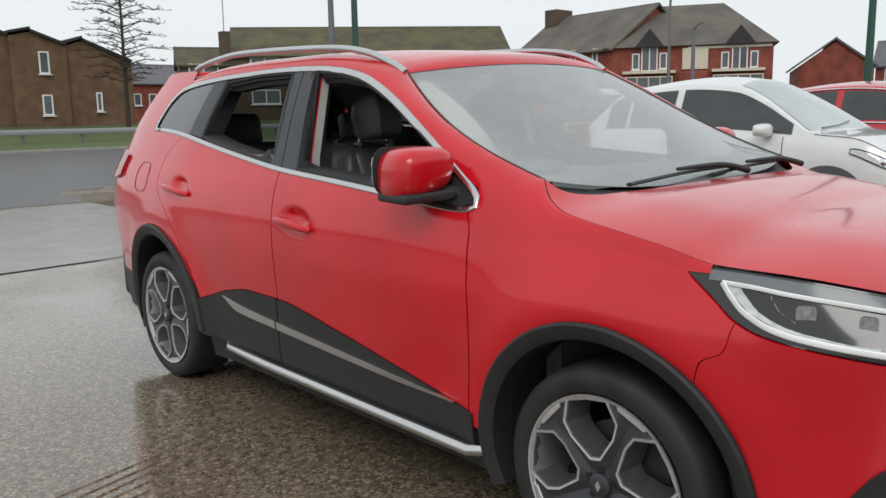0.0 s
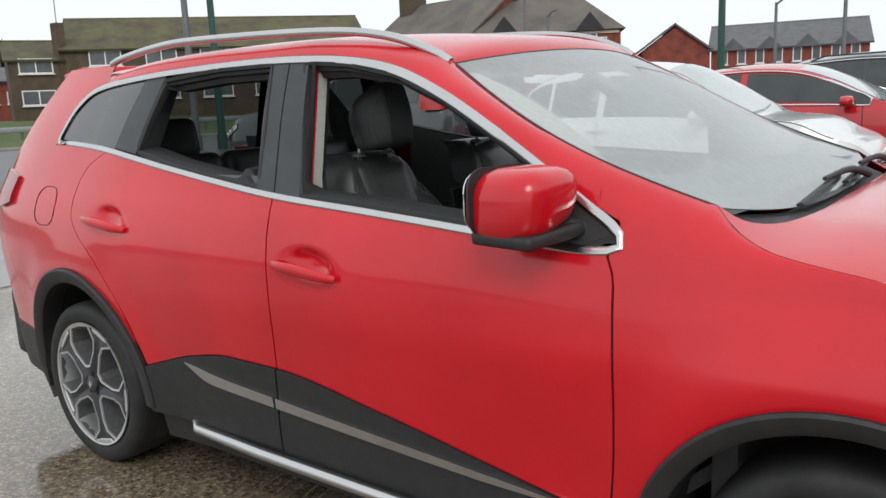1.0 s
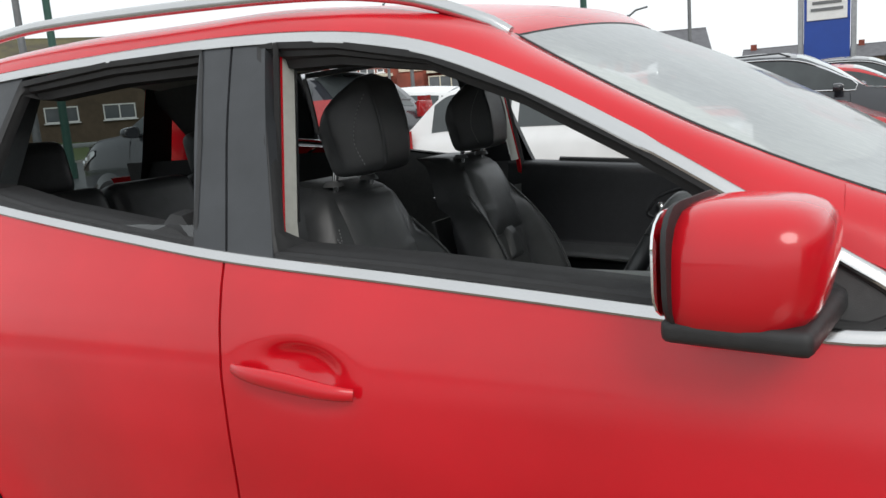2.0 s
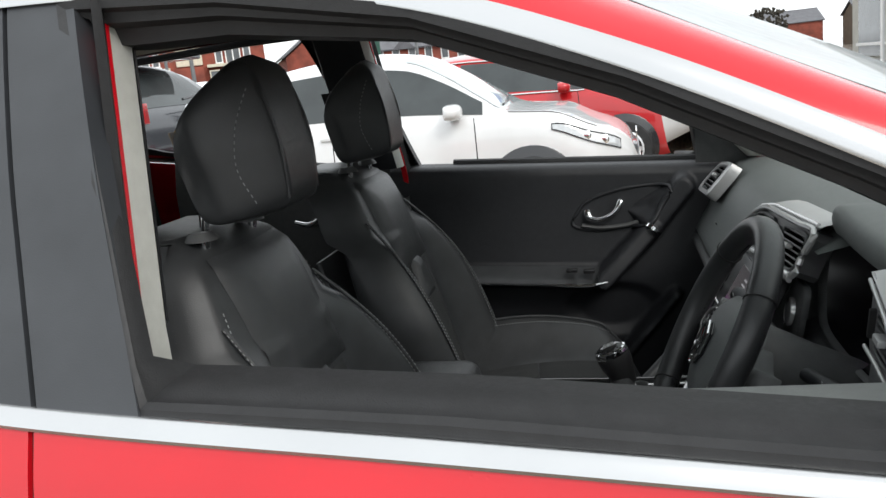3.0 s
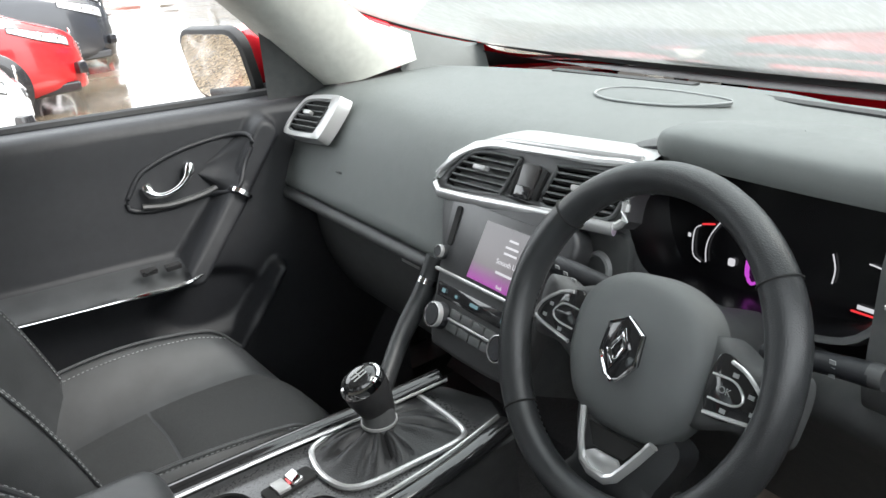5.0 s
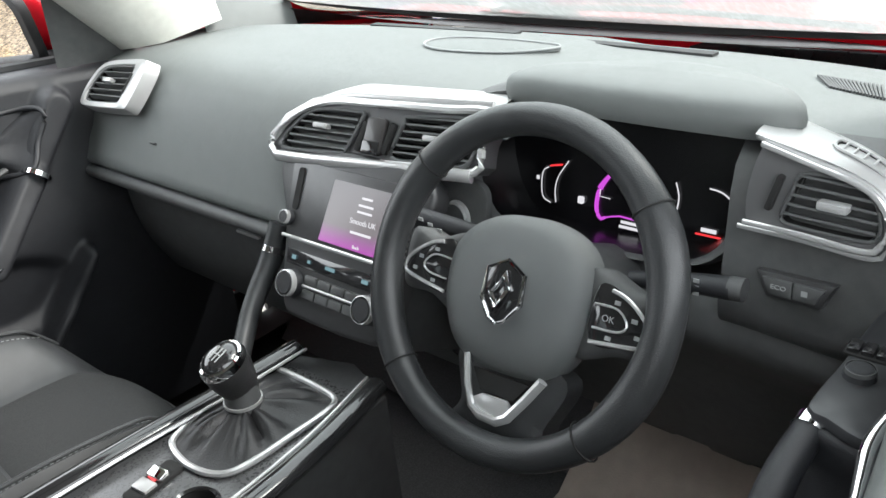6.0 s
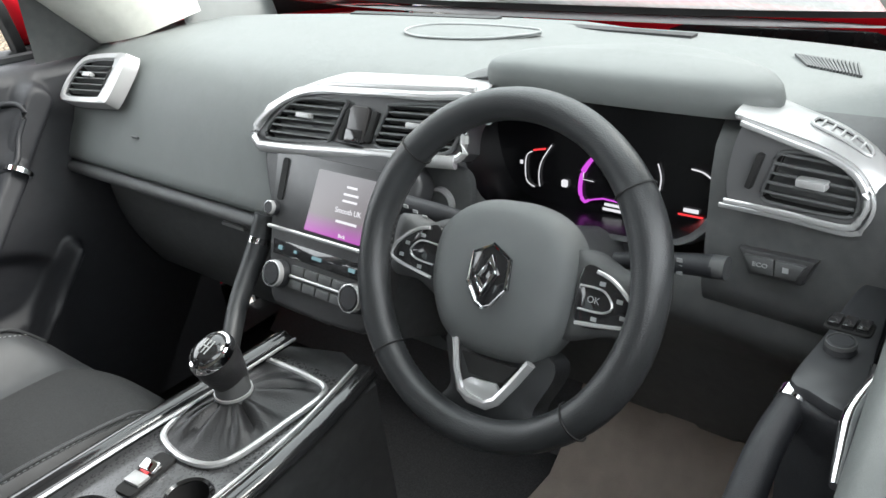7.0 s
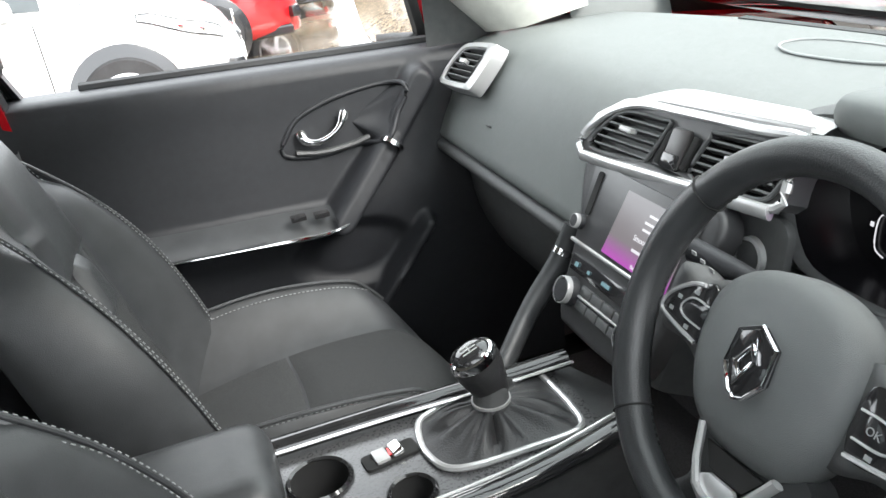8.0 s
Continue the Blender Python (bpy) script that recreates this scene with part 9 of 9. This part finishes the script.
def parked(x, y, turn):
    return pose(x, y, rise(x - 1.5 * math.cos(radians(turn)), y - 1.5 * math.sin(radians(turn))), 0, 0, turn)


parked_car("small white hatchback with dark side windows", WHITE, parked(0.45, 5.55, -1), 3.72, 1.68, 1.54, 0.96, 0.72, 1.00, 1.78, 0.25, 0.08, 2.42, 0.80)
parked_car("bright red three-door coupe with chrome window line", CARRED, parked(1.28, 8.40, -1), 4.46, 1.84, 1.52, 1.00, 0.74, 1.15, 2.10, 0.60, 0.20, 2.69, 0.92, chrome=True)
parked_car("dark grey SUV with chrome window surround", CARGREY, parked(2.15, 11.1, -2), 4.6, 1.86, 1.68, 1.08, 0.84, 1.20, 2.10, 0.55, 0.15, 2.74, 0.95, chrome=True, roofrail=True)
parked_car("small bright red hatchback beyond the dark SUV", CARRED, parked(2.55, 13.7, -2), 3.9, 1.72, 1.50, 0.97, 0.73, 0.92, 1.80, 0.35, 0.10, 2.5, 0.82)
parked_car("black SUV at the end of the row", CARBLACK, parked(3.1, 16.2, -2), 4.5, 1.82, 1.66, 1.08, 0.84, 1.20, 2.10, 0.70, 0.30, 2.7, 0.9, chrome=True)
parked_car("pale silver hatchback far along the row", plain_paint("silver car paint", (0.42, 0.44, 0.46)), parked(3.1, 18.8, -2), 4.2, 1.78, 1.50, 0.97, 0.73, 1.02, 1.9, 0.45, 0.12, 2.6, 0.86)
dk = parked_car("dark grey SUV showing its yellow-plated tail", CARGREY, parked(-7.76, 5.61, 174), 4.4, 1.82, 1.68, 1.10, 0.86, 1.10, 1.95, 0.20, 0.04, 2.6, 0.90, tail_z=1.12, up=0.27)
DM = parked(-7.76, 5.61, 174)
part("rear_badge", place(turned([(0, 0.012), (0.055, 0.010), (0.060, 0.0)], 24, "x"), DM @ Matrix.Translation((-4.385, 0, 1.16)) @ Matrix.Rotation(radians(180), 4, "Z")), BRIGHT, dk, "plain chrome badge")
part("rear_wiper", place(tube([(-4.37, 0.05, 1.26), (-4.36, -0.15, 1.28), (-4.355, -0.38, 1.27)], 0.012, 6), DM), CARBLACK, dk, "black rear wiper")
part("roof_spoiler", place(box((-4.02, 0, 1.640), (0.36, 1.16, 0.035), 0.014, 2), DM), CARGREY, dk, "dark roof spoiler")
part("brake_lamp", place(box((-4.203, 0, 1.640), (0.012, 0.36, 0.022), 0.004), DM), REDLENS, dk, "red high brake lamp")
parked_car("white hatchback behind the dark SUV", WHITE, parked(-7.45, 8.3, 180), 4.2, 1.78, 1.49, 0.96, 0.74, 1.05, 1.9, 0.35, 0.08, 2.6, 0.86)
parked_car("white family hatchback along the back row", WHITE, parked(-9.8, 18.2, 0), 4.2, 1.78, 1.49, 0.96, 0.74, 1.05, 1.9, 0.35, 0.08, 2.6, 0.86)
parked_car("bright red hatchback parked further back", CARRED, parked(-4.6, 18.0, 2), 4.0, 1.75, 1.48, 0.96, 0.74, 1.0, 1.8, 0.35, 0.10, 2.5, 0.84)
